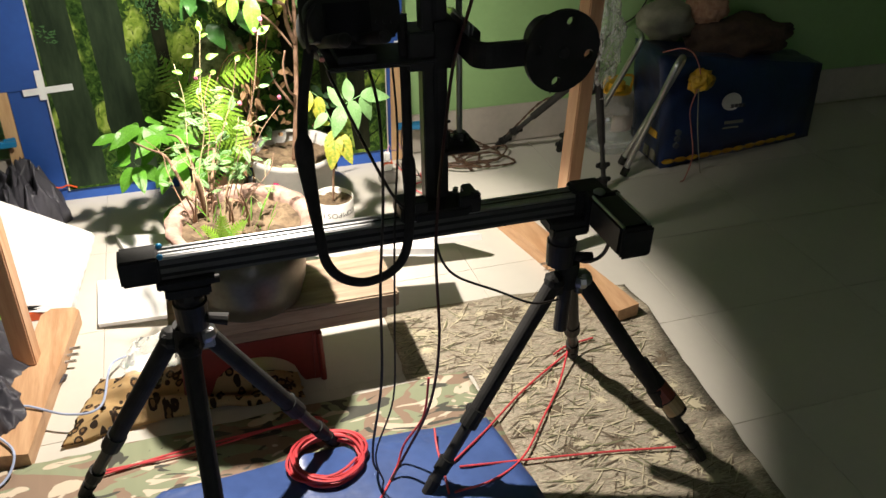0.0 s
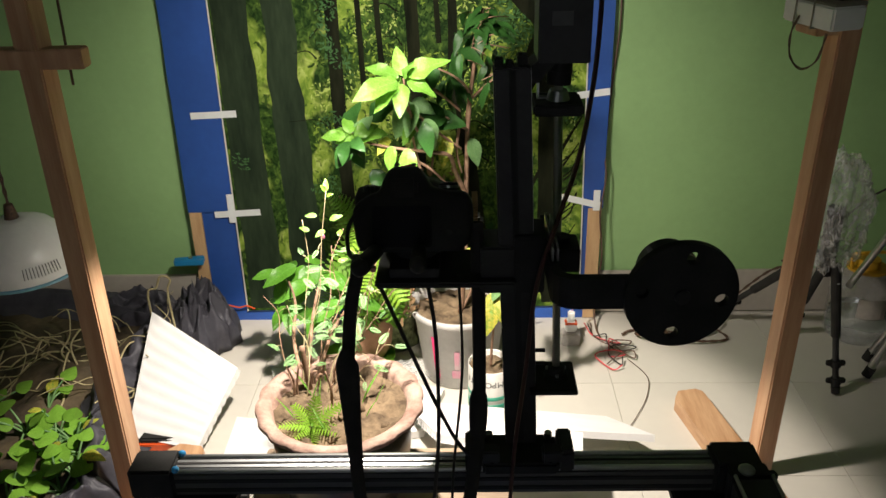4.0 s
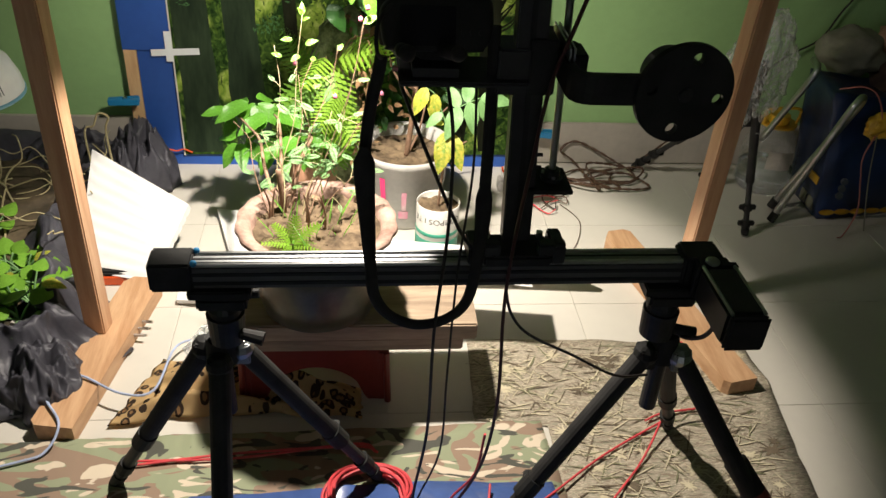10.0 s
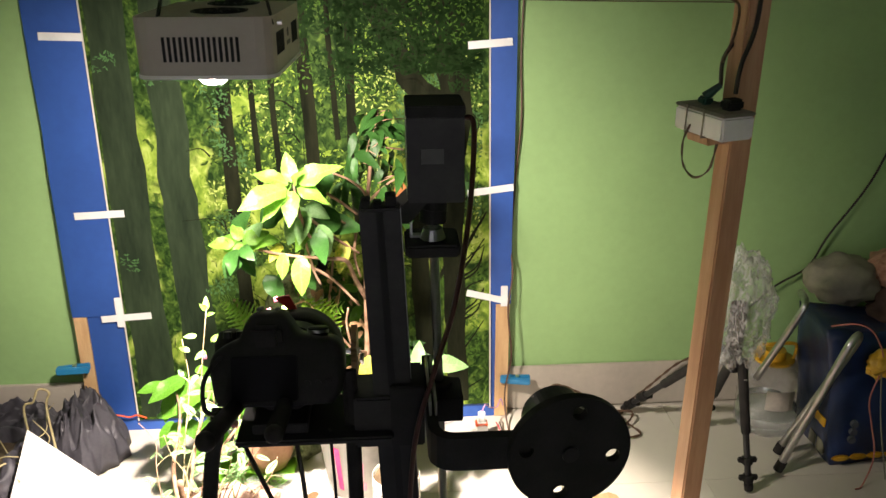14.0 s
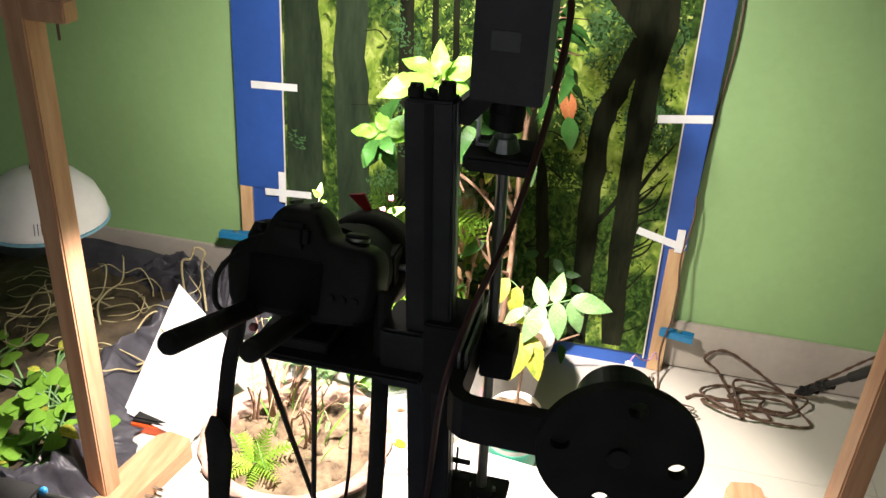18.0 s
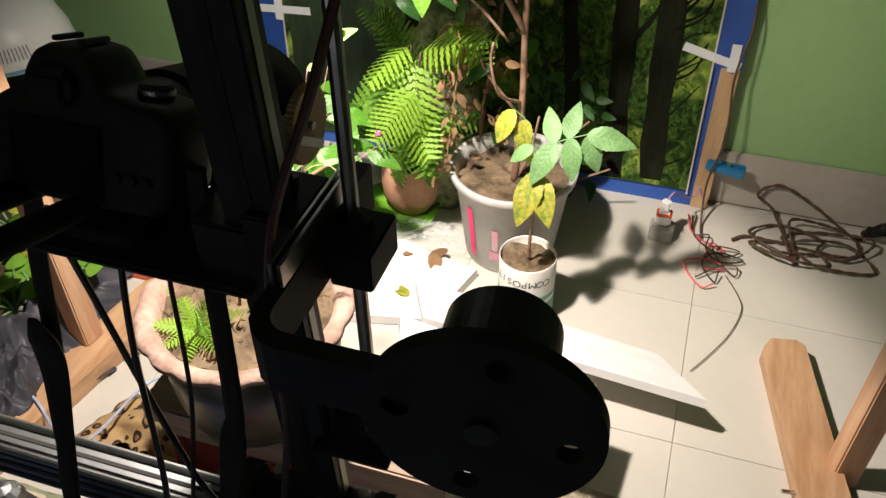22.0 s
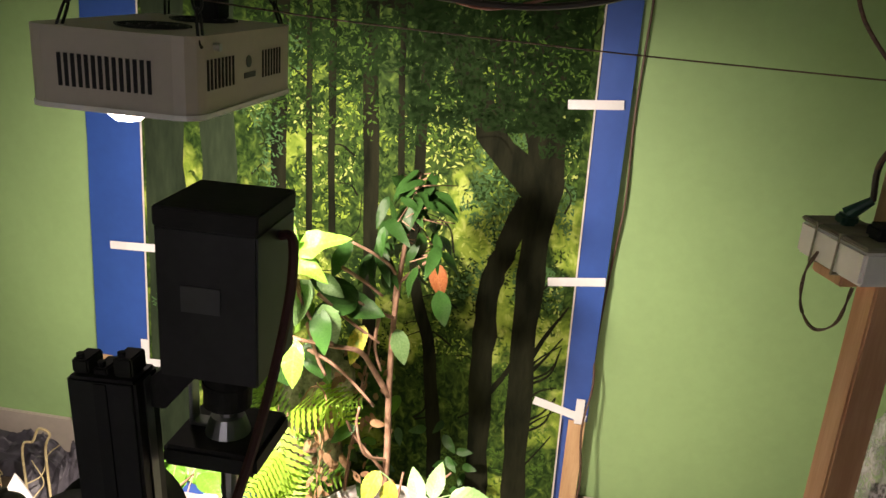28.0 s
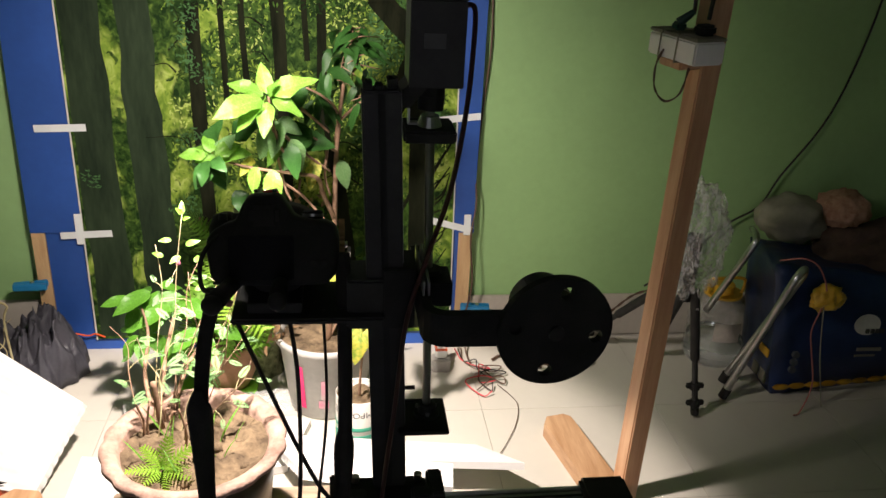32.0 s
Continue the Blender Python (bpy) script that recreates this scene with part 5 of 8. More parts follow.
def soil_top(c, r, h, bumps=0.008, seed=0, nr=14, na=48):
    def f(bm):
        g = []
        for i in range(nr + 1):
            rr = r * i / nr
            g.append([bm.verts.new((c[0] + rr * math.cos(2 * math.pi * j / na), c[1] + rr * math.sin(2 * math.pi * j / na),
                                    h + bumps * (nz(rr * 45 * math.cos(2 * math.pi * j / na), rr * 45 * math.sin(2 * math.pi * j / na), seed) + 0.6 * nz(rr * 120 * math.cos(2 * math.pi * j / na), rr * 120 * math.sin(2 * math.pi * j / na), seed + 4)))) for j in range(na)])
        for a, b in zip(g[1:], g[2:]):
            for j in range(na):
                k = (j + 1) % na
                bm.faces.new((a[j], b[j], b[k], a[k]))
        m = bm.verts.new((c[0], c[1], h + bumps * 0.3))
        for j in range(na):
            bm.faces.new((m, g[1][j], g[1][(j + 1) % na]))
        for v in g[0]:
            bm.verts.remove(v)
    return f


def blob_small(c, r, seed):
    def g(bm):
        bmesh.ops.create_icosphere(bm, subdivisions=2, radius=r)
        for v in bm.verts:
            p = v.co / r
            v.co = Vector(c) + v.co * (1 + 0.5 * nz(p.x * 1.5 + seed, p.y * 1.5, p.z * 1.5))
    return g


TRAY = (0.060, 1.215)
tp = thing("clay_tray_pot", (TRAY[0], TRAY[1] - 0.03, 0.19), "wide weathered clay bonsai tray with a scalloped rim, on the planks", "plant pot")


def tray_shape(bm):
    n = 96
    prof = [(0.074, 0.191, 0, -0.004), (0.086, 0.206, 0, -0.003), (0.101, 0.270, 0, -0.001), (0.107, 0.325, 0, 0), (0.122, 0.337, 1, 0), (0.130, 0.345, 1, 0), (0.129, 0.352, 1, 0), (0.120, 0.3525, 0.6, 0), (0.1105, 0.349, 0.2, 0), (0.106, 0.341, 0, 0), (0.103, 0.324, 0, 0)]
    rings = []
    for r, z, w, dy in [(0.945 * q[0], *q[1:]) for q in prof]:
        rings.append([bm.verts.new((TRAY[0] + r * (1 + w * (0.032 * abs(math.sin(9 * a)) + 0.02 * nz(math.cos(a) * 3, math.sin(a) * 3))) * math.cos(a), TRAY[1] + dy + r * (1 + w * 0.032 * abs(math.sin(9 * a))) * math.sin(a), z + 0.003 * w * nz(5 * math.cos(a), 5 * math.sin(a), 2))) for a in (2 * math.pi * i / n for i in range(n))])
    for a, b in zip(rings, rings[1:]):
        for i in range(n):
            j = (i + 1) % n
            bm.faces.new((a[i], a[j], b[j], b[i]))
    bm.faces.new(list(reversed(rings[0])))


part("tray", solid(tray_shape), RIMCLAY, tp, "", True)
part("plastic_wrap", solid(lathe([(0.082, 0.1915), (0.096, 0.200), (0.106, 0.235), (0.1105, 0.285), (0.112, 0.330), (0.1105, 0.330), (0.108, 0.285), (0.104, 0.237), (0.093, 0.203)], (TRAY[0], TRAY[1] - 0.003, 0), 48, 0.03, 0, Matrix.Diagonal((0.945, 0.945, 1.0)).to_4x4())), mat("smoky_plastic", (0.085, 0.080, 0.052), 0.32, 0, 0.35, 26, 120, 0.12), tp, "smoky plastic bowl round the base", True)
soil_t = part("soil", solid(soil_top(TRAY, 0.0995, 0.336, 0.013, 1)), SOIL, tp, "dry crumbly soil", True)


def turned_pot(name, c, prof, material, label, soil_r=0, soil_z=0, seed=0):
    t = thing(name, (c[0], c[1], 0), label, "plant pot")
    part("pot", solid(lathe(prof, (c[0], c[1], 0), 56)), material, t, "", True)
    if soil_r:
        part("soil", solid(soil_top(c, soil_r, soil_z, 0.010, seed)), SOIL, t, "dry brown soil", True)
    return t


GP = (0.234, 1.805)
gp = turned_pot("grey_pot", GP, [(0.078, 0.002), (0.082, 0.01), (0.101, 0.165), (0.105, 0.168), (0.111, 0.172), (0.113, 0.186), (0.110, 0.188), (0.103, 0.185), (0.098, 0.16), (0.094, 0.13)], GREYPOT, "grey plastic flower pot with pink paint marks, standing on the floor", 0.097, 0.160, 3)


def side_mark(c, r0, r1, a0, a1, z0, z1, n=6):
    def fn(u, v):
        a = radians(a0 + (a1 - a0) * u)
        z = z0 + (z1 - z0) * v
        r = r0 + (r1 - r0) * z / 0.165 + 0.0012
        return (c[0] + r * math.cos(a), c[1] + r * math.sin(a), z)
    return sheet(fn, n, n)


part("paint_mark", solid(side_mark(GP, 0.081, 0.101, -128, -120, 0.03, 0.14)), PINK, gp, "pink paint stroke")
PALEPINK = mat("faded_pink_mark", (0.62, 0.20, 0.30), 0.6, 0, 0.3, 40, 120, 0.05, (0.50, 0.36, 0.36))
part("paint_mark", solid(side_mark(GP, 0.081, 0.101, -97, -90, 0.060, 0.110)), PALEPINK, gp, "faded pink stroke")
part("paint_mark", solid(side_mark(GP, 0.081, 0.101, -101, -87, 0.036, 0.058)), PALEPINK, gp, "pink paint blot")
CP = (0.018, 1.868)
cp = turned_pot("clay_pot", CP, [(0.030, 0.008), (0.042, 0.012), (0.054, 0.04), (0.058, 0.07), (0.056, 0.115), (0.053, 0.118), (0.050, 0.085)], CLAY, "round terracotta pot with a fern, on a green saucer", 0.052, 0.104, 5)
sc = tagged(part("saucer", solid(lathe([(0.052, 0.001), (0.074, 0.004), (0.086, 0.020), (0.084, 0.021), (0.070, 0.007), (0.02, 0.006)], (-0.004, 1.838, 0), 48)), mat("bright_green_plastic", (0.16, 0.42, 0.03), 0.4), None, "", True), "bright green plastic saucer under the terracotta pot", "saucer")
TC = (0.300, 1.655)
tc_ = turned_pot("tin_can", TC, [(0.046, 0.002), (0.0475, 0.004), (0.0475, 0.122), (0.0465, 0.124), (0.0458, 0.120), (0.0455, 0.090)], CANW, "paint tin reused as a pot, white and green, printed upside down", 0.0456, 0.110, 7)
part("green_band", solid(lathe([(0.0478, 0.006), (0.0481, 0.008), (0.0481, 0.044), (0.0478, 0.046)], (*TC, 0), 48)), CANG, tc_, "green printed band", True)
part("green_band", solid(lathe([(0.0478, 0.056), (0.0480, 0.057), (0.0480, 0.064), (0.0478, 0.065)], (*TC, 0), 48)), CANG, tc_, "green printed line", True)
# the tin's printed word, upside down round the wall
for k, ch in enumerate("COMPOSITE"):
    a = radians(-90 + (4 - k) * 15.5 - 8)
    cu = bpy.data.curves.new("letter", "FONT")
    cu.body, cu.size, cu.extrude, cu.align_x = ch, 0.019, 0.0001, "CENTER"
    ob = new("printed_letter", cu)
    m = Matrix.Translation((TC[0] + 0.0479 * math.cos(a), TC[1] + 0.0479 * math.sin(a), 0.102)) @ Matrix.Rotation(a + math.pi / 2, 4, "Z") @ Matrix.Rotation(radians(90), 4, "X") @ Matrix.Rotation(math.pi, 4, "Z")
    cu.materials.append(BARS)
    ob.parent = tc_
    ob.matrix_parent_inverse = tc_.matrix_basis.inverted()
    ob.matrix_basis = m


# ---- leaves ----
def leaf_mesh(name, material, w=0.5, fold=0.16, droop=0.25, n=10, tip=1.6, wavy=0.0, teeth=0.0):
    """An ovate leaf one unit long along +y, creased at the midrib and drooping to its tip."""
    bm = bmesh.new()
    rows = []
    for i in range(n + 1):
        t = i / n
        hw = w * 0.5 * math.sin(math.pi * t ** 0.8) ** 0.75 * (1 - 0.25 * t ** tip)
        if i in (0, n):
            hw = 0.004
        elif i % 2:
            hw *= 1.0 - teeth
        z = -droop * t * t
        row = []
        for s in (-1.0, -0.55, 0.0, 0.55, 1.0):
            row.append(bm.verts.new((s * hw, t, z + fold * abs(s) * hw * 2 * (1 - 0.5 * abs(s)) + wavy * math.sin(9 * t + 2 * s) * abs(s) * hw)))
        rows.append(row)
    for a, b in zip(rows, rows[1:]):
        for k in range(4):
            bm.faces.new((a[k], a[k + 1], b[k + 1], b[k]))
    me = bpy.data.meshes.new(name)
    bm.to_mesh(me)
    bm.free()
    me.materials.append(material)
    me.polygons.foreach_set("use_smooth", [True] * len(me.polygons))
    return me


OVATE = {m.name: leaf_mesh("leaf", m, 0.52, 0.16, 0.24, 18, 1.6, 0.14, 0.06) for m in (LEAF, LEAFM, LEAFD, LEAFY, LEAFP, DRY, DRYO)}
NARROW = leaf_mesh("leaf", LEAFD, 0.36, 0.2, 0.35, 14, 1.4, 0.16, 0.05)
BROAD = leaf_mesh("leaf", LEAF, 0.85, 0.12, 0.12, 10, 1.2, 0.08)
BROADG = leaf_mesh("leaf", mat("hyacinth_leaf", (0.14, 0.33, 0.03), 0.32, 0, 0.2, 20, 90, 0.15, (0.24, 0.46, 0.06), each=0.15, trans=0.3), 1.05, -0.18, 0.05, 10, 1.0, 0.03)


def put_leaf(parent, me, base, direction, size, up=(0, 0, 1), name="leaf"):
    d = Vector(direction).normalized()
    u = Vector(up)
    x = d.cross(u)
    if x.length < 1e-3:
        x = Vector((1, 0, 0))
    x.normalize()
    z = x.cross(d)
    m = Matrix((x, d, z)).transposed().to_4x4() @ Matrix.Diagonal((size, size, size, 1))
    m.translation = Vector(base)
    return link(name, me, None, parent, "", m)


def frond_mesh(name, material, pairs=16, width=0.42, bend=0.5, lobes=True, lw=0.021):
    """A fern frond one unit long along +y: a thin rib with two rows of toothed leaflets."""
    bm = bmesh.new()

    def rib(t):
        return Vector((0, t * (1 - 0.12 * bend * t), -bend * t * t * 0.6))
    tube([rib(k / 8) for k in range(9)], 0.006, 5, 1, 0.25)(bm)
    for i in range(pairs):
        t = 0.10 + 0.88 * i / pairs
        L = width * (0.35 + 0.65 * math.sin(math.pi * min(1, 0.22 + 0.80 * t)))
        b = rib(t)
        for s in (-1, 1):
            d = Vector((s * math.cos(0.42), math.sin(0.42), -0.10 - 0.18 * t)).normalized()
            side = Vector((0, 1, 0.05))
            side = (side - d * side.dot(d)).normalized()
            n = 9 if lobes else 4
            up, lo = [], []
            for k in range(n + 1):
                f = k / n
                w = lw * (1 - f) ** 0.5 * (1.25 if (k % 2 == 0 or not lobes) else 0.62) + 0.0005
                c = b + d * (L * f) + Vector((0, 0, -0.10 * L * f * f))
                up.append(bm.verts.new(c + side * w))
                lo.append(bm.verts.new(c - side * w * 0.8))
            for k in range(n):
                bm.faces.new((lo[k], lo[k + 1], up[k + 1], up[k]))
    me = bpy.data.meshes.new(name)
    bm.to_mesh(me)
    bm.free()
    me.materials.append(material)
    me.polygons.foreach_set("use_smooth", [True] * len(me.polygons))
    return me


TUFT = frond_mesh("frond", FERN, 9, 0.30, 0.6, True, 0.052)
FRONDD = frond_mesh("frond", mat("deep_fern_green", (0.11, 0.25, 0.022), 0.45, 0, 0.3, 26, 160, 0.2, (0.20, 0.40, 0.05), each=0.2, trans=0.4), 14, 0.36, 1.0)


def plant(name, at, label):
    return thing(name, at, label, "plant")


def stems(parent, lines, r, taper=0.5, material=None, name="stem"):
    for pts in lines:
        part(name, solid(tube(pts, r, 7, 5, taper)), material or STEM, parent, "", True)


# the tall shrub in the grey pot
hib = plant("shrub", (GP[0], GP[1], 0.16), "tall leafy shrub with brown stems growing in the grey pot")
stems(hib, [[(0.236, 1.805, 0.150), (0.244, 1.79, 0.25), (0.250, 1.77, 0.36), (0.252, 1.75, 0.47), (0.256, 1.74, 0.60), (0.268, 1.735, 0.72), (0.285, 1.73, 0.83)]], 0.0068, 0.45)
stems(hib, [[(0.252, 1.752, 0.46), (0.232, 1.72, 0.52), (0.222, 1.67, 0.572), (0.190, 1.64, 0.590), (0.150, 1.625, 0.600)]], 0.0052, 0.5)
stems(hib, [[(0.190, 1.64, 0.592), (0.165, 1.61, 0.645), (0.152, 1.59, 0.70), (0.148, 1.585, 0.742)], [(0.150, 1.625, 0.60), (0.10, 1.635, 0.605), (0.05, 1.645, 0.615)], [(0.256, 1.74, 0.60), (0.235, 1.70, 0.625), (0.215, 1.68, 0.645)],
            [(0.262, 1.738, 0.66), (0.30, 1.72, 0.70), (0.325, 1.71, 0.715)], [(0.254, 1.745, 0.62), (0.258, 1.72, 0.68), (0.235, 1.69, 0.715), (0.205, 1.675, 0.735)], [(0.246, 1.78, 0.30), (0.20, 1.75, 0.38), (0.19, 1.73, 0.42)],
            [(0.248, 1.775, 0.33), (0.225, 1.72, 0.37), (0.215, 1.70, 0.43), (0.22, 1.69, 0.47)], [(0.236, 1.805, 0.15), (0.262, 1.80, 0.22), (0.275, 1.79, 0.30)]], 0.0030, 0.6)
rng = random.Random(11)
BROAD = {m.name: leaf_mesh("broad_leaf", m, 0.66, 0.22, 0.30, 12, 1.2, 0.25, 0.06) for m in (LEAF, LEAFP, LEAFD, LEAFY)}
CROWNLEAF = leaf_mesh("crown_leaf", LEAF, 0.56, 0.26, 0.28, 12, 1.25, 0.3, 0.06)
TOPC = Vector((0.148, 1.572, 0.742))
for tip_, k in (((0.138, 1.590, 0.796), 1.0), ((0.219, 1.570, 0.784), 1.0), ((0.076, 1.512, 0.739), 1.0), ((0.090, 1.575, 0.772), 1.0), ((0.143, 1.520, 0.702), 0.9), ((0.204, 1.556, 0.726), 0.9), ((0.098, 1.535, 0.708), 0.9), ((0.168, 1.610, 0.772), 0.7), ((0.158, 1.555, 0.772), 0.6), ((0.185, 1.600, 0.735), 0.8), ((0.120, 1.610, 0.725), 0.8)):
    e = Vector(tip_)
    put_leaf(hib, CROWNLEAF, TOPC.lerp(e, 0.12), e - TOPC, (e - TOPC).length * 0.9, (rng.uniform(-0.3, 0.3), -0.7, 1))
LC = Vector((0.046, 1.615, 0.628))
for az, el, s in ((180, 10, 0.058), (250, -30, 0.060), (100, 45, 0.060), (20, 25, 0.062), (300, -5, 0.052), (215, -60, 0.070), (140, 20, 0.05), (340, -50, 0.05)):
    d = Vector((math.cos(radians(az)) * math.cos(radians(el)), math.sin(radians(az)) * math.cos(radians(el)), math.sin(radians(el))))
    # leaves that point below level take the darker leaf
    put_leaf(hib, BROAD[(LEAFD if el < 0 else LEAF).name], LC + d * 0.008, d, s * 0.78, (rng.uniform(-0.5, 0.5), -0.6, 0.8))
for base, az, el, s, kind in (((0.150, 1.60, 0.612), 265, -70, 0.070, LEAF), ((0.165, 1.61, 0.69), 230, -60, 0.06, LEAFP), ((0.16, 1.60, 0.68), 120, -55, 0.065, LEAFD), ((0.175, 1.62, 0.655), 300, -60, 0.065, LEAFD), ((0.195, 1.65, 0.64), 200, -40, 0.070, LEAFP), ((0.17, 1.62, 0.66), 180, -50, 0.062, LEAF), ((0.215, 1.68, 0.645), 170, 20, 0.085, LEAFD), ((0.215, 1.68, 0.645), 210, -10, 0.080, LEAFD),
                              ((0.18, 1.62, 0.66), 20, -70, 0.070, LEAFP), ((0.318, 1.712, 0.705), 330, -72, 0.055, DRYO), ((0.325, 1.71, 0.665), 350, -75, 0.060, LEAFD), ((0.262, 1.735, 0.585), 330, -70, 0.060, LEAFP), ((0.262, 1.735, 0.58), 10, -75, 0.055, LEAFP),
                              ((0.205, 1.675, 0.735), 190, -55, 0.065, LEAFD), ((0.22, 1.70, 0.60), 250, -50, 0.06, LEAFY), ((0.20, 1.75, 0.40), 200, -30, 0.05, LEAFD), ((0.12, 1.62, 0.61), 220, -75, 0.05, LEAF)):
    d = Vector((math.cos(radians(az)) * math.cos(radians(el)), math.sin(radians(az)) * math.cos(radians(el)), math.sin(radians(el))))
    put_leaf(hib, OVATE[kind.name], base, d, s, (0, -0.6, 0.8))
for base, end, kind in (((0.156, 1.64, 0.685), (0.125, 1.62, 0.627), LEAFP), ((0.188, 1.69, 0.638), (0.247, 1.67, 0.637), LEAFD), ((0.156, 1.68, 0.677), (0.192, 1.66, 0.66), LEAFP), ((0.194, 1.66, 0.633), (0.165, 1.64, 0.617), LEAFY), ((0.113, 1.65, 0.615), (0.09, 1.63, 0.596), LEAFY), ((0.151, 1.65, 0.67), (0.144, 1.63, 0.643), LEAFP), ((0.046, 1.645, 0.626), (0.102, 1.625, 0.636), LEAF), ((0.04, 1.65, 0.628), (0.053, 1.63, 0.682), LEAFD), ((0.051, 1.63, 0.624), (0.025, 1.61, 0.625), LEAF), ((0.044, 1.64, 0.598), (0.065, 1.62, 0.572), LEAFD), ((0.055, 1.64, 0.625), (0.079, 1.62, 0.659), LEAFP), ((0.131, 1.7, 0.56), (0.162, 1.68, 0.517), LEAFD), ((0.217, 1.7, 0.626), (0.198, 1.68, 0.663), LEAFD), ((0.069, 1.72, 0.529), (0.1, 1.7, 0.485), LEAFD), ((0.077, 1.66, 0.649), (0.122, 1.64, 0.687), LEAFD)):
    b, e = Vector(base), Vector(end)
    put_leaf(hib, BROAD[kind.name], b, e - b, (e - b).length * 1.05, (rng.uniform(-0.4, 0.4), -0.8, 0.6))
stems(hib, [[(0.151, 1.6, 0.699), (0.155, 1.62, 0.642), (0.165, 1.65, 0.564), (0.175, 1.66, 0.532)], [(0.153, 1.645, 0.578), (0.195, 1.67, 0.538), (0.24, 1.7, 0.47)], [(0.162, 1.66, 0.658), (0.198, 1.68, 0.617), (0.244, 1.7, 0.575)], [(0.196, 1.66, 0.702), (0.22, 1.69, 0.673), (0.243, 1.71, 0.646)], [(0.24, 1.71, 0.616), (0.235, 1.71, 0.565), (0.244, 1.72, 0.52)]], 0.0030, 0.7)
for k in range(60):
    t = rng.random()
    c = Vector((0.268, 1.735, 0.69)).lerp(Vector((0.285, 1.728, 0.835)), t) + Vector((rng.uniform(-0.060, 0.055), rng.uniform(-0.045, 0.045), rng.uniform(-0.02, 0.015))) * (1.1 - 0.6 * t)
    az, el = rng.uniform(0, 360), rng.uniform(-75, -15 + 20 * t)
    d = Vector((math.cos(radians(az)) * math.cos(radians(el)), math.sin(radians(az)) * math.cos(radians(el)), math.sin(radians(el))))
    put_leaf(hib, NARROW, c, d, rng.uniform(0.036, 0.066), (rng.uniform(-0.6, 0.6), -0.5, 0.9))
for k in range(16):
    t = rng.random()
    c = Vector((0.285, 1.73, 0.70)).lerp(Vector((0.285, 1.728, 0.82)), t)
    stems(hib, [[c, c + Vector((rng.uniform(-0.03, 0.03), rng.uniform(-0.03, 0.03), 0.012)), c + Vector((rng.uniform(-0.05, 0.05), rng.uniform(-0.04, 0.04), 0.0))]], 0.0012, 0.6, None, "twig")

# the small tree seedling in the tin
cpl = plant("seedling", (*TC, 0.11), "young seedling with pale compound leaves and yellowing leaves in the tin")
stems(cpl, [[(0.300, 1.658, 0.105), (0.302, 1.650, 0.17), (0.307, 1.640, 0.25), (0.308, 1.638, 0.305)]], 0.0030, 0.8)
stems(cpl, [[(0.308, 1.638, 0.30), (0.315, 1.642, 0.335), (0.335, 1.648, 0.352), (0.372, 1.652, 0.368)], [(0.308, 1.638, 0.30), (0.296, 1.65, 0.335), (0.280, 1.66, 0.37), (0.262, 1.66, 0.385)]], 0.0014, 0.6, LEAFP)
for base, az, el, s, kind in (((0.372, 1.652, 0.368), 0, -4, 0.072, LEAFP), ((0.345, 1.649, 0.358), 80, 50, 0.058, LEAFP), ((0.350, 1.650, 0.360), 290, -60, 0.066, LEAFP), ((0.372, 1.652, 0.366), 330, -62, 0.062, LEAFP), ((0.328, 1.646, 0.348), 120, 45, 0.058, LEAFP), ((0.330, 1.646, 0.350), 235, -45, 0.072, LEAFP),
                              ((0.308, 1.636, 0.300), 250, -50, 0.088, LEAFY), ((0.310, 1.636, 0.296), 300, -45, 0.080, LEAFY), ((0.262, 1.66, 0.385), 215, -60, 0.062, LEAFY), ((0.280, 1.66, 0.372), 260, -75, 0.060, LEAFY), ((0.296, 1.65, 0.335), 200, -35, 0.045, LEAFP), ((0.300, 1.648, 0.31), 160, 10, 0.03, LEAFY)):
    d = Vector((math.cos(radians(az)) * math.cos(radians(el)), math.sin(radians(az)) * math.cos(radians(el)), math.sin(radians(el))))
    put_leaf(cpl, OVATE[kind.name], base, d, s, (0, -0.7, 0.7))

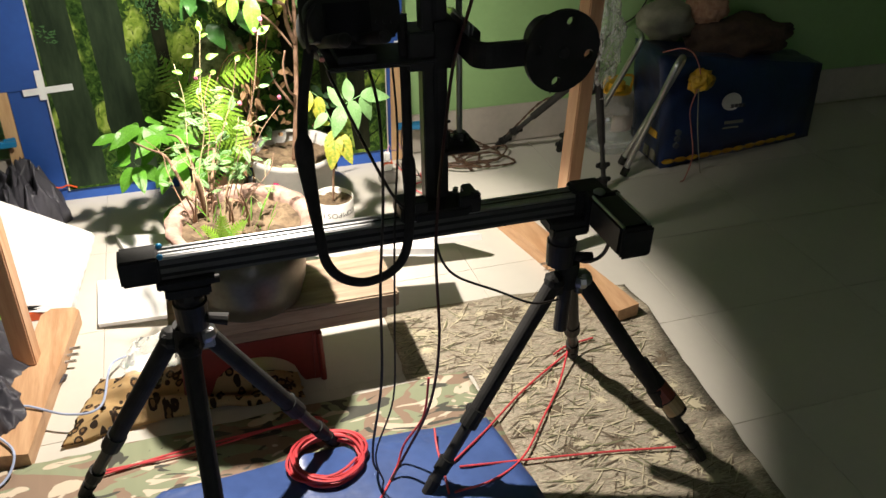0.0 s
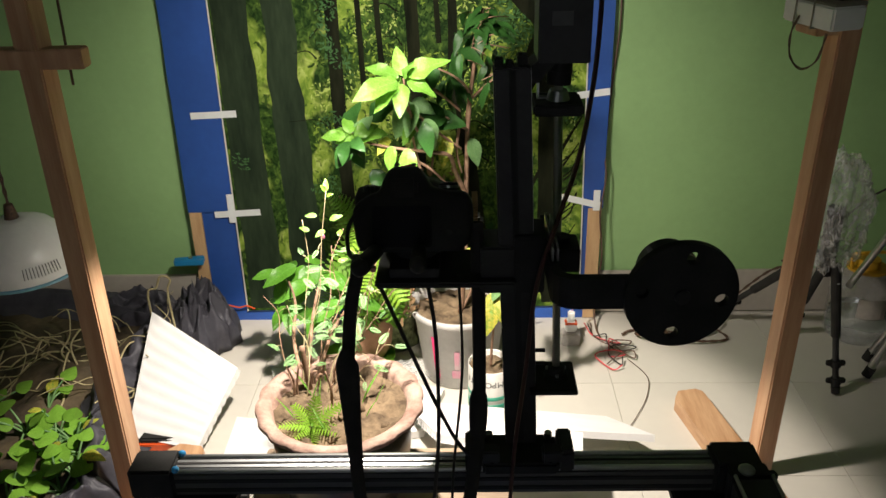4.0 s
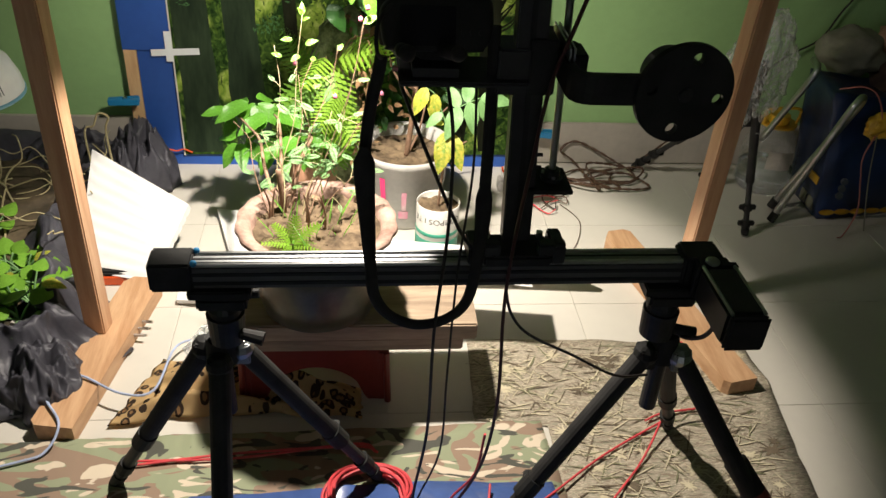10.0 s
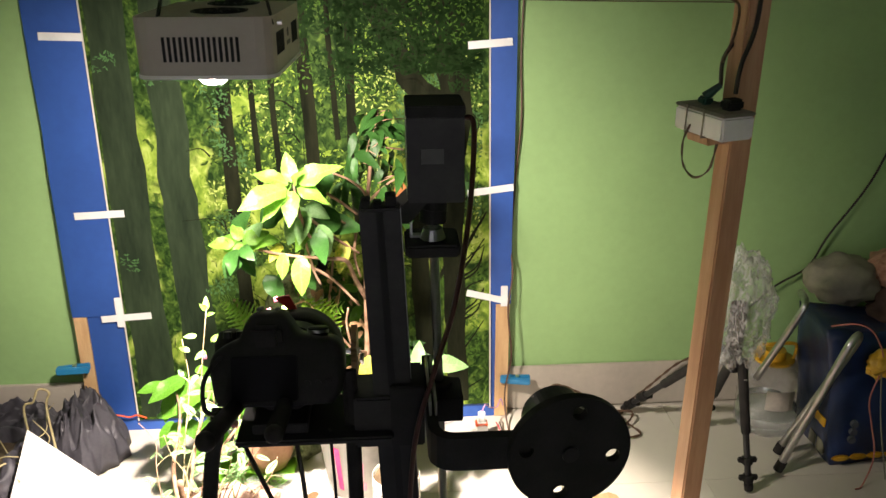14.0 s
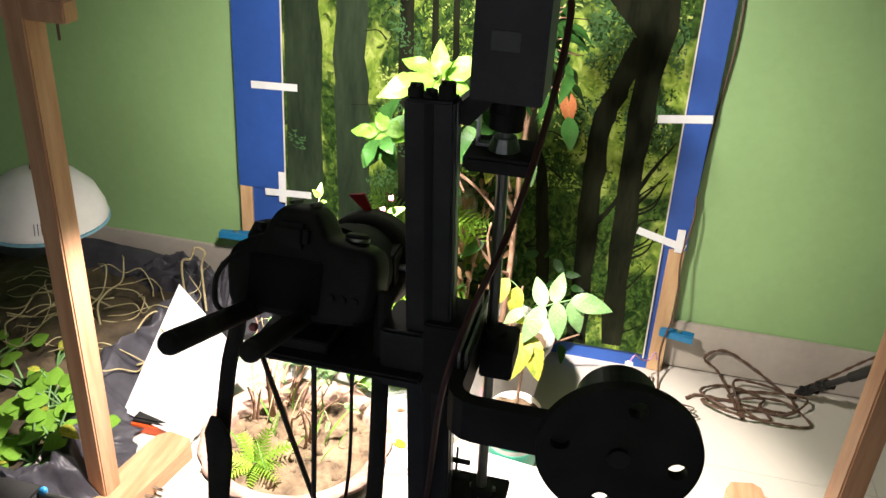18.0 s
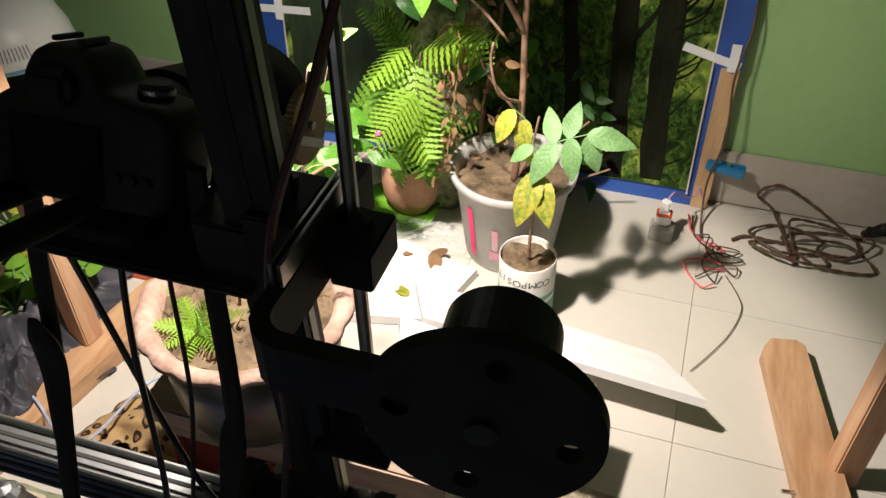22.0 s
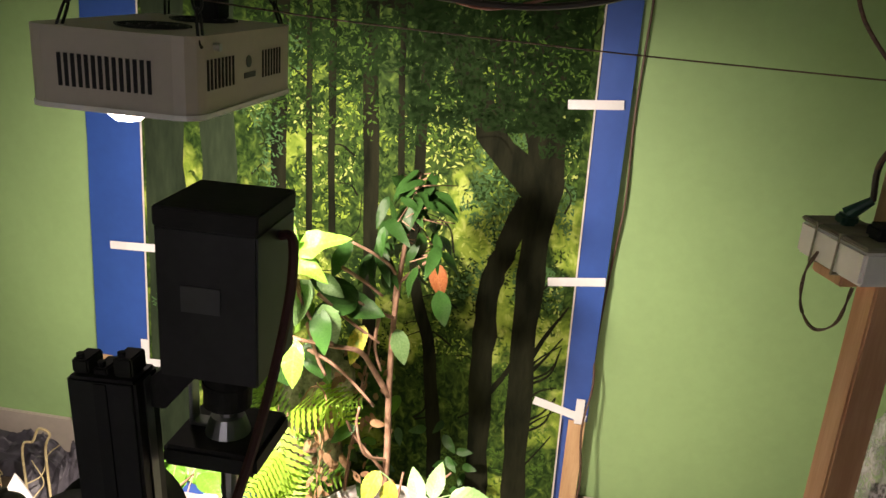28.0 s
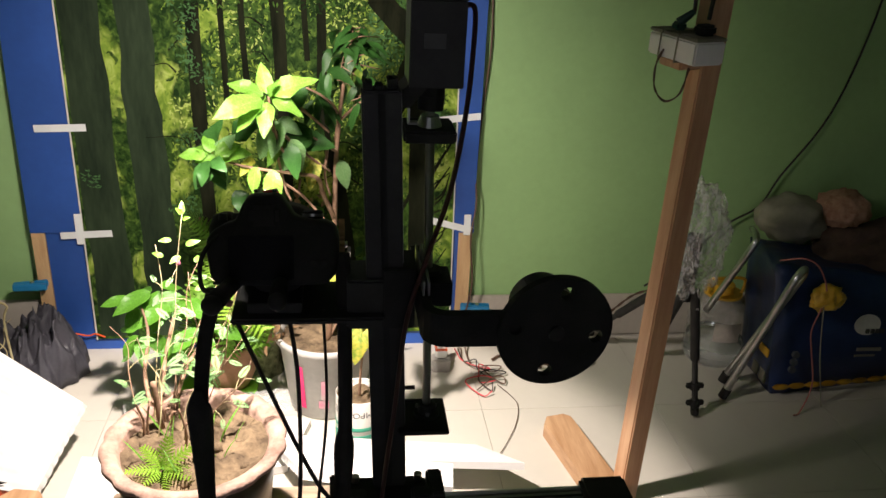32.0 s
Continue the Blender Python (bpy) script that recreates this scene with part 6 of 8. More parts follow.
# the fern in the terracotta pot
fe = plant("fern", (*CP, 0.10), "bright green fern with dry brown fronds growing in the terracotta pot")
FRONDL = frond_mesh("frond", FERN, 13, 0.36, 0.40, True, 0.033)
FRONDM = frond_mesh("frond", FRONDD.materials[0], 12, 0.34, 0.45, True, 0.032)
FRONDS = frond_mesh("frond", FERN, 9, 0.42, 0.35, True, 0.045)
for base, tip_, me in (((0.088, 1.730, 0.352), (0.060, 1.628, 0.318), FRONDL), ((0.073, 1.780, 0.375), (-0.068, 1.745, 0.280), FRONDM), ((0.080, 1.770, 0.395), (0.172, 1.725, 0.462), FRONDS), ((0.073, 1.765, 0.382), (0.092, 1.700, 0.288), FRONDS), ((0.113, 1.790, 0.290), (0.060, 1.740, 0.165), FRONDM),
                       ((0.060, 1.800, 0.305), (0.000, 1.735, 0.160), FRONDM), ((0.030, 1.810, 0.340), (-0.045, 1.770, 0.245), FRONDM), ((0.020, 1.840, 0.370), (-0.010, 1.800, 0.450), FRONDM), ((0.060, 1.850, 0.340), (0.130, 1.800, 0.430), FRONDS), ((0.040, 1.860, 0.200), (0.140, 1.830, 0.260), FRONDM), ((0.050, 1.850, 0.30), (-0.03, 1.86, 0.40), FRONDM),
                       ((0.070, 1.780, 0.330), (0.105, 1.700, 0.200), FRONDM), ((0.090, 1.840, 0.380), (0.165, 1.800, 0.360), FRONDM), ((0.000, 1.850, 0.230), (-0.075, 1.800, 0.190), FRONDM),
                       ((0.110, 1.800, 0.400), (0.190, 1.770, 0.450), FRONDM), ((0.120, 1.800, 0.440), (0.185, 1.745, 0.400), FRONDS), ((0.060, 1.760, 0.300), (0.110, 1.690, 0.250), FRONDS), ((0.060, 1.780, 0.400), (0.010, 1.700, 0.380), FRONDS)):
    b, e = Vector(base), Vector(tip_)
    put_leaf(fe, me, b, e - b, (e - b).length * 1.08, (0.5 * math.sin(90 * b.x), -0.45, 0.85), "frond")
    part("stalk", solid(tube([(CP[0] + 0.1 * (b.x - CP[0]), CP[1], 0.10), Vector((CP[0], CP[1], 0.1)).lerp(b, 0.6) + Vector((0, 0.012, 0.02)), b], 0.0016, 6, 4, 0.6)), STEM, fe, "", True)
rng = random.Random(52)
for k in range(34):
    f = k / 33
    c = Vector((0.150, 1.752, 0.430)).lerp(Vector((0.128, 1.745, 0.185)), f) + Vector((rng.uniform(-0.016, 0.016), rng.uniform(-0.014, 0.014), 0))
    az = rng.uniform(0, 360)
    put_leaf(fe, OVATE["dry_fronds"], c, Vector((math.cos(radians(az)), math.sin(radians(az)), -1.2)), rng.uniform(0.016, 0.030), (rng.uniform(-1, 1), -0.6, 0.4), "withered_leaflet")
part("stalk", solid(tube([(0.060, 1.85, 0.33), (0.110, 1.80, 0.43), (0.150, 1.755, 0.435), (0.142, 1.748, 0.32), (0.128, 1.745, 0.19)], 0.0015, 6, 4, 0.6)), DRY, fe, "withered brown frond stalk", True)
part("rootstock", solid(tube([(0.03, 1.870, 0.10), (0.05, 1.868, 0.17), (0.07, 1.868, 0.25), (0.10, 1.862, 0.27)], 0.0045, 8, 4)), STEM, fe, "brown creeping rootstock")

# bushy dark growth behind, and dry stalks
bg = plant("leafy_shrub", (0.08, 1.93, 0.0), "bushy shrub with speckled and withered leaves behind the pots")
rng = random.Random(21)
stems(bg, [[(0.10, 1.93, 0.0), (0.09, 1.93, 0.2), (0.06, 1.92, 0.42)], [(0.12, 1.93, 0.0), (0.15, 1.93, 0.25), (0.18, 1.92, 0.48)], [(0.09, 1.92, 0.0), (0.03, 1.91, 0.2), (-0.03, 1.90, 0.40)]], 0.005, 0.5)
for k in range(60):
    x, z = rng.uniform(0.06, 0.24), rng.uniform(0.14, 0.50)
    c = Vector((x, 1.92 + rng.uniform(-0.06, 0.05), z))
    az, el = rng.uniform(180, 360), rng.uniform(-60, 30)
    d = Vector((math.cos(radians(az)) * math.cos(radians(el)), math.sin(radians(az)) * math.cos(radians(el)), math.sin(radians(el))))
    put_leaf(bg, OVATE[rng.choice((LEAFD, LEAFD, LEAFM)).name], c, d, rng.uniform(0.03, 0.055), (0, -0.7, 0.7))

for k in range(70):
    c = Vector((rng.uniform(0.10, 0.245), rng.uniform(1.775, 1.87), rng.uniform(0.20, 0.50)))
    az = rng.uniform(0, 360)
    put_leaf(bg, OVATE["dry_fronds"], c, Vector((math.cos(radians(az)), math.sin(radians(az)), rng.uniform(-1.4, 0.2))), rng.uniform(0.014, 0.029), (rng.uniform(-1, 1), -0.6, 0.4), "dry_leaf")
for k in range(20):
    c = Vector((rng.uniform(0.27, 0.36), rng.uniform(1.93, 2.0), rng.uniform(0.06, 0.30)))
    az = rng.uniform(180, 360)
    put_leaf(bg, OVATE[LEAFD.name], c, Vector((math.cos(radians(az)), math.sin(radians(az)), rng.uniform(-0.8, 0.5))), rng.uniform(0.026, 0.044), (rng.uniform(-0.5, 0.5), -0.8, 0.5))
stems(bg, [[(0.14, 1.93, 0.0), (0.24, 1.94, 0.10), (0.34, 1.93, 0.22)], [(0.14, 1.93, 0.0), (0.30, 1.92, 0.08), (0.39, 1.91, 0.14)], [(0.14, 1.92, 0.02), (0.16, 1.86, 0.25), (0.20, 1.82, 0.46)]], 0.003, 0.6)
MOSS = mat("mossy_bark", (0.06, 0.08, 0.03), 0.95, 0, 0.4, 60, 260, 1.0, (0.34, 0.38, 0.20))


def stump(bm):
    n, rings = 40, []
    for k in range(26):
        f = k / 25
        z = 0.002 + 0.470 * f
        r = 0.072 * (1 - 0.25 * f) * (1 if f < 0.86 else max(0.02, math.cos((f - 0.86) / 0.14 * math.pi / 2)))
        c = Vector((0.055 + 0.055 * f * f, 1.930 - 0.03 * f, z))
        rings.append([bm.verts.new(c + Vector((math.cos(a), 0.75 * math.sin(a), 0)) * r * (1 + 0.22 * nz(3 * math.cos(a), 3 * math.sin(a), z * 12) + 0.10 * nz(9 * math.cos(a), 9 * math.sin(a), z * 50))) for a in (2 * math.pi * i / n for i in range(n))])
    for a, b in zip(rings, rings[1:]):
        for i in range(n):
            j = (i + 1) % n
            bm.faces.new((a[i], a[j], b[j], b[i]))
    bm.faces.new(rings[-1])
    bm.faces.new(rings[0][::-1])


tagged(part("mossy_stump", solid(stump), MOSS, None, "", True), "mottled pale green mossy log standing behind the fern", "log")

# plants rooted in the clay tray
tpl = plant("glossy_leaf_plant", (0.0, 1.315, 0.31), "leggy plant with glossy green leaflets rooted in the clay tray")
stems(tpl, [[(-0.005, 1.275, 0.328), (-0.030, 1.34, 0.375), (-0.050, 1.46, 0.365), (-0.085, 1.60, 0.320), (-0.125, 1.73, 0.285)], [(0.0, 1.28, 0.328), (-0.005, 1.37, 0.385), (-0.020, 1.52, 0.370), (-0.045, 1.68, 0.312)], [(0.01, 1.275, 0.328), (0.030, 1.36, 0.380), (0.040, 1.50, 0.350), (0.02, 1.63, 0.280)]], 0.0036, 0.5)
rng = random.Random(8)
for c, n, sp in (((-0.130, 1.745, 0.282), 7, 0.04), ((-0.090, 1.72, 0.315), 5, 0.03), ((-0.050, 1.70, 0.298), 6, 0.04), ((-0.120, 1.70, 0.235), 5, 0.03), ((-0.040, 1.67, 0.248), 6, 0.035), ((0.015, 1.65, 0.268), 5, 0.035)):
    for k in range(n):
        az, el = 360 * k / n + rng.uniform(-20, 20), rng.uniform(-50, 10)
        d = Vector((math.cos(radians(az)) * math.cos(radians(el)), math.sin(radians(az)) * math.cos(radians(el)), math.sin(radians(el))))
        put_leaf(tpl, OVATE["mid_green_leaf"], Vector(c) + d * sp * 0.4 + Vector((0, 0, 0.010)), d, rng.uniform(0.054, 0.082), (0, -0.5, 0.9))


def feather_mesh():
    bm = bmesh.new()
    tube([(0, 0, 0), (0, 0.5, -0.03), (0, 1, -0.12)], 0.010, 5, 2, 0.5)(bm)
    for i in range(15):
        t = 0.12 + 0.86 * i / 15
        for s in (-1, 1):
            b = Vector((0, t, -0.12 * t * t))
            L = 0.22 * math.sin(math.pi * (0.15 + 0.8 * t))
            v = [bm.verts.new(b + Vector(p)) for p in ((0, -0.02, 0), (s * L * 0.6, -0.035, 0.01), (s * L, 0.01, 0.0), (s * L * 0.5, 0.035, 0.01))]
            bm.faces.new(v if s > 0 else v[::-1])
    me = bpy.data.meshes.new("feather_leaf")
    bm.to_mesh(me)
    bm.free()
    me.materials.append(LEAFP)
    return me


FEATHER = feather_mesh()
mim = plant("touch_me_not_plant", (0.05, 1.27, 0.31), "thin reddish stems with feathery leaflets growing in the clay tray")
rng = random.Random(31)
MIM = [((0.00, 1.31), (0.02, 1.36, 0.45), (0.037, 1.404, 0.610)), ((0.01, 1.30), (0.05, 1.37, 0.44), (0.09, 1.41, 0.555)), ((0.03, 1.30), (0.08, 1.36, 0.42), (0.13, 1.40, 0.600)), ((-0.01, 1.31), (-0.01, 1.39, 0.42), (-0.012, 1.44, 0.545)),
       ((0.04, 1.29), (0.10, 1.37, 0.40), (0.16, 1.43, 0.455)), ((0.02, 1.31), (0.03, 1.40, 0.43), (0.05, 1.46, 0.52)), ((0.03, 1.28), (0.06, 1.33, 0.39), (0.08, 1.36, 0.47)), ((-0.02, 1.30), (-0.05, 1.36, 0.38), (-0.08, 1.40, 0.43)),
       ((0.05, 1.30), (0.09, 1.35, 0.40), (0.11, 1.38, 0.50)), ((0.00, 1.28), (0.00, 1.33, 0.38), (-0.03, 1.35, 0.44)), ((0.06, 1.28), (0.10, 1.30, 0.37), (0.13, 1.33, 0.41)), ((0.01, 1.32), (0.04, 1.42, 0.40), (0.02, 1.50, 0.47))]
for k, (r0, mid, tip_) in enumerate(MIM):
    p, mid, tip_ = Vector((*r0, 0.308)), Vector(mid), Vector(tip_)
    line = smooth_path([p, p.lerp(mid, 0.5) + Vector((rng.uniform(-0.01, 0.01), rng.uniform(-0.01, 0.01), 0.005)), mid, mid.lerp(tip_, 0.5) + Vector((rng.uniform(-0.012, 0.012), rng.uniform(-0.012, 0.012), 0)), tip_], 5)
    part("stem", solid(tube(line, 0.0010, 6, 1, 0.5)), STEM if k % 3 else VINE, mim, "", True)
    for j in range(5):
        q = line[min(len(line) - 1, int((0.30 + 0.70 * j / 6) * (len(line) - 1)))]
        az, el = rng.uniform(0, 360), rng.uniform(-20, 40)
        d = Vector((math.cos(radians(az)) * math.cos(radians(el)), math.sin(radians(az)) * math.cos(radians(el)), math.sin(radians(el))))
        L = rng.uniform(0.010, 0.026)
        stems(mim, [[q, q + d * L * 0.5 + Vector((0, 0, 0.002)), q + d * L]], 0.0006, 0.6, VINE, "petiole")
        for s in range(1 + (j % 2)):
            d2 = (d + Vector((rng.uniform(-0.7, 0.7), rng.uniform(-0.7, 0.7), rng.uniform(-0.4, 0.3)))).normalized()
            put_leaf(mim, FEATHER, q + d * L, d2, rng.uniform(0.016, 0.030), (0, -0.4, 1), "feather_leaf")
PINKF = mat("pink_puff_flower", (0.62, 0.16, 0.26), 0.8, 0, 0.2, 60, 200, 0.4)
for c in ((0.125, 1.40, 0.605), (0.136, 1.40, 0.623), (0.02, 1.43, 0.52), (0.16, 1.43, 0.47), (0.085, 1.37, 0.49)):
    part("flower", solid(blob_small(c, 0.0042, 3)), PINKF, mim, "small pink flower head", True)
for c, az, el, s in (((0.037, 1.404, 0.608), 100, 75, 0.032), ((0.037, 1.404, 0.608), 250, 50, 0.028), ((0.037, 1.404, 0.600), 330, 30, 0.022), ((0.13, 1.40, 0.598), 20, 30, 0.045), ((0.02, 1.40, 0.57), 200, 10, 0.03), ((0.04, 1.395, 0.565), 350, 25, 0.035), ((0.03, 1.40, 0.545), 240, 0, 0.035), ((0.05, 1.38, 0.50), 30, 10, 0.03), ((0.05, 1.41, 0.53), 90, 20, 0.032), ((0.09, 1.41, 0.55), 60, 30, 0.03), ((0.0, 1.43, 0.53), 170, 20, 0.03)):
    d = Vector((math.cos(radians(az)) * math.cos(radians(el)), math.sin(radians(az)) * math.cos(radians(el)), math.sin(radians(el))))
    put_leaf(mim, OVATE["green_leaf"], c, d, s * 0.6, (0, -0.7, 0.7))
part("bamboo_stick", solid(tube([(0.005, 1.300, 0.300), (-0.002, 1.305, 0.37), (-0.004, 1.308, 0.392)], 0.0042, 10, 2)), STEM, mim, "cut brown stub", True)
tf = plant("small_fern", (0.02, 1.215, 0.31), "small bright fern tufts and grass blades in the clay tray")
for az, el, s in ((195, 35, 0.050), (140, 55, 0.046), (35, 42, 0.058), (285, 22, 0.046), (330, 30, 0.054), (80, 62, 0.050), (240, 28, 0.044), (10, 18, 0.040)):
    d = Vector((math.cos(radians(az)) * math.cos(radians(el)), math.sin(radians(az)) * math.cos(radians(el)), math.sin(radians(el))))
    put_leaf(tf, TUFT, (0.020, 1.205, 0.318), d, s, (0, 0, 1), "frond")
BLADE = leaf_mesh("grass_blade", LEAF, 0.07, 0.3, 0.25, 8, 0.5)
for k in range(20):
    a, b = rng.uniform(0, 6.28), rng.uniform(0.02, 0.08)
    p = (TRAY[0] + b * math.cos(a), TRAY[1] + 0.04 + b * math.sin(a), 0.312)
    az, el = rng.uniform(0, 360), rng.uniform(35, 85)
    d = Vector((math.cos(radians(az)) * math.cos(radians(el)), math.sin(radians(az)) * math.cos(radians(el)), math.sin(radians(el))))
    put_leaf(tf, BLADE, p, d, rng.uniform(0.025, 0.065), (0, -0.3, 1), "grass_blade")
for k in range(11):
    a, b = rng.uniform(0, 6.28), rng.uniform(0.01, 0.06)
    p = Vector((TRAY[0] - 0.02 + b * math.cos(a), TRAY[1] + 0.07 + b * 0.6 * math.sin(a), 0.309))
    stems(tf, [[p, p + Vector((0.002, 0.002, 0.03)), p + Vector((rng.uniform(-0.012, 0.012), 0.004, rng.uniform(0.03, 0.07)))]], 0.0020, 0.7, None, "dry_stub")
rng = random.Random(77)
for k in range(40):
    a, b = rng.uniform(0, 6.28), 0.086 * rng.random() ** 0.5
    r = rng.uniform(0.003, 0.008)
    part("soil_clod", solid(blob_small((TRAY[0] + b * math.cos(a), TRAY[1] + b * math.sin(a), 0.334), r, k)), SOIL, soil_t, "", True)

for ob in (mim, tf):
    ob.matrix_basis = Matrix.Translation((0.003, -0.040, 0.019)) @ ob.matrix_basis

# ---- white foam sheets ----
def slab(name, corners, thick, label, seed=0, ribs=0):
    a, b, c, d = [Vector(p) for p in corners]

    def fn(u, v):
        p = a.lerp(b, u).lerp(d.lerp(c, u), v)
        e = 1 if 0.02 < u < 0.98 and 0.02 < v < 0.98 else 0
        return p + Vector((0, 0, 0.0012 * nz(u * 5, v * 5, seed) * e + (0.0011 * math.sin(2 * math.pi * ribs * v) * e if ribs else 0)))
    bm = solid(sheet(fn, 14, 14 if not ribs else 90))
    bmesh.ops.recalc_face_normals(bm, faces=bm.faces[:])
    if sum(f.normal.z for f in bm.faces) < 0:
        bmesh.ops.reverse_faces(bm, faces=bm.faces[:])
    bmesh.ops.solidify(bm, geom=bm.faces[:], thickness=thick)
    return tagged(part(name, bm, FOAM), label, "foam sheet", "white foam sheets")


slab("foam_sheet", ((-0.457, 1.800, 0.165), (-0.231, 1.645, 0.118), (-0.290, 1.500, 0.022), (-0.445, 1.540, 0.024)), 0.018, "thick white foam sheet propped up as a reflector", 0, 9)
slab("foam_sheet", ((-0.20, 1.790, 0.020), (0.20, 1.705, 0.020), (0.16, 1.560, 0.020), (-0.12, 1.50, 0.020)), 0.018, "white foam sheet lying on the floor behind the tray", 2)
slab("foam_sheet", ((0.12, 1.605, 0.062), (0.531, 1.572, 0.045), (0.608, 1.476, 0.073), (0.17, 1.500, 0.085)), 0.014, "white foam sheet with a pointed end propped above the floor", 5)
slab("foam_sheet", ((0.16, 1.43, 0.155), (0.456, 1.390, 0.148), (0.446, 1.318, 0.158), (0.20, 1.335, 0.190)), 0.014, "white foam sheet jutting out over the planks' edge", 7, 8)
slab("foam_sheet", ((-0.24, 1.62, 0.010), (-0.085, 1.58, 0.022), (-0.09, 1.42, 0.030), (-0.235, 1.45, 0.014)), 0.008, "thin white foam sheet on the floor beside the tray", 9)


# ---- cloths on the floor ----
def cloth(name, poly, z, material, label, cat, rumple=0.002, seed=0, res=44):
    """A cloth cut to a flat outline, lightly rumpled, lying at height z."""
    xs, ys = [p[0] for p in poly], [p[1] for p in poly]
    x0, x1, y0, y1 = min(xs), max(xs), min(ys), max(ys)

    def inside(x, y):
        c = False
        for i in range(len(poly)):
            (ax, ay), (bx, by_) = poly[i], poly[i - 1]
            if (ay > y) != (by_ > y) and x < (bx - ax) * (y - ay) / (by_ - ay) + ax:
                c = not c
        return c
    bm = bmesh.new()
    n = len(poly)
    edge = []
    for i in range(n):
        a, b = Vector(poly[i]), Vector(poly[(i + 1) % n])
        k = max(2, int((b - a).length / 0.025))
        for j in range(k):
            p = a.lerp(b, j / k)
            p += Vector((nz(p.x * 25, p.y * 25, seed), nz(p.x * 25, p.y * 25, seed + 9))) * 0.004
            edge.append(bm.verts.new((p.x, p.y, 0)))
    es = [bm.edges.new((edge[i], edge[(i + 1) % len(edge)])) for i in range(len(edge))]
    bmesh.ops.triangle_fill(bm, edges=es, use_beauty=True)
    bmesh.ops.subdivide_edges(bm, edges=[e for e in bm.edges if e.calc_length() > 0.05], cuts=2, use_grid_fill=True)
    bmesh.ops.triangulate(bm, faces=[f for f in bm.faces if len(f.verts) > 4])
    bmesh.ops.subdivide_edges(bm, edges=[e for e in bm.edges if e.calc_length() > 0.03], cuts=1, use_grid_fill=True)
    for v in bm.verts:
        v.co.z = z + rumple * (1.0 + nz(v.co.x * 14, v.co.y * 14, seed) + 0.5 * nz(v.co.x * 40, v.co.y * 40, seed + 3))
    bmesh.ops.recalc_face_normals(bm, faces=bm.faces[:])
    if sum(f.normal.z for f in bm.faces) < 0:
        bmesh.ops.reverse_faces(bm, faces=bm.faces[:])
    ob = tagged(part(name, bm, material, None, "", True), label, cat)
    s = ob.modifiers.new("thickness", "SOLIDIFY")
    s.thickness, s.offset = 0.0022, -1
    return ob


rm = cloth("reed_mat", [(0.335, 1.330), (0.60, 1.325), (0.885, 1.288), (0.893, 1.20), (0.872, 1.02), (0.848, 0.72), (0.82, 0.40), (0.43, 0.40), (0.45, 0.90), (0.452, 1.10), (0.325, 1.118)], 0.0025, MATCLOTH, "floor cloth printed with reeds and dry leaves in brown and olive", "floor cloth", 0.0012, 3)
cloth("camouflage_cloth", [(-0.75, 1.09), (-0.44, 1.086), (-0.28, 1.092), (0.0, 1.096), (0.20, 1.100), (0.438, 1.108), (0.452, 0.95), (0.47, 0.40), (-0.75, 0.40)], 0.0065, CAMO, "woodland camouflage cloth spread on the floor under the tripod", "floor cloth", 0.002, 6)
cloth("blue_tarpaulin", [(-0.128, 0.960), (0.204, 0.977), (0.431, 0.970), (0.458, 0.780), (0.47, 0.38), (-0.40, 0.38), (-0.34, 0.80)], 0.012, TARP, "shiny blue tarpaulin on top of the camouflage cloth", "tarpaulin", 0.0025, 8)


def heap(name, poly_fn, material, label, cat):
    return tagged(part(name, solid(poly_fn), material, None, "", True), label, cat)


def leopard_fn(u, v):
    x = -0.29 + 0.42 * u + 0.06 * v * (1 - u)
    y = 1.118 + 0.02 * math.sin(3 * u) + v * (0.165 - 0.09 * u)
    e = min(1, 6 * u, 6 * (1 - u), 6 * v, 6 * (1 - v))
    z = 0.008 + e * (0.016 + 0.020 * nz(u * 5, v * 4, 2) + 0.012 * nz(u * 12 + v * 5, v * 9, 5)) + 0.014 * e * math.sin(9 * v + 3 * u)
    return (x + 0.008 * nz(u * 9, v * 9, 1), y + 0.010 * nz(u * 7, v * 7, 4), max(0.006, z))


heap("leopard_cloth", sheet(leopard_fn, 60, 36, 0.002), LEOPARD, "crumpled leopard-print cloth lying in front of the red stool", "cloth")
# leaves printed on the reed mat
LEAFPRINT = mat("printed_pale_leaf", (0.50, 0.44, 0.30), 0.85, 0, 0.15, 30, 200, 0.1)
LEAFPRINT2 = mat("printed_brown_leaf", (0.13, 0.10, 0.065), 0.85, 0, 0.15, 30, 200, 0.1)
rng = random.Random(44)


def print_leaf(c, s, turn, material):
    def f(bm):
        pts = []
        for k in range(22):
            a = 2 * math.pi * k / 22
            lobe = (0.62, 0.28, 0.5, 0.3, 1.0, 0.3, 0.8, 0.32, 1.1, 0.36, 0.75)[k % 11]
            pts.append(Vector((math.cos(a + turn) * lobe * s, math.sin(a + turn) * lobe * s * 0.8, 0)))
        m = bm.verts.new((c[0], c[1], 0.0052))
        vs = [bm.verts.new((c[0] + p.x, c[1] + p.y, 0.0050)) for p in pts]
        for k in range(22):
            bm.faces.new((m, vs[k], vs[(k + 1) % 22]))
    return part("printed_leaf", solid(f), material, rm)


for k in range(110):
    x, y = rng.uniform(0.35, 0.87), rng.uniform(0.55, 1.31)
    if x < 0.47 and y < 1.12 or x > 0.83 + 0.08 * (y - 0.7):
        continue
    print_leaf((x, y), rng.uniform(0.016, 0.036), rng.uniform(0, 6), LEAFPRINT if k % 5 else LEAFPRINT2)


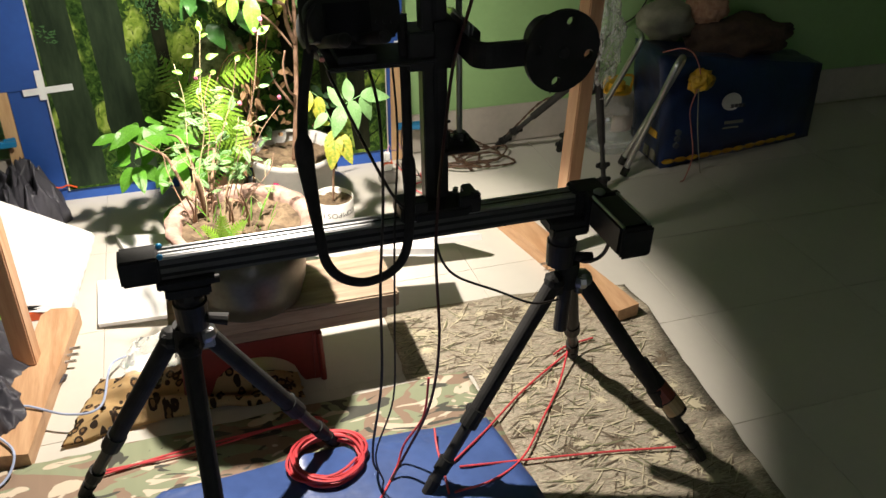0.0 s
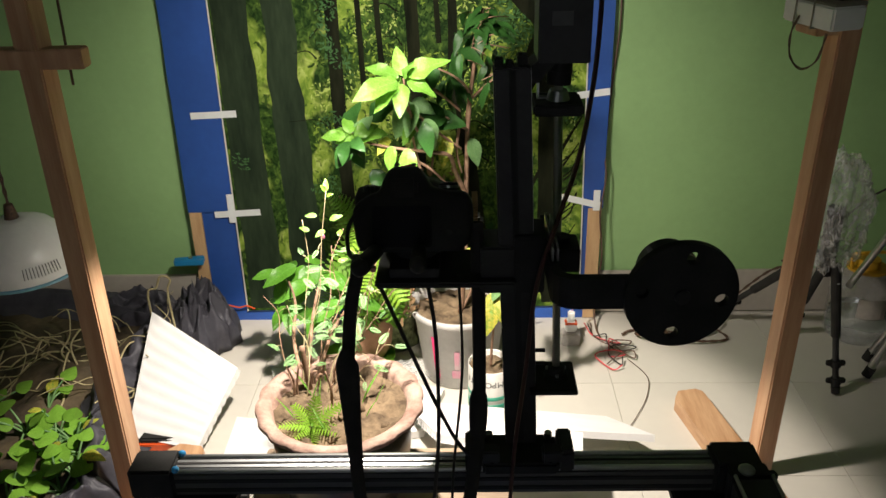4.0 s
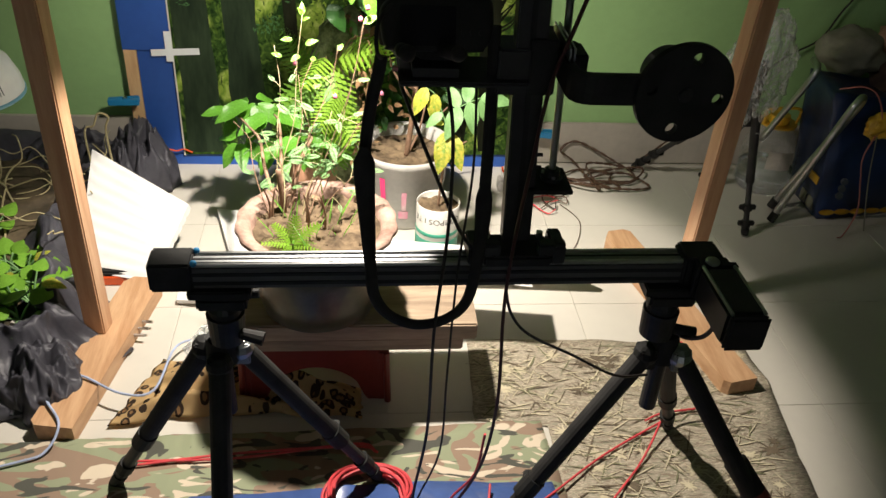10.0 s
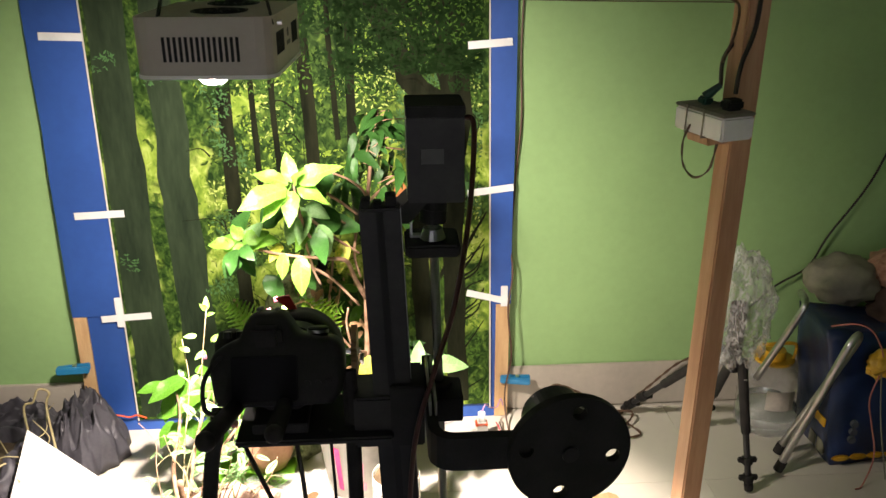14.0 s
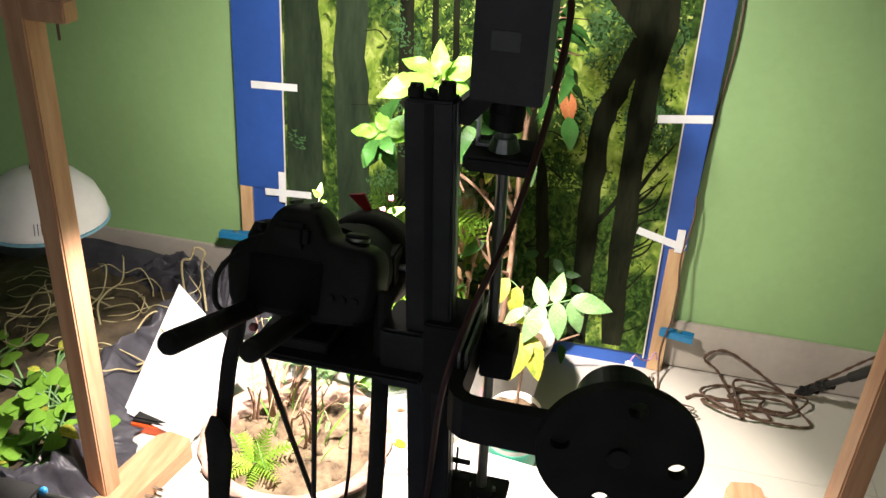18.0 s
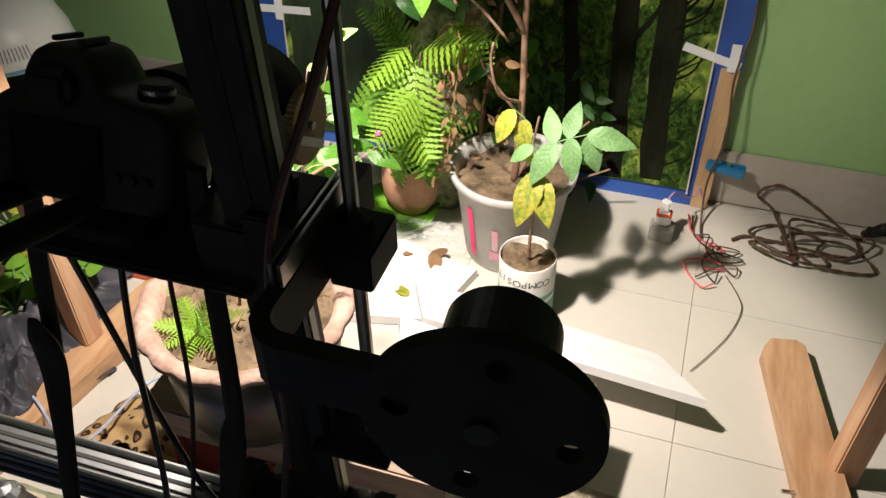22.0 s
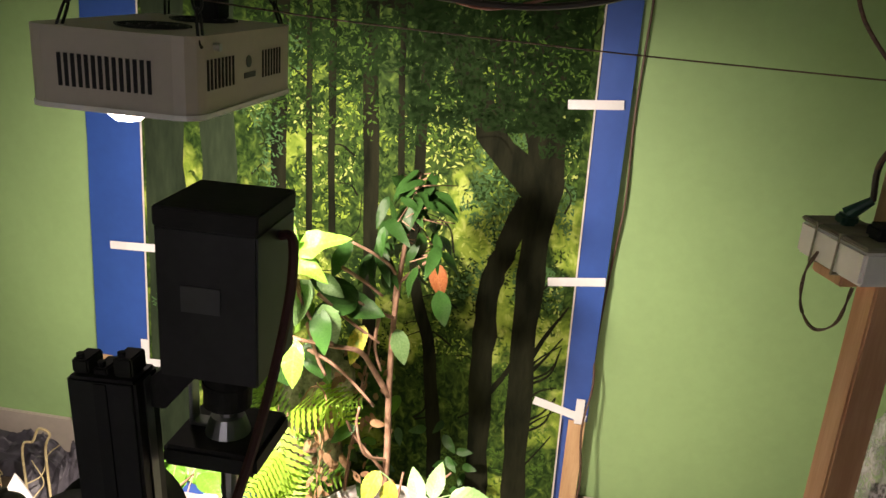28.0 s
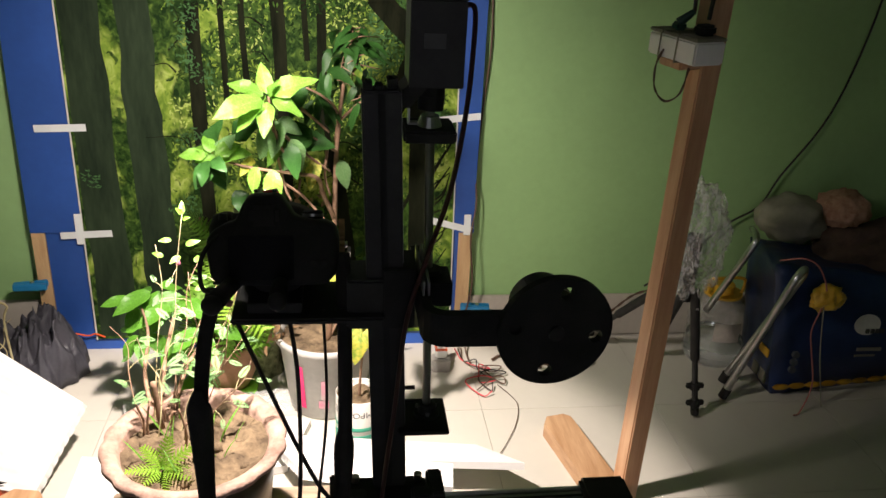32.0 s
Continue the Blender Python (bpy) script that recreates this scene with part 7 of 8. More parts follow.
def printed_reeds(count, material, seed, lift):
    """Thin reeds and twigs of the print, as many flat strokes."""
    r = random.Random(seed)
    vs, fs = [], []
    while len(fs) < count:
        x, y = r.uniform(0.345, 0.87), r.uniform(0.50, 1.31)
        if x < 0.47 and y < 1.12 or x > 0.80 + 0.08 * (y - 0.7):
            continue
        a = r.choice((r.uniform(-0.3, 0.3), r.uniform(-0.3, 0.3), r.uniform(0.4, 1.2), r.uniform(-1.2, -0.4)))
        L, w = r.uniform(0.02, 0.075), r.uniform(0.0007, 0.0019)
        d, n = Vector((math.cos(a), math.sin(a), 0)) * L / 2, Vector((-math.sin(a), math.cos(a), 0)) * w
        c = Vector((x, y, lift))
        k = len(vs)
        vs += [c - d, c + n, c + d, c - n]
        fs.append((k, k + 1, k + 2, k + 3))
    me = bpy.data.meshes.new("printed_reeds")
    me.from_pydata(vs, [], fs)
    link("printed_reeds", me, material, rm, "printed reeds and twigs")["kind"] = "stuff"


printed_reeds(420, LEAFPRINT, 3, 0.0058)
printed_reeds(300, LEAFPRINT2, 4, 0.0056)
printed_reeds(200, mat("printed_olive_reed", (0.16, 0.16, 0.085), 0.85, 0, 0.15, 30, 200, 0.1), 5, 0.0057)

# ---- wires on the floor ----
cable("blue_white_wire", [(-0.60, 0.98, 0.012), (-0.412, 1.037, 0.014), (-0.369, 1.058, 0.016), (-0.355, 1.097, 0.038), (-0.392, 1.155, 0.040), (-0.39, 1.197, 0.040), (-0.35, 1.207, 0.040), (-0.275, 1.166, 0.036), (-0.22, 1.168, 0.040), (-0.206, 1.29, 0.03), (-0.164, 1.344, 0.006), (-0.13, 1.37, 0.005)], 0.0022, BLUEWIRE, "blue and white wire looping over the wooden foot")
for s in (0, 1):
    cable("red_wire", [(-0.236 + 0.012 * s, 1.035 - 0.008 * s, 0.014), (-0.068, 1.036 + 0.01 * s, 0.014), (0.118, 1.060 - 0.006 * s, 0.014), (0.155, 1.035, 0.020)], 0.0022, REDWIRE, "red wire laid across the camouflage cloth")
coil = []
for k in range(9):
    for j in range(12):
        a = 2 * math.pi * j / 12
        r = 0.058 + 0.006 * math.sin(k * 2.1) + 0.003 * math.sin(3 * a + k)
        coil.append((0.137 + 0.004 * math.cos(k) + r * math.cos(a), 0.948 + 0.9 * r * math.sin(a), 0.018 + 0.0018 * k + 0.002 * math.sin(2 * a + k)))
cable("red_wire_coil", coil, 0.0026, REDWIRE, "coil of red wire lying on the blue tarpaulin")
for pts, lab in (([(0.298, 0.90, 0.20), (0.290, 0.90, 0.12), (0.262, 0.915, 0.05), (0.245, 0.90, 0.018), (0.215, 0.86, 0.016), (0.19, 0.83, 0.016)], "red wire curling on the blue tarpaulin"),
                 ([(0.668, 1.135, 0.16), (0.655, 1.10, 0.05), (0.60, 1.02, 0.012), (0.53, 0.94, 0.012), (0.458, 0.862, 0.014), (0.388, 0.826, 0.018), (0.32, 0.82, 0.018)], "red wire running from the tripod leg"),
                 ([(0.679, 1.112, 0.010), (0.533, 1.026, 0.010), (0.421, 0.94, 0.016), (0.327, 0.875, 0.018)], "thin red wire crossing the floor cloth"),
                 ([(0.724, 1.126, 0.010), (0.66, 1.115, 0.012), (0.624, 1.10, 0.010)], "short red wire end by the tripod foot"),
                 ([(0.345, 0.869, 0.018), (0.479, 0.853, 0.012), (0.616, 0.831, 0.010), (0.723, 0.807, 0.012)], "thin red wire between the tripod feet"),
                 ([(0.328, 0.955, 0.03), (0.322, 0.92, 0.018), (0.317, 0.87, 0.018), (0.31, 0.82, 0.018)], "frayed red wire end by the tripod foot")):
    cable("red_wire", pts, 0.0020, REDWIRE, lab)

# ---- cable tangle, plug and wires by the wall ----
rng = random.Random(17)
pts = [(0.63, 1.945, 0.006), (0.67, 1.965, 0.006)]
for k in range(25):
    a = k * 0.97
    r = 0.058 + 0.034 * math.sin(k * 1.3) + rng.uniform(-0.012, 0.012)
    pts.append((0.765 + 0.012 * math.sin(k * 0.4) + r * 1.25 * math.cos(a), 1.955 + r * 0.75 * math.sin(a), 0.006 + 0.020 * abs(math.sin(k * 0.7)) * (k % 3) / 2))
pts += [(0.70, 2.04, 0.02), (0.665, 2.05, 0.045), (0.70, 2.055, 0.07), (0.76, 2.045, 0.05), (0.85, 2.01, 0.010), (0.87, 2.03, 0.02), (0.93, 2.045, 0.06), (1.0, 2.05, 0.12), (1.05, 2.05, 0.14)]
tagged(part("cable_tangle", solid(twisted(pts, 0.0019, 0.0017)), BROWNWIRE), "tangled heap of brown twisted cable on the floor by the wall", "cable")
for k, (m, l) in enumerate(((REDWIRE, "red wire scribble on the floor near the backdrop"), (BLACKWIRE, "black wire loops on the floor near the backdrop"), (BROWNWIRE, "brown wire loops on the floor near the backdrop"))):
    q = [(0.545 + 0.008 * k, 2.0, 0.006), (0.560, 1.943, 0.005)]
    for j in range(9):
        a = j * 1.5 + k * 2
        q.append((0.592 + 0.014 * k + (0.026 + 0.022 * math.sin(j * 2.3 + k)) * math.cos(a), 1.905 - 0.011 * j + (0.022 + 0.018 * math.cos(j * 1.7 + k)) * math.sin(a), 0.005 + 0.012 * abs(math.sin(j * 0.9 + k))))
    cable("loose_wire", q, 0.0015, m, l, 6)
cable("loose_wire", [(0.625, 1.84, 0.005), (0.650, 1.79, 0.005), (0.657, 1.753, 0.004), (0.640, 1.69, 0.004), (0.61, 1.63, 0.004), (0.587, 1.591, 0.004)], 0.0009, BROWNWIRE, "thin stray wire lying on the floor tiles", 6)
pg = thing("charger_plug", (0.50, 1.945, 0.0), "small white and orange adapter plug beside the grey pot", "plug")
part("socket_base", solid(box(0.478, 0.522, 1.902, 1.935, 0.0, 0.034, 0.003)), mat("grey_socket", (0.36, 0.34, 0.31), 0.5), pg, "grey socket block")
part("adapter", solid(box(0.486, 0.514, 1.908, 1.932, 0.0345, 0.062, 0.004)), WHITE, pg)
part("orange_band", solid(box(0.4855, 0.5145, 1.9075, 1.9325, 0.0545, 0.060, 0.002)), ORANGE, pg, "orange band")
part("plug", solid(box(0.492, 0.508, 1.913, 1.927, 0.062, 0.088, 0.003)), WHITE, pg, "white plug")
cable("pink_wire", [(0.50, 1.920, 0.086), (0.510, 1.93, 0.10), (0.525, 1.965, 0.070), (0.545, 1.99, 0.055), (0.555, 2.0, 0.07), (0.562, 2.004, 0.05)], 0.0017, mat("lilac_wire", (0.42, 0.22, 0.38), 0.5), "lilac wire tied in a knot near the backdrop")
cable("orange_string", [(-0.40, 2.018, 0.04), (-0.37, 2.022, 0.055), (-0.33, 2.025, 0.045), (-0.31, 2.024, 0.05), (-0.29, 2.026, 0.04)], 0.0020, ORANGE, "orange string tied at the backdrop's lower corner")
film_ = thing("plastic_film", (0.10, 1.79, 0.02), "crumpled clear plastic film on the floor between the pots", "plastic film")


def film_fn(u, v):
    x, y = -0.03 + 0.20 * u, 1.715 + 0.085 * v + 0.02 * u
    e = min(1, 5 * u, 5 * (1 - u), 5 * v, 5 * (1 - v))
    return (x, y, 0.022 + 0.030 * e * abs(nz(u * 6, v * 6, 3)) + 0.018 * e * abs(nz(u * 15, v * 15, 8)))


part("film", solid(sheet(film_fn, 34, 34, 0.0008)), FILM, film_, "", True).visible_shadow = False
for c, sz, tn in (((-0.019, 1.728, 0.024), 0.04, 20), ((0.115, 1.720, 0.024), 0.055, 200), ((0.135, 1.735, 0.026), 0.05, 140), ((0.107, 1.600, 0.024), 0.045, 60), ((0.06, 1.70, 0.024), 0.022, 300)):
    lf = link("fallen_leaf", OVATE[("dry_fronds" if tn > 100 else "yellowing_leaf")], None, None, "", Matrix.Translation(c) @ Matrix.Rotation(radians(tn), 4, "Z") @ Matrix.Diagonal((sz, sz, sz, 1)))
    tagged(lf, "withered fallen leaf lying on the white foam", "leaf", "fallen leaves")
wr = thing("clear_plastic_bag", (-0.125, 1.275, 0.0), "crumpled clear plastic bag beside the red stool", "plastic bag")


def blob(c, r, amp, f, seed, flat=0.0, crease=0.0):
    def g(bm):
        bmesh.ops.create_icosphere(bm, subdivisions=5 if crease else 4, radius=1.0)
        for v in bm.verts:
            p = v.co.normalized()
            k = 1 + amp * (nz(p.x * f, p.y * f, p.z * f + seed) + 0.5 * abs(nz(p.x * f * 2.7, p.y * f * 2.7, p.z * f * 2.7 + seed)) - crease * abs(nz(p.x * f * 1.4 + 3, p.y * f * 1.4, p.z * f * 1.4 + seed * 2)) + 0.12 * crease * abs(nz(p.x * f * 4, p.y * f * 4, p.z * f * 4 + seed)))
            v.co = Vector((c[0] + p.x * r[0] * k, c[1] + p.y * r[1] * k, max(flat, c[2] + p.z * r[2] * k)))
    return g


part("bag", solid(blob((-0.125, 1.270, 0.03), (0.055, 0.05, 0.05), 0.35, 3.0, 2, 0.003)), CLEAR, wr, "", True).visible_shadow = False
ob = thing("tool_box", (-0.372, 1.53, 0.0), "small black and orange plastic tool case behind the wooden foot", "tool case")
part("case", solid(box(-0.415, -0.330, 1.522, 1.560, 0.0, 0.030, 0.004)), BLACKP, ob)
part("corner_strip", solid(box(-0.416, -0.329, 1.5165, 1.5215, 0.001, 0.022, 0.002)), ORANGE, ob, "orange edge strip")

# ---- the plant bed lined with black plastic ----
bed = thing("plant_bed", (-0.75, 1.6, 0.0), "shallow plant bed of mud lined with crumpled black plastic", "plant bed")


def mud_fn(u, v):
    x, y = -1.35 + 0.85 * u, 1.27 + 0.72 * v
    return (x, y, 0.052 + 0.016 * nz(x * 9, y * 9, 1) + 0.008 * nz(x * 30, y * 30, 4))


part("mud", solid(sheet(mud_fn, 70, 56)), mat("dark_mud", (0.030, 0.022, 0.014), 0.7, 0, 0.4, 14, 90, 0.8, (0.11, 0.08, 0.045)), bed, "dark damp mud", True)
RIM = [(-1.40, 1.245), (-1.1, 1.235), (-0.8, 1.25), (-0.56, 1.265), (-0.45, 1.290), (-0.428, 1.345), (-0.470, 1.44), (-0.505, 1.55), (-0.515, 1.70), (-0.500, 1.86), (-0.53, 1.985), (-0.8, 2.01), (-1.40, 2.02)]
path = [p.xy for p in smooth_path([(x, y, 0) for x, y in RIM], 14)]


def liner_fn(u, v):
    i = u * (len(path) - 1)
    a = path[int(i)].lerp(path[min(int(i) + 1, len(path) - 1)], i - int(i))
    d = (path[min(int(i) + 3, len(path) - 1)] - path[max(int(i) - 3, 0)]).normalized()
    n = Vector((d.y, -d.x))
    prof = ((-0.05, 0.045), (-0.02, 0.07), (-0.004, 0.098), (0.010, 0.104), (0.022, 0.080), (0.034, 0.048), (0.050, 0.026), (0.070, 0.012))
    k = v * (len(prof) - 1)
    j = min(int(k), len(prof) - 2)
    o = prof[j][0] + (prof[j + 1][0] - prof[j][0]) * (k - j)
    z = prof[j][1] + (prof[j + 1][1] - prof[j][1]) * (k - j)
    w = min(1.0, 0.3 + v * 1.4)
    front = 1.0 if a.y < 1.33 else 0.45
    o = o * (1 + 0.9 * front * (v > 0.5) * (v - 0.5) * 2) + w * (0.024 * nz(u * 34, v * 3, 1) + 0.007 * abs(nz(u * 80, v * 5, 6)))
    z = z * (1 + 0.35 * nz(u * 30, 2.0, 3)) + w * (0.018 * nz(u * 44, v * 4, 9) - 0.010 * abs(nz(u * 90, v * 7, 2)))
    p = a + n * o
    return (p.x, p.y, max(0.0015 + 0.002 * v, z))


part("plastic_liner", solid(sheet(liner_fn, 330, 26, 0.0012)), BIN, bed, "crumpled shiny black plastic sheet", True)


def crumple(cx, cy, rx, ry, h, seed, turn=0.0):
    """A loose heap of plastic sheet with sharp folds."""
    def fold(x, y, k):
        return 1 - 2.2 * abs(nz(x * k + seed, y * k, seed * 0.7))

    def fn(u, v):
        a, b = 2 * u - 1, 2 * v - 1
        x, y = a * math.sqrt(1 - b * b / 2), b * math.sqrt(1 - a * a / 2)
        r2 = min(1.0, x * x + y * y)
        dome = (1 - r2) ** 0.55
        f = 0.55 + 0.30 * fold(x, y, 1.9) + 0.16 * fold(y, x + 3, 4.2) + 0.05 * fold(x + 7, y, 9.0)
        X = x * rx * (1 + 0.25 * nz(x * 2.4, y * 2.4, seed) + 0.10 * nz(x * 6, y * 6, seed + 5))
        Y = y * ry * (1 + 0.25 * nz(x * 2.4, y * 2.4, seed + 9) + 0.10 * nz(x * 6, y * 6, seed + 14))
        c, s = math.cos(turn), math.sin(turn)
        return (cx + c * X - s * Y, cy + s * X + c * Y, 0.004 + h * dome * max(0.05, f) + 0.006 * nz(x * 7, y * 7, seed) * (1 - r2))
    return sheet(fn, 72, 72, 0.0008)


for cx, cy, rx, ry, h, sd, tn in ((-0.395, 1.935, 0.085, 0.085, 0.17, 4, 0.3), (-0.545, 1.975, 0.16, 0.050, 0.13, 9, 0.0), (-0.420, 1.215, 0.075, 0.095, 0.095, 12, 0.4), (-0.560, 1.190, 0.14, 0.080, 0.060, 17, 0.1)):
    part("crumpled_fold", solid(crumple(cx, cy, rx, ry, h, sd, tn)), BIN, bed, "bunched-up black plastic", True)
part("bent_wire", solid(tube([(-0.485, 1.865, 0.05), (-0.49, 1.87, 0.17), (-0.47, 1.875, 0.185), (-0.455, 1.875, 0.215), (-0.435, 1.878, 0.205), (-0.445, 1.876, 0.17), (-0.44, 1.87, 0.06)], 0.0026, 7)), VINE, bed, "bent pale wire", False)
hy = plant("water_hyacinth", (-0.58, 1.45, 0.05), "low green plants with round glossy leaves growing in the bed")
rng = random.Random(3)
for k in range(15):
    cx, cy = rng.uniform(-0.80, -0.455), rng.uniform(1.315, 1.60)
    if k < 6:
        cx, cy = rng.uniform(-0.56, -0.45), rng.uniform(1.33, 1.58)
    for j in range(rng.randint(4, 6)):
        az, el = rng.uniform(0, 360), rng.uniform(15, 70)
        d = Vector((math.cos(radians(az)) * math.cos(radians(el)), math.sin(radians(az)) * math.cos(radians(el)), math.sin(radians(el))))
        b = Vector((cx, cy, 0.05))
        L = rng.uniform(0.03, 0.075)
        e = b + d * L
        stems(hy, [[b, b.lerp(e, 0.5) + Vector((0, 0, 0.006)), e]], 0.0026, 0.7, LEAFP, "petiole")
        d2 = Vector((d.x, d.y, rng.uniform(-0.15, 0.35))).normalized()
        put_leaf(hy, BROADG if rng.random() < 0.8 else OVATE["yellowing_leaf"], e, d2, rng.uniform(0.026, 0.050), (0, -0.35, 1))
dv = plant("dry_vines", (-0.58, 1.75, 0.05), "tangle of dry straw-coloured vines at the back of the bed")
for k in range(34):
    p = Vector((rng.uniform(-0.85, -0.45), rng.uniform(1.58, 1.93), 0.055))
    q = [p]
    h = rng.uniform(0, 6.28)
    for j in range(5):
        h += rng.uniform(-0.9, 0.9)
        q.append(q[-1] + Vector((0.040 * math.cos(h), 0.035 * math.sin(h), rng.uniform(-0.015, 0.035))))
        q[-1].z = max(0.055, q[-1].z)
        q[-1].x = min(-0.44, q[-1].x)
    part("vine", solid(tube(q, rng.uniform(0.0014, 0.0028), 6, 4, 0.6)), VINE, dv, "", True)

# ---- things by the wall beside the bag ----
t3 = thing("folded_tripod", (1.0, 1.76, 0.0), "small black tripod with its head wrapped in crumpled clear plastic", "tripod")
part("wrapped_head", solid(blob((0.998, 1.755, 0.405), (0.064, 0.055, 0.125), 0.34, 3.0, 7, 0, 0.4)), WRAP, t3, "crumpled clear plastic wrapping", True)
part("neck", solid(rod((1.0, 1.757, 0.27), (1.0, 1.757, 0.42), 0.017, None, 14)), BLACKP, t3)
for a, b, g in (((1.014, 1.742, 0.300), (1.050, 1.702, 0.006), 0), ((0.985, 1.775, 0.310), (0.868, 2.030, 0.010), 1), ((1.01, 1.77, 0.300), (1.035, 1.96, 0.006), 2)):
    A, B = Vector(a), Vector(b)
    lg = part("leg", solid(rod(A, A.lerp(B, 0.55), 0.0105, 0.010, 12)), RUBBER, t3)
    part("lower_tube", solid(rod(A.lerp(B, 0.5), A.lerp(B, 0.96), 0.0068, None, 10)), BLACK, lg)
    for f in (0.76, 0.90):
        c = A.lerp(B, f)
        part("clamp", solid(rod(A.lerp(B, f - 0.02), A.lerp(B, f + 0.03), 0.011, None, 10), box(-0.020, 0.020, -0.005, 0.005, -0.006, 0.006, 0.002, Matrix.Translation(c))), BLACKP, lg)
    part("rubber_foot", solid(rod(A.lerp(B, 0.95), B, 0.010, 0.009, 10)), RUBBER, lg)
part("white_tag", solid(box(1.0165, 1.0225, 1.7265, 1.7280, 0.238, 0.262, 0)), WHITE, t3, "small white tag")

JC = (1.190, 1.948)
jg = thing("water_jug", (*JC, 0), "clear ribbed plastic water jug with a yellow cap and handle", "jug")
prof = [(0.010, 0.002), (0.062, 0.004), (0.070, 0.012)] + [(0.071 + 0.0022 * math.sin(k * math.pi / 2), 0.018 + 0.0055 * k) for k in range(19)] + [(0.070, 0.126), (0.062, 0.146), (0.044, 0.166), (0.026, 0.178), (0.024, 0.190)]
part("bottle", solid(lathe(prof, (*JC, 0), 48)), BOTTLE, jg, "", True).visible_shadow = False
part("water", solid(lathe([(0.010, 0.006), (0.064, 0.008), (0.0675, 0.02), (0.0675, 0.066), (0.0, 0.066)], (*JC, 0), 40)), glass("water", (0.80, 0.86, 0.84), 0.02, 0.95), jg, "", True).visible_shadow = False
part("cap", solid(rod((*JC, 0.186), (*JC, 0.208), 0.027, 0.025, 24)), YELLOW, jg, "yellow screw cap")
part("handle", solid(tube([(JC[0] - 0.042, JC[1] - 0.010, 0.186), (JC[0] - 0.045, JC[1] - 0.012, 0.222), (JC[0] - 0.02, JC[1] - 0.02, 0.232), (JC[0] + 0.03, JC[1] - 0.02, 0.232), (JC[0] + 0.045, JC[1] - 0.012, 0.215), (JC[0] + 0.042, JC[1] - 0.01, 0.186)], 0.004, 8), rod((*JC, 0.182), (*JC, 0.188), 0.046, None, 24)), YELLOW, jg, "yellow carrying handle")
part("paper_label", solid(side_mark(JC, 0.0735, 0.0735, -120, -70, 0.085, 0.135)), mat("faded_label", (0.42, 0.38, 0.33), 0.6), jg, "faded paper label")

fb = thing("feed_bag", (1.54, 1.89, 0), "dark blue feed bag with yellow band and pale oval mark", "bag")


def bag_shape(bm):
    bmesh.ops.create_cube(bm, size=2)
    bmesh.ops.subdivide_edges(bm, edges=bm.edges[:], cuts=13, use_grid_fill=True)
    for v in bm.verts:
        x, y, z = v.co
        u, w, h = (x + 1) / 2, (y + 1) / 2, (z + 1) / 2
        top = 0.335 - 0.11 * u
        bulge = 0.018 * math.sin(math.pi * u) * math.sin(math.pi * h)
        X = 1.268 - 0.045 * h * (1 - u) + 0.57 * u
        Y = 1.778 + 0.075 * u + 0.16 * w - bulge * (1 - w) * 2 + 0.02 * h * (1 - w)
        Z = top * h
        k = 0.006 * nz(X * 14, Y * 14, Z * 14) + 0.003 * nz(X * 40, Y * 40, Z * 40)
        v.co = (X + k, Y + k, max(0.001, Z + (k if h > 0.05 else 0)))


part("sack", solid(bag_shape), BAG, fb, "", True)


def front_mark(cx, cz, rx, rz, n=20, seg=28):
    def f(bm):
        vs = []
        for k in range(seg):
            a = 2 * math.pi * k / seg
            x, z = cx + rx * math.cos(a), cz + rz * math.sin(a)
            u, h = (x - 1.268) / 0.57, z / 0.28
            vs.append(bm.verts.new((x, 1.778 + 0.075 * u - 0.036 * math.sin(math.pi * u) * math.sin(math.pi * h) + 0.02 * h - 0.011, z)))
        bm.faces.new(vs)
        bmesh.ops.solidify(bm, geom=bm.faces[:], thickness=0.002)
    return f


part("oval_mark", solid(front_mark(1.465, 0.185, 0.034, 0.024)), CANW, fb, "pale oval maker's mark")
part("mark_bar", solid(lambda bm: [box(1.443 + 0.012 * k, 1.451 + 0.012 * k, 1.748, 1.752, 0.180, 0.190, 0)(bm) for k in range(4)]), BARS, fb, "dark print bar")
part("yellow_band", solid(lambda bm: [front_mark(1.285 + 0.042 * k, 0.026, 0.022, 0.007, 20, 8)(bm) for k in range(12)]), YELLOW, fb, "yellow printed band")
part("print_bar", solid(box(1.44, 1.50, 1.757, 1.760, 0.128, 0.136, 0), box(1.44, 1.49, 1.759, 1.762, 0.112, 0.116, 0)), SACK, fb, "line of faded print")
for z in (0.075, 0.095, 0.115):
    part("round_icon", solid(rod((1.300, 1.772, z), (1.300, 1.764, z), 0.0085, None, 16)), mat("faint_icon", (0.06, 0.07, 0.08), 0.5), fb, "faint round icon")
part("side_patch", solid(box(1.2515, 1.2545, 1.80, 1.84, 0.088, 0.108, 0)), YELLOW, fb, "yellow patch")
part("side_patch", solid(box(1.2595, 1.2625, 1.80, 1.83, 0.015, 0.045, 0), box(1.2595, 1.2625, 1.84, 1.865, 0.015, 0.045, 0)), SACK, fb, "pale printed panel")

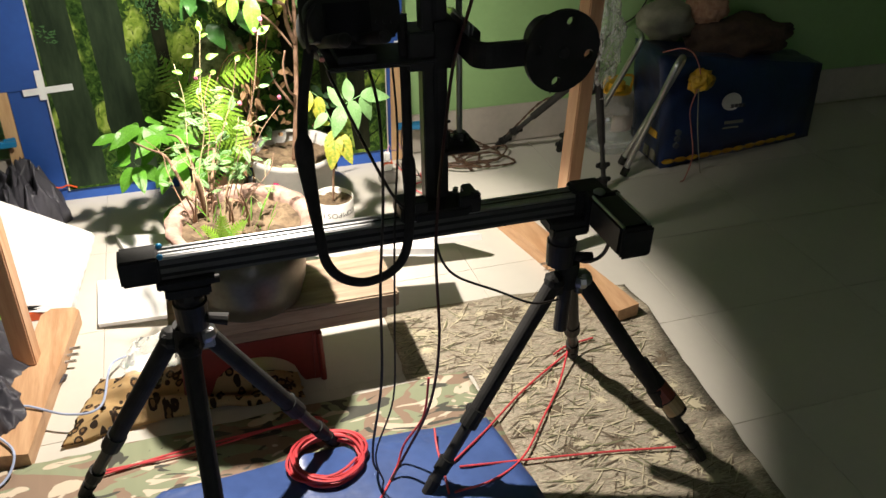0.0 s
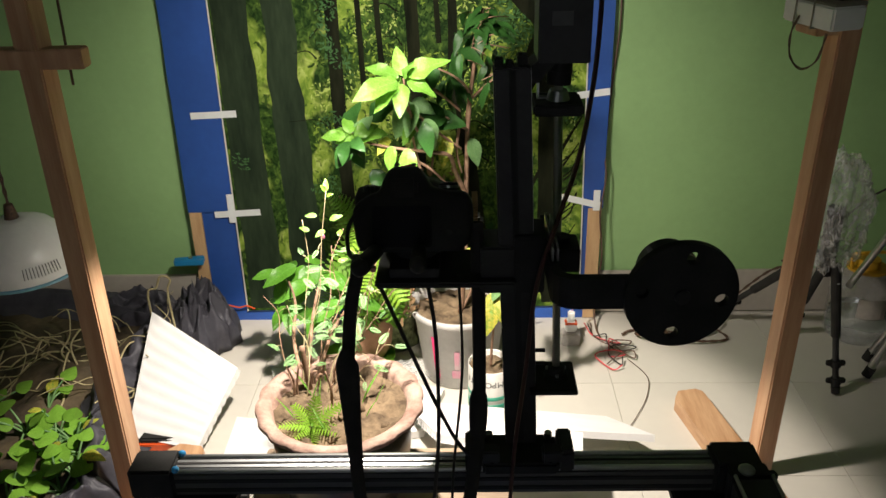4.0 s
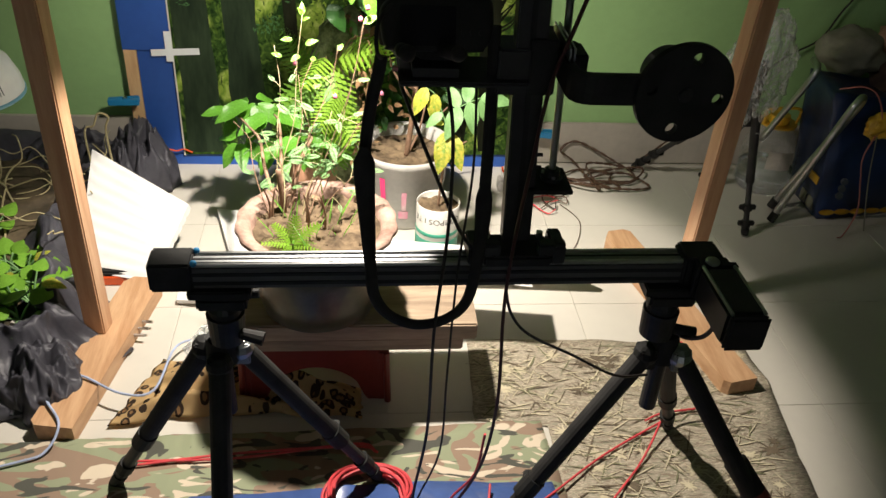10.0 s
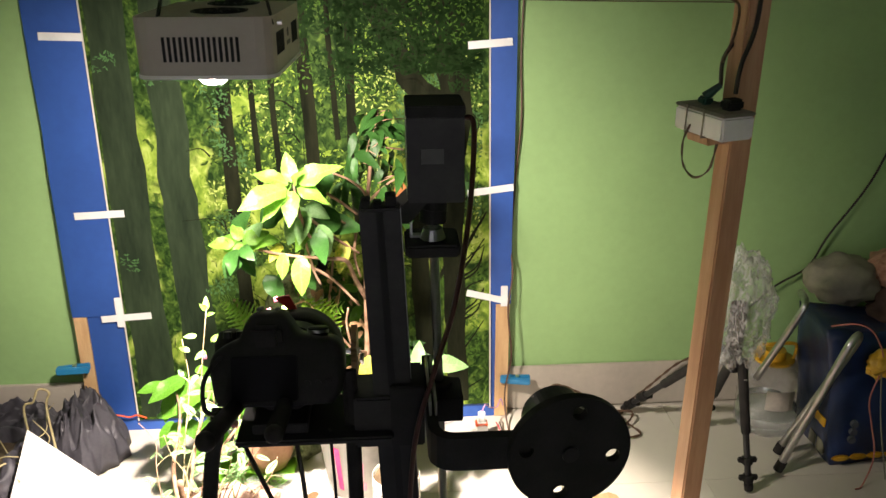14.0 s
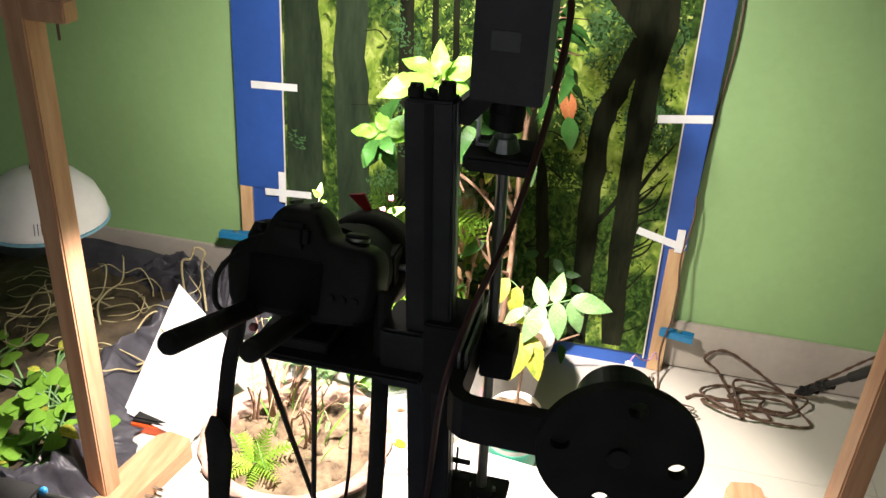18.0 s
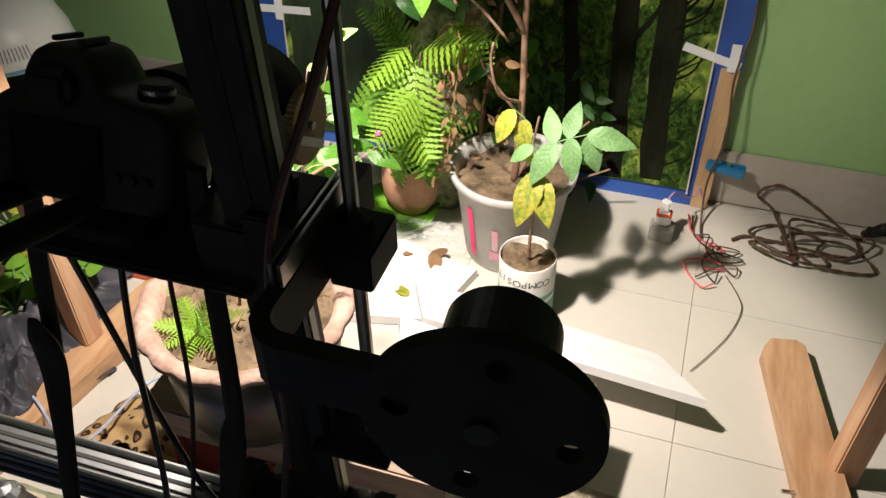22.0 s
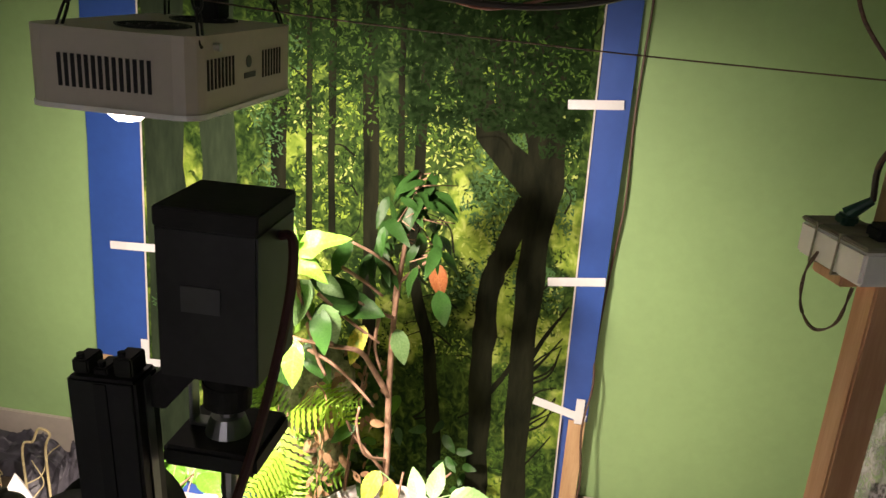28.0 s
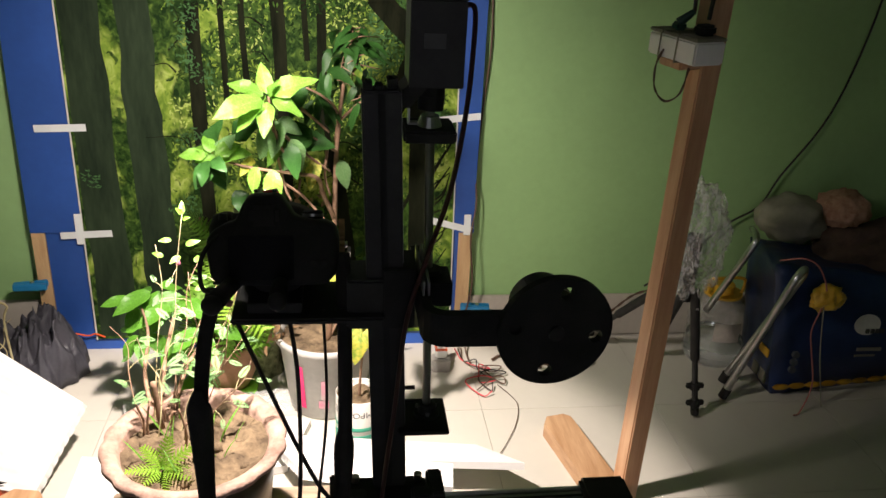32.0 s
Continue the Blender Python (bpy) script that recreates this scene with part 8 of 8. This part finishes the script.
ch = thing("folding_chair", (1.17, 1.80, 0), "folded chrome tube chair frame leaning against the blue bag", "chair")
part("tube_frame", solid(tube([(1.142, 1.765, 0.008), (1.19, 1.752, 0.17), (1.228, 1.742, 0.300), (1.240, 1.742, 0.330), (1.256, 1.750, 0.342), (1.266, 1.762, 0.328), (1.262, 1.77, 0.30), (1.225, 1.80, 0.17), (1.170, 1.83, 0.008)], 0.0085, 12, 6)), STEEL, ch, "worn chrome tube", True)
part("tube_frame", solid(tube([(1.13, 1.90, 0.16), (1.19, 1.87, 0.33), (1.205, 1.88, 0.36), (1.22, 1.93, 0.36)], 0.008, 12, 6)), STEEL, ch, "worn chrome tube", True)
for p in ((1.142, 1.765, 0.006), (1.170, 1.83, 0.006)):
    part("rubber_foot", solid(rod(p, (p[0] + 0.008, p[1] - 0.002, 0.03), 0.0105, None, 12)), RUBBER, ch)
yb = tagged(part("yellow_bag", solid(blob((1.330, 1.752, 0.270), (0.036, 0.020, 0.030), 0.40, 2.6, 3)), mat("yellow_film", (0.55, 0.33, 0.03), 0.3, 0, 0.2, 20, 80, 0.5), None, "", True), "small crumpled yellow plastic bag hooked on the feed bag", "plastic bag")
cable("pink_wire", [(1.22, 1.79, 0.345), (1.255, 1.755, 0.365), (1.29, 1.745, 0.345), (1.318, 1.742, 0.28), (1.300, 1.735, 0.20), (1.312, 1.73, 0.14), (1.330, 1.725, 0.06), (1.30, 1.70, 0.006), (1.28, 1.69, 0.004)], 0.0018, mat("dusky_pink_wire", (0.36, 0.12, 0.10), 0.5), "dusky pink wire hanging over the feed bag")
cable("pink_wire", [(1.316, 1.742, 0.27), (1.332, 1.733, 0.15), (1.355, 1.728, 0.05), (1.36, 1.715, 0.006)], 0.0016, SACK, "pale wire hanging over the feed bag")
tagged(part("pale_sack", solid(blob((1.345, 1.985, 0.365), (0.085, 0.07, 0.058), 0.22, 2.0, 5)), SACK, None, "", True), "pale stuffed sack lying on top of the feed bag", "sack")
tagged(part("straw_roll", solid(blob((1.455, 1.965, 0.395), (0.060, 0.055, 0.048), 0.25, 3.0, 8)), STRAW, None, "", True), "reddish woven straw bundle on the feed bag", "bundle")
tagged(part("dark_blanket", solid(blob((1.560, 1.935, 0.315), (0.165, 0.075, 0.060), 0.35, 2.4, 11)), mat("brown_blanket", (0.045, 0.028, 0.02), 0.9, 0, 0.4, 14, 90, 0.8, (0.10, 0.06, 0.04)), None, "", True), "dark brown folded blanket heaped on the feed bag", "blanket")
cable("wall_cable", [(1.50, 2.064, 1.10), (1.481, 2.064, 0.825), (1.429, 2.064, 0.601), (1.336, 2.060, 0.445), (1.296, 2.060, 0.364), (1.211, 2.055, 0.312), (1.10, 2.05, 0.20), (1.03, 2.05, 0.15)], 0.0026, BLACKWIRE, "black cable drooping along the green wall")

# ---- the extension box tied to the wooden post ----
EM = Matrix.Translation((0.7735, 1.447, 0.864)) @ Matrix.Rotation(radians(18), 4, "Z")
ex = thing("extension_box", (0.7735, 1.447, 0.844), "white extension socket box tied with wire to the wooden post", "extension box")
part("box", solid(box(-0.026, 0.030, -0.054, 0.054, -0.017, 0.017, 0.003, EM)), WHITE, ex)
part("lid", solid(box(-0.027, 0.031, -0.055, 0.055, 0.0172, 0.022, 0.002, EM)), SACK, ex, "greyish lid")
for y in (-0.018, 0.020):
    part("tie_wire", solid(tube([EM @ Vector(p) for p in ((0.031, y, 0.0225), (-0.0275, y + 0.004, 0.0225), (-0.0285, y + 0.004, -0.0175), (0.031, y, -0.0185))], 0.0018, 6, 1)), SACK, ex, "pale tie wire")
plg = part("plug", solid(box(-0.008, 0.010, 0.012, 0.030, 0.0222, 0.034, 0.003, EM), rod(EM @ Vector((0.0, 0.022, 0.032)), EM @ Vector((0.018, 0.012, 0.050)), 0.008, 0.0045, 12)), mat("dark_green_plug", (0.012, 0.06, 0.045), 0.45), ex, "dark green plug")
part("plug", solid(box(-0.006, 0.022, -0.040, -0.016, 0.0222, 0.038, 0.004, EM)), BLACKP, ex, "black plug")
part("wire_loop", solid(twisted([EM @ Vector(p) for p in ((-0.029, 0.012, -0.004), (-0.034, 0.018, -0.03), (-0.036, 0.010, -0.062), (-0.034, -0.015, -0.076), (-0.030, -0.040, -0.058), (-0.026, -0.046, -0.020))], 0.0010, 0.0010)), BROWNWIRE, ex, "brown wire loop")
part("wood_block", solid(box(-0.020, 0.020, -0.020, 0.030, -0.030, -0.0175, 0.002, EM)), WOOD, ex, "small wooden block")
cable("plug_cord", [EM @ Vector((0.018, 0.012, 0.050)), (0.782, 1.452, 0.955), (0.812, 1.47, 1.00), (0.800, 1.48, 1.08), (0.79, 1.48, 1.20), (0.80, 1.5, 1.60), (0.82, 1.5, 2.70)], 0.0032, BLACKWIRE, "black plug cord running up the post")
cable("plug_cord", [EM @ Vector((0.010, -0.030, 0.045)), (0.795, 1.420, 0.95), (0.815, 1.43, 1.02), (0.81, 1.43, 1.2), (0.80, 1.43, 1.6), (0.81, 1.45, 2.70)], 0.0034, BLACKWIRE, "thick black cord beside the post")
cable("post_wire", [(0.76, 1.46, 1.35), (0.735, 1.46, 1.14), (0.737, 1.46, 1.091), (0.775, 1.455, 1.042), (0.790, 1.44, 1.027), (0.784, 1.43, 0.99), (0.775, 1.44, 0.95)], 0.0020, BROWNWIRE, "brown wire hanging beside the post")
cable("post_wire", [(-0.292, 1.345, 1.60), (-0.296, 1.348, 1.1), (-0.305, 1.350, 0.80)], 0.0020, BROWNWIRE, "brown wire hanging beside the post")

tagged(part("cross_bar", solid(box(-0.66, -0.272, 1.322, 1.351, 0.828, 0.856, 0.002)), WOOD), "short dark wooden bar fixed across the post", "wooden bar")

# ---- floor tiles ----
fl = bpy.data.objects["floor"]
TW, TH = 0.40, 0.305
bm = bmesh.new()
box(-TW / 2 + 0.0004, TW / 2 - 0.0004, -TH / 2 + 0.0004, TH / 2 - 0.0004, -0.006, 0.0, 0.0005)(bm)
tile_me = bpy.data.meshes.new("tile")
bm.to_mesh(tile_me)
bm.free()
tile_me.materials.append(TILE)
for i in range(-8, 7):
    for j in range(-11, 2):
        link("tile", tile_me, None, fl, "", Matrix.Translation((0.575 + TW * (i + 0.5), 1.445 + TH * (j + 0.5), 0)))
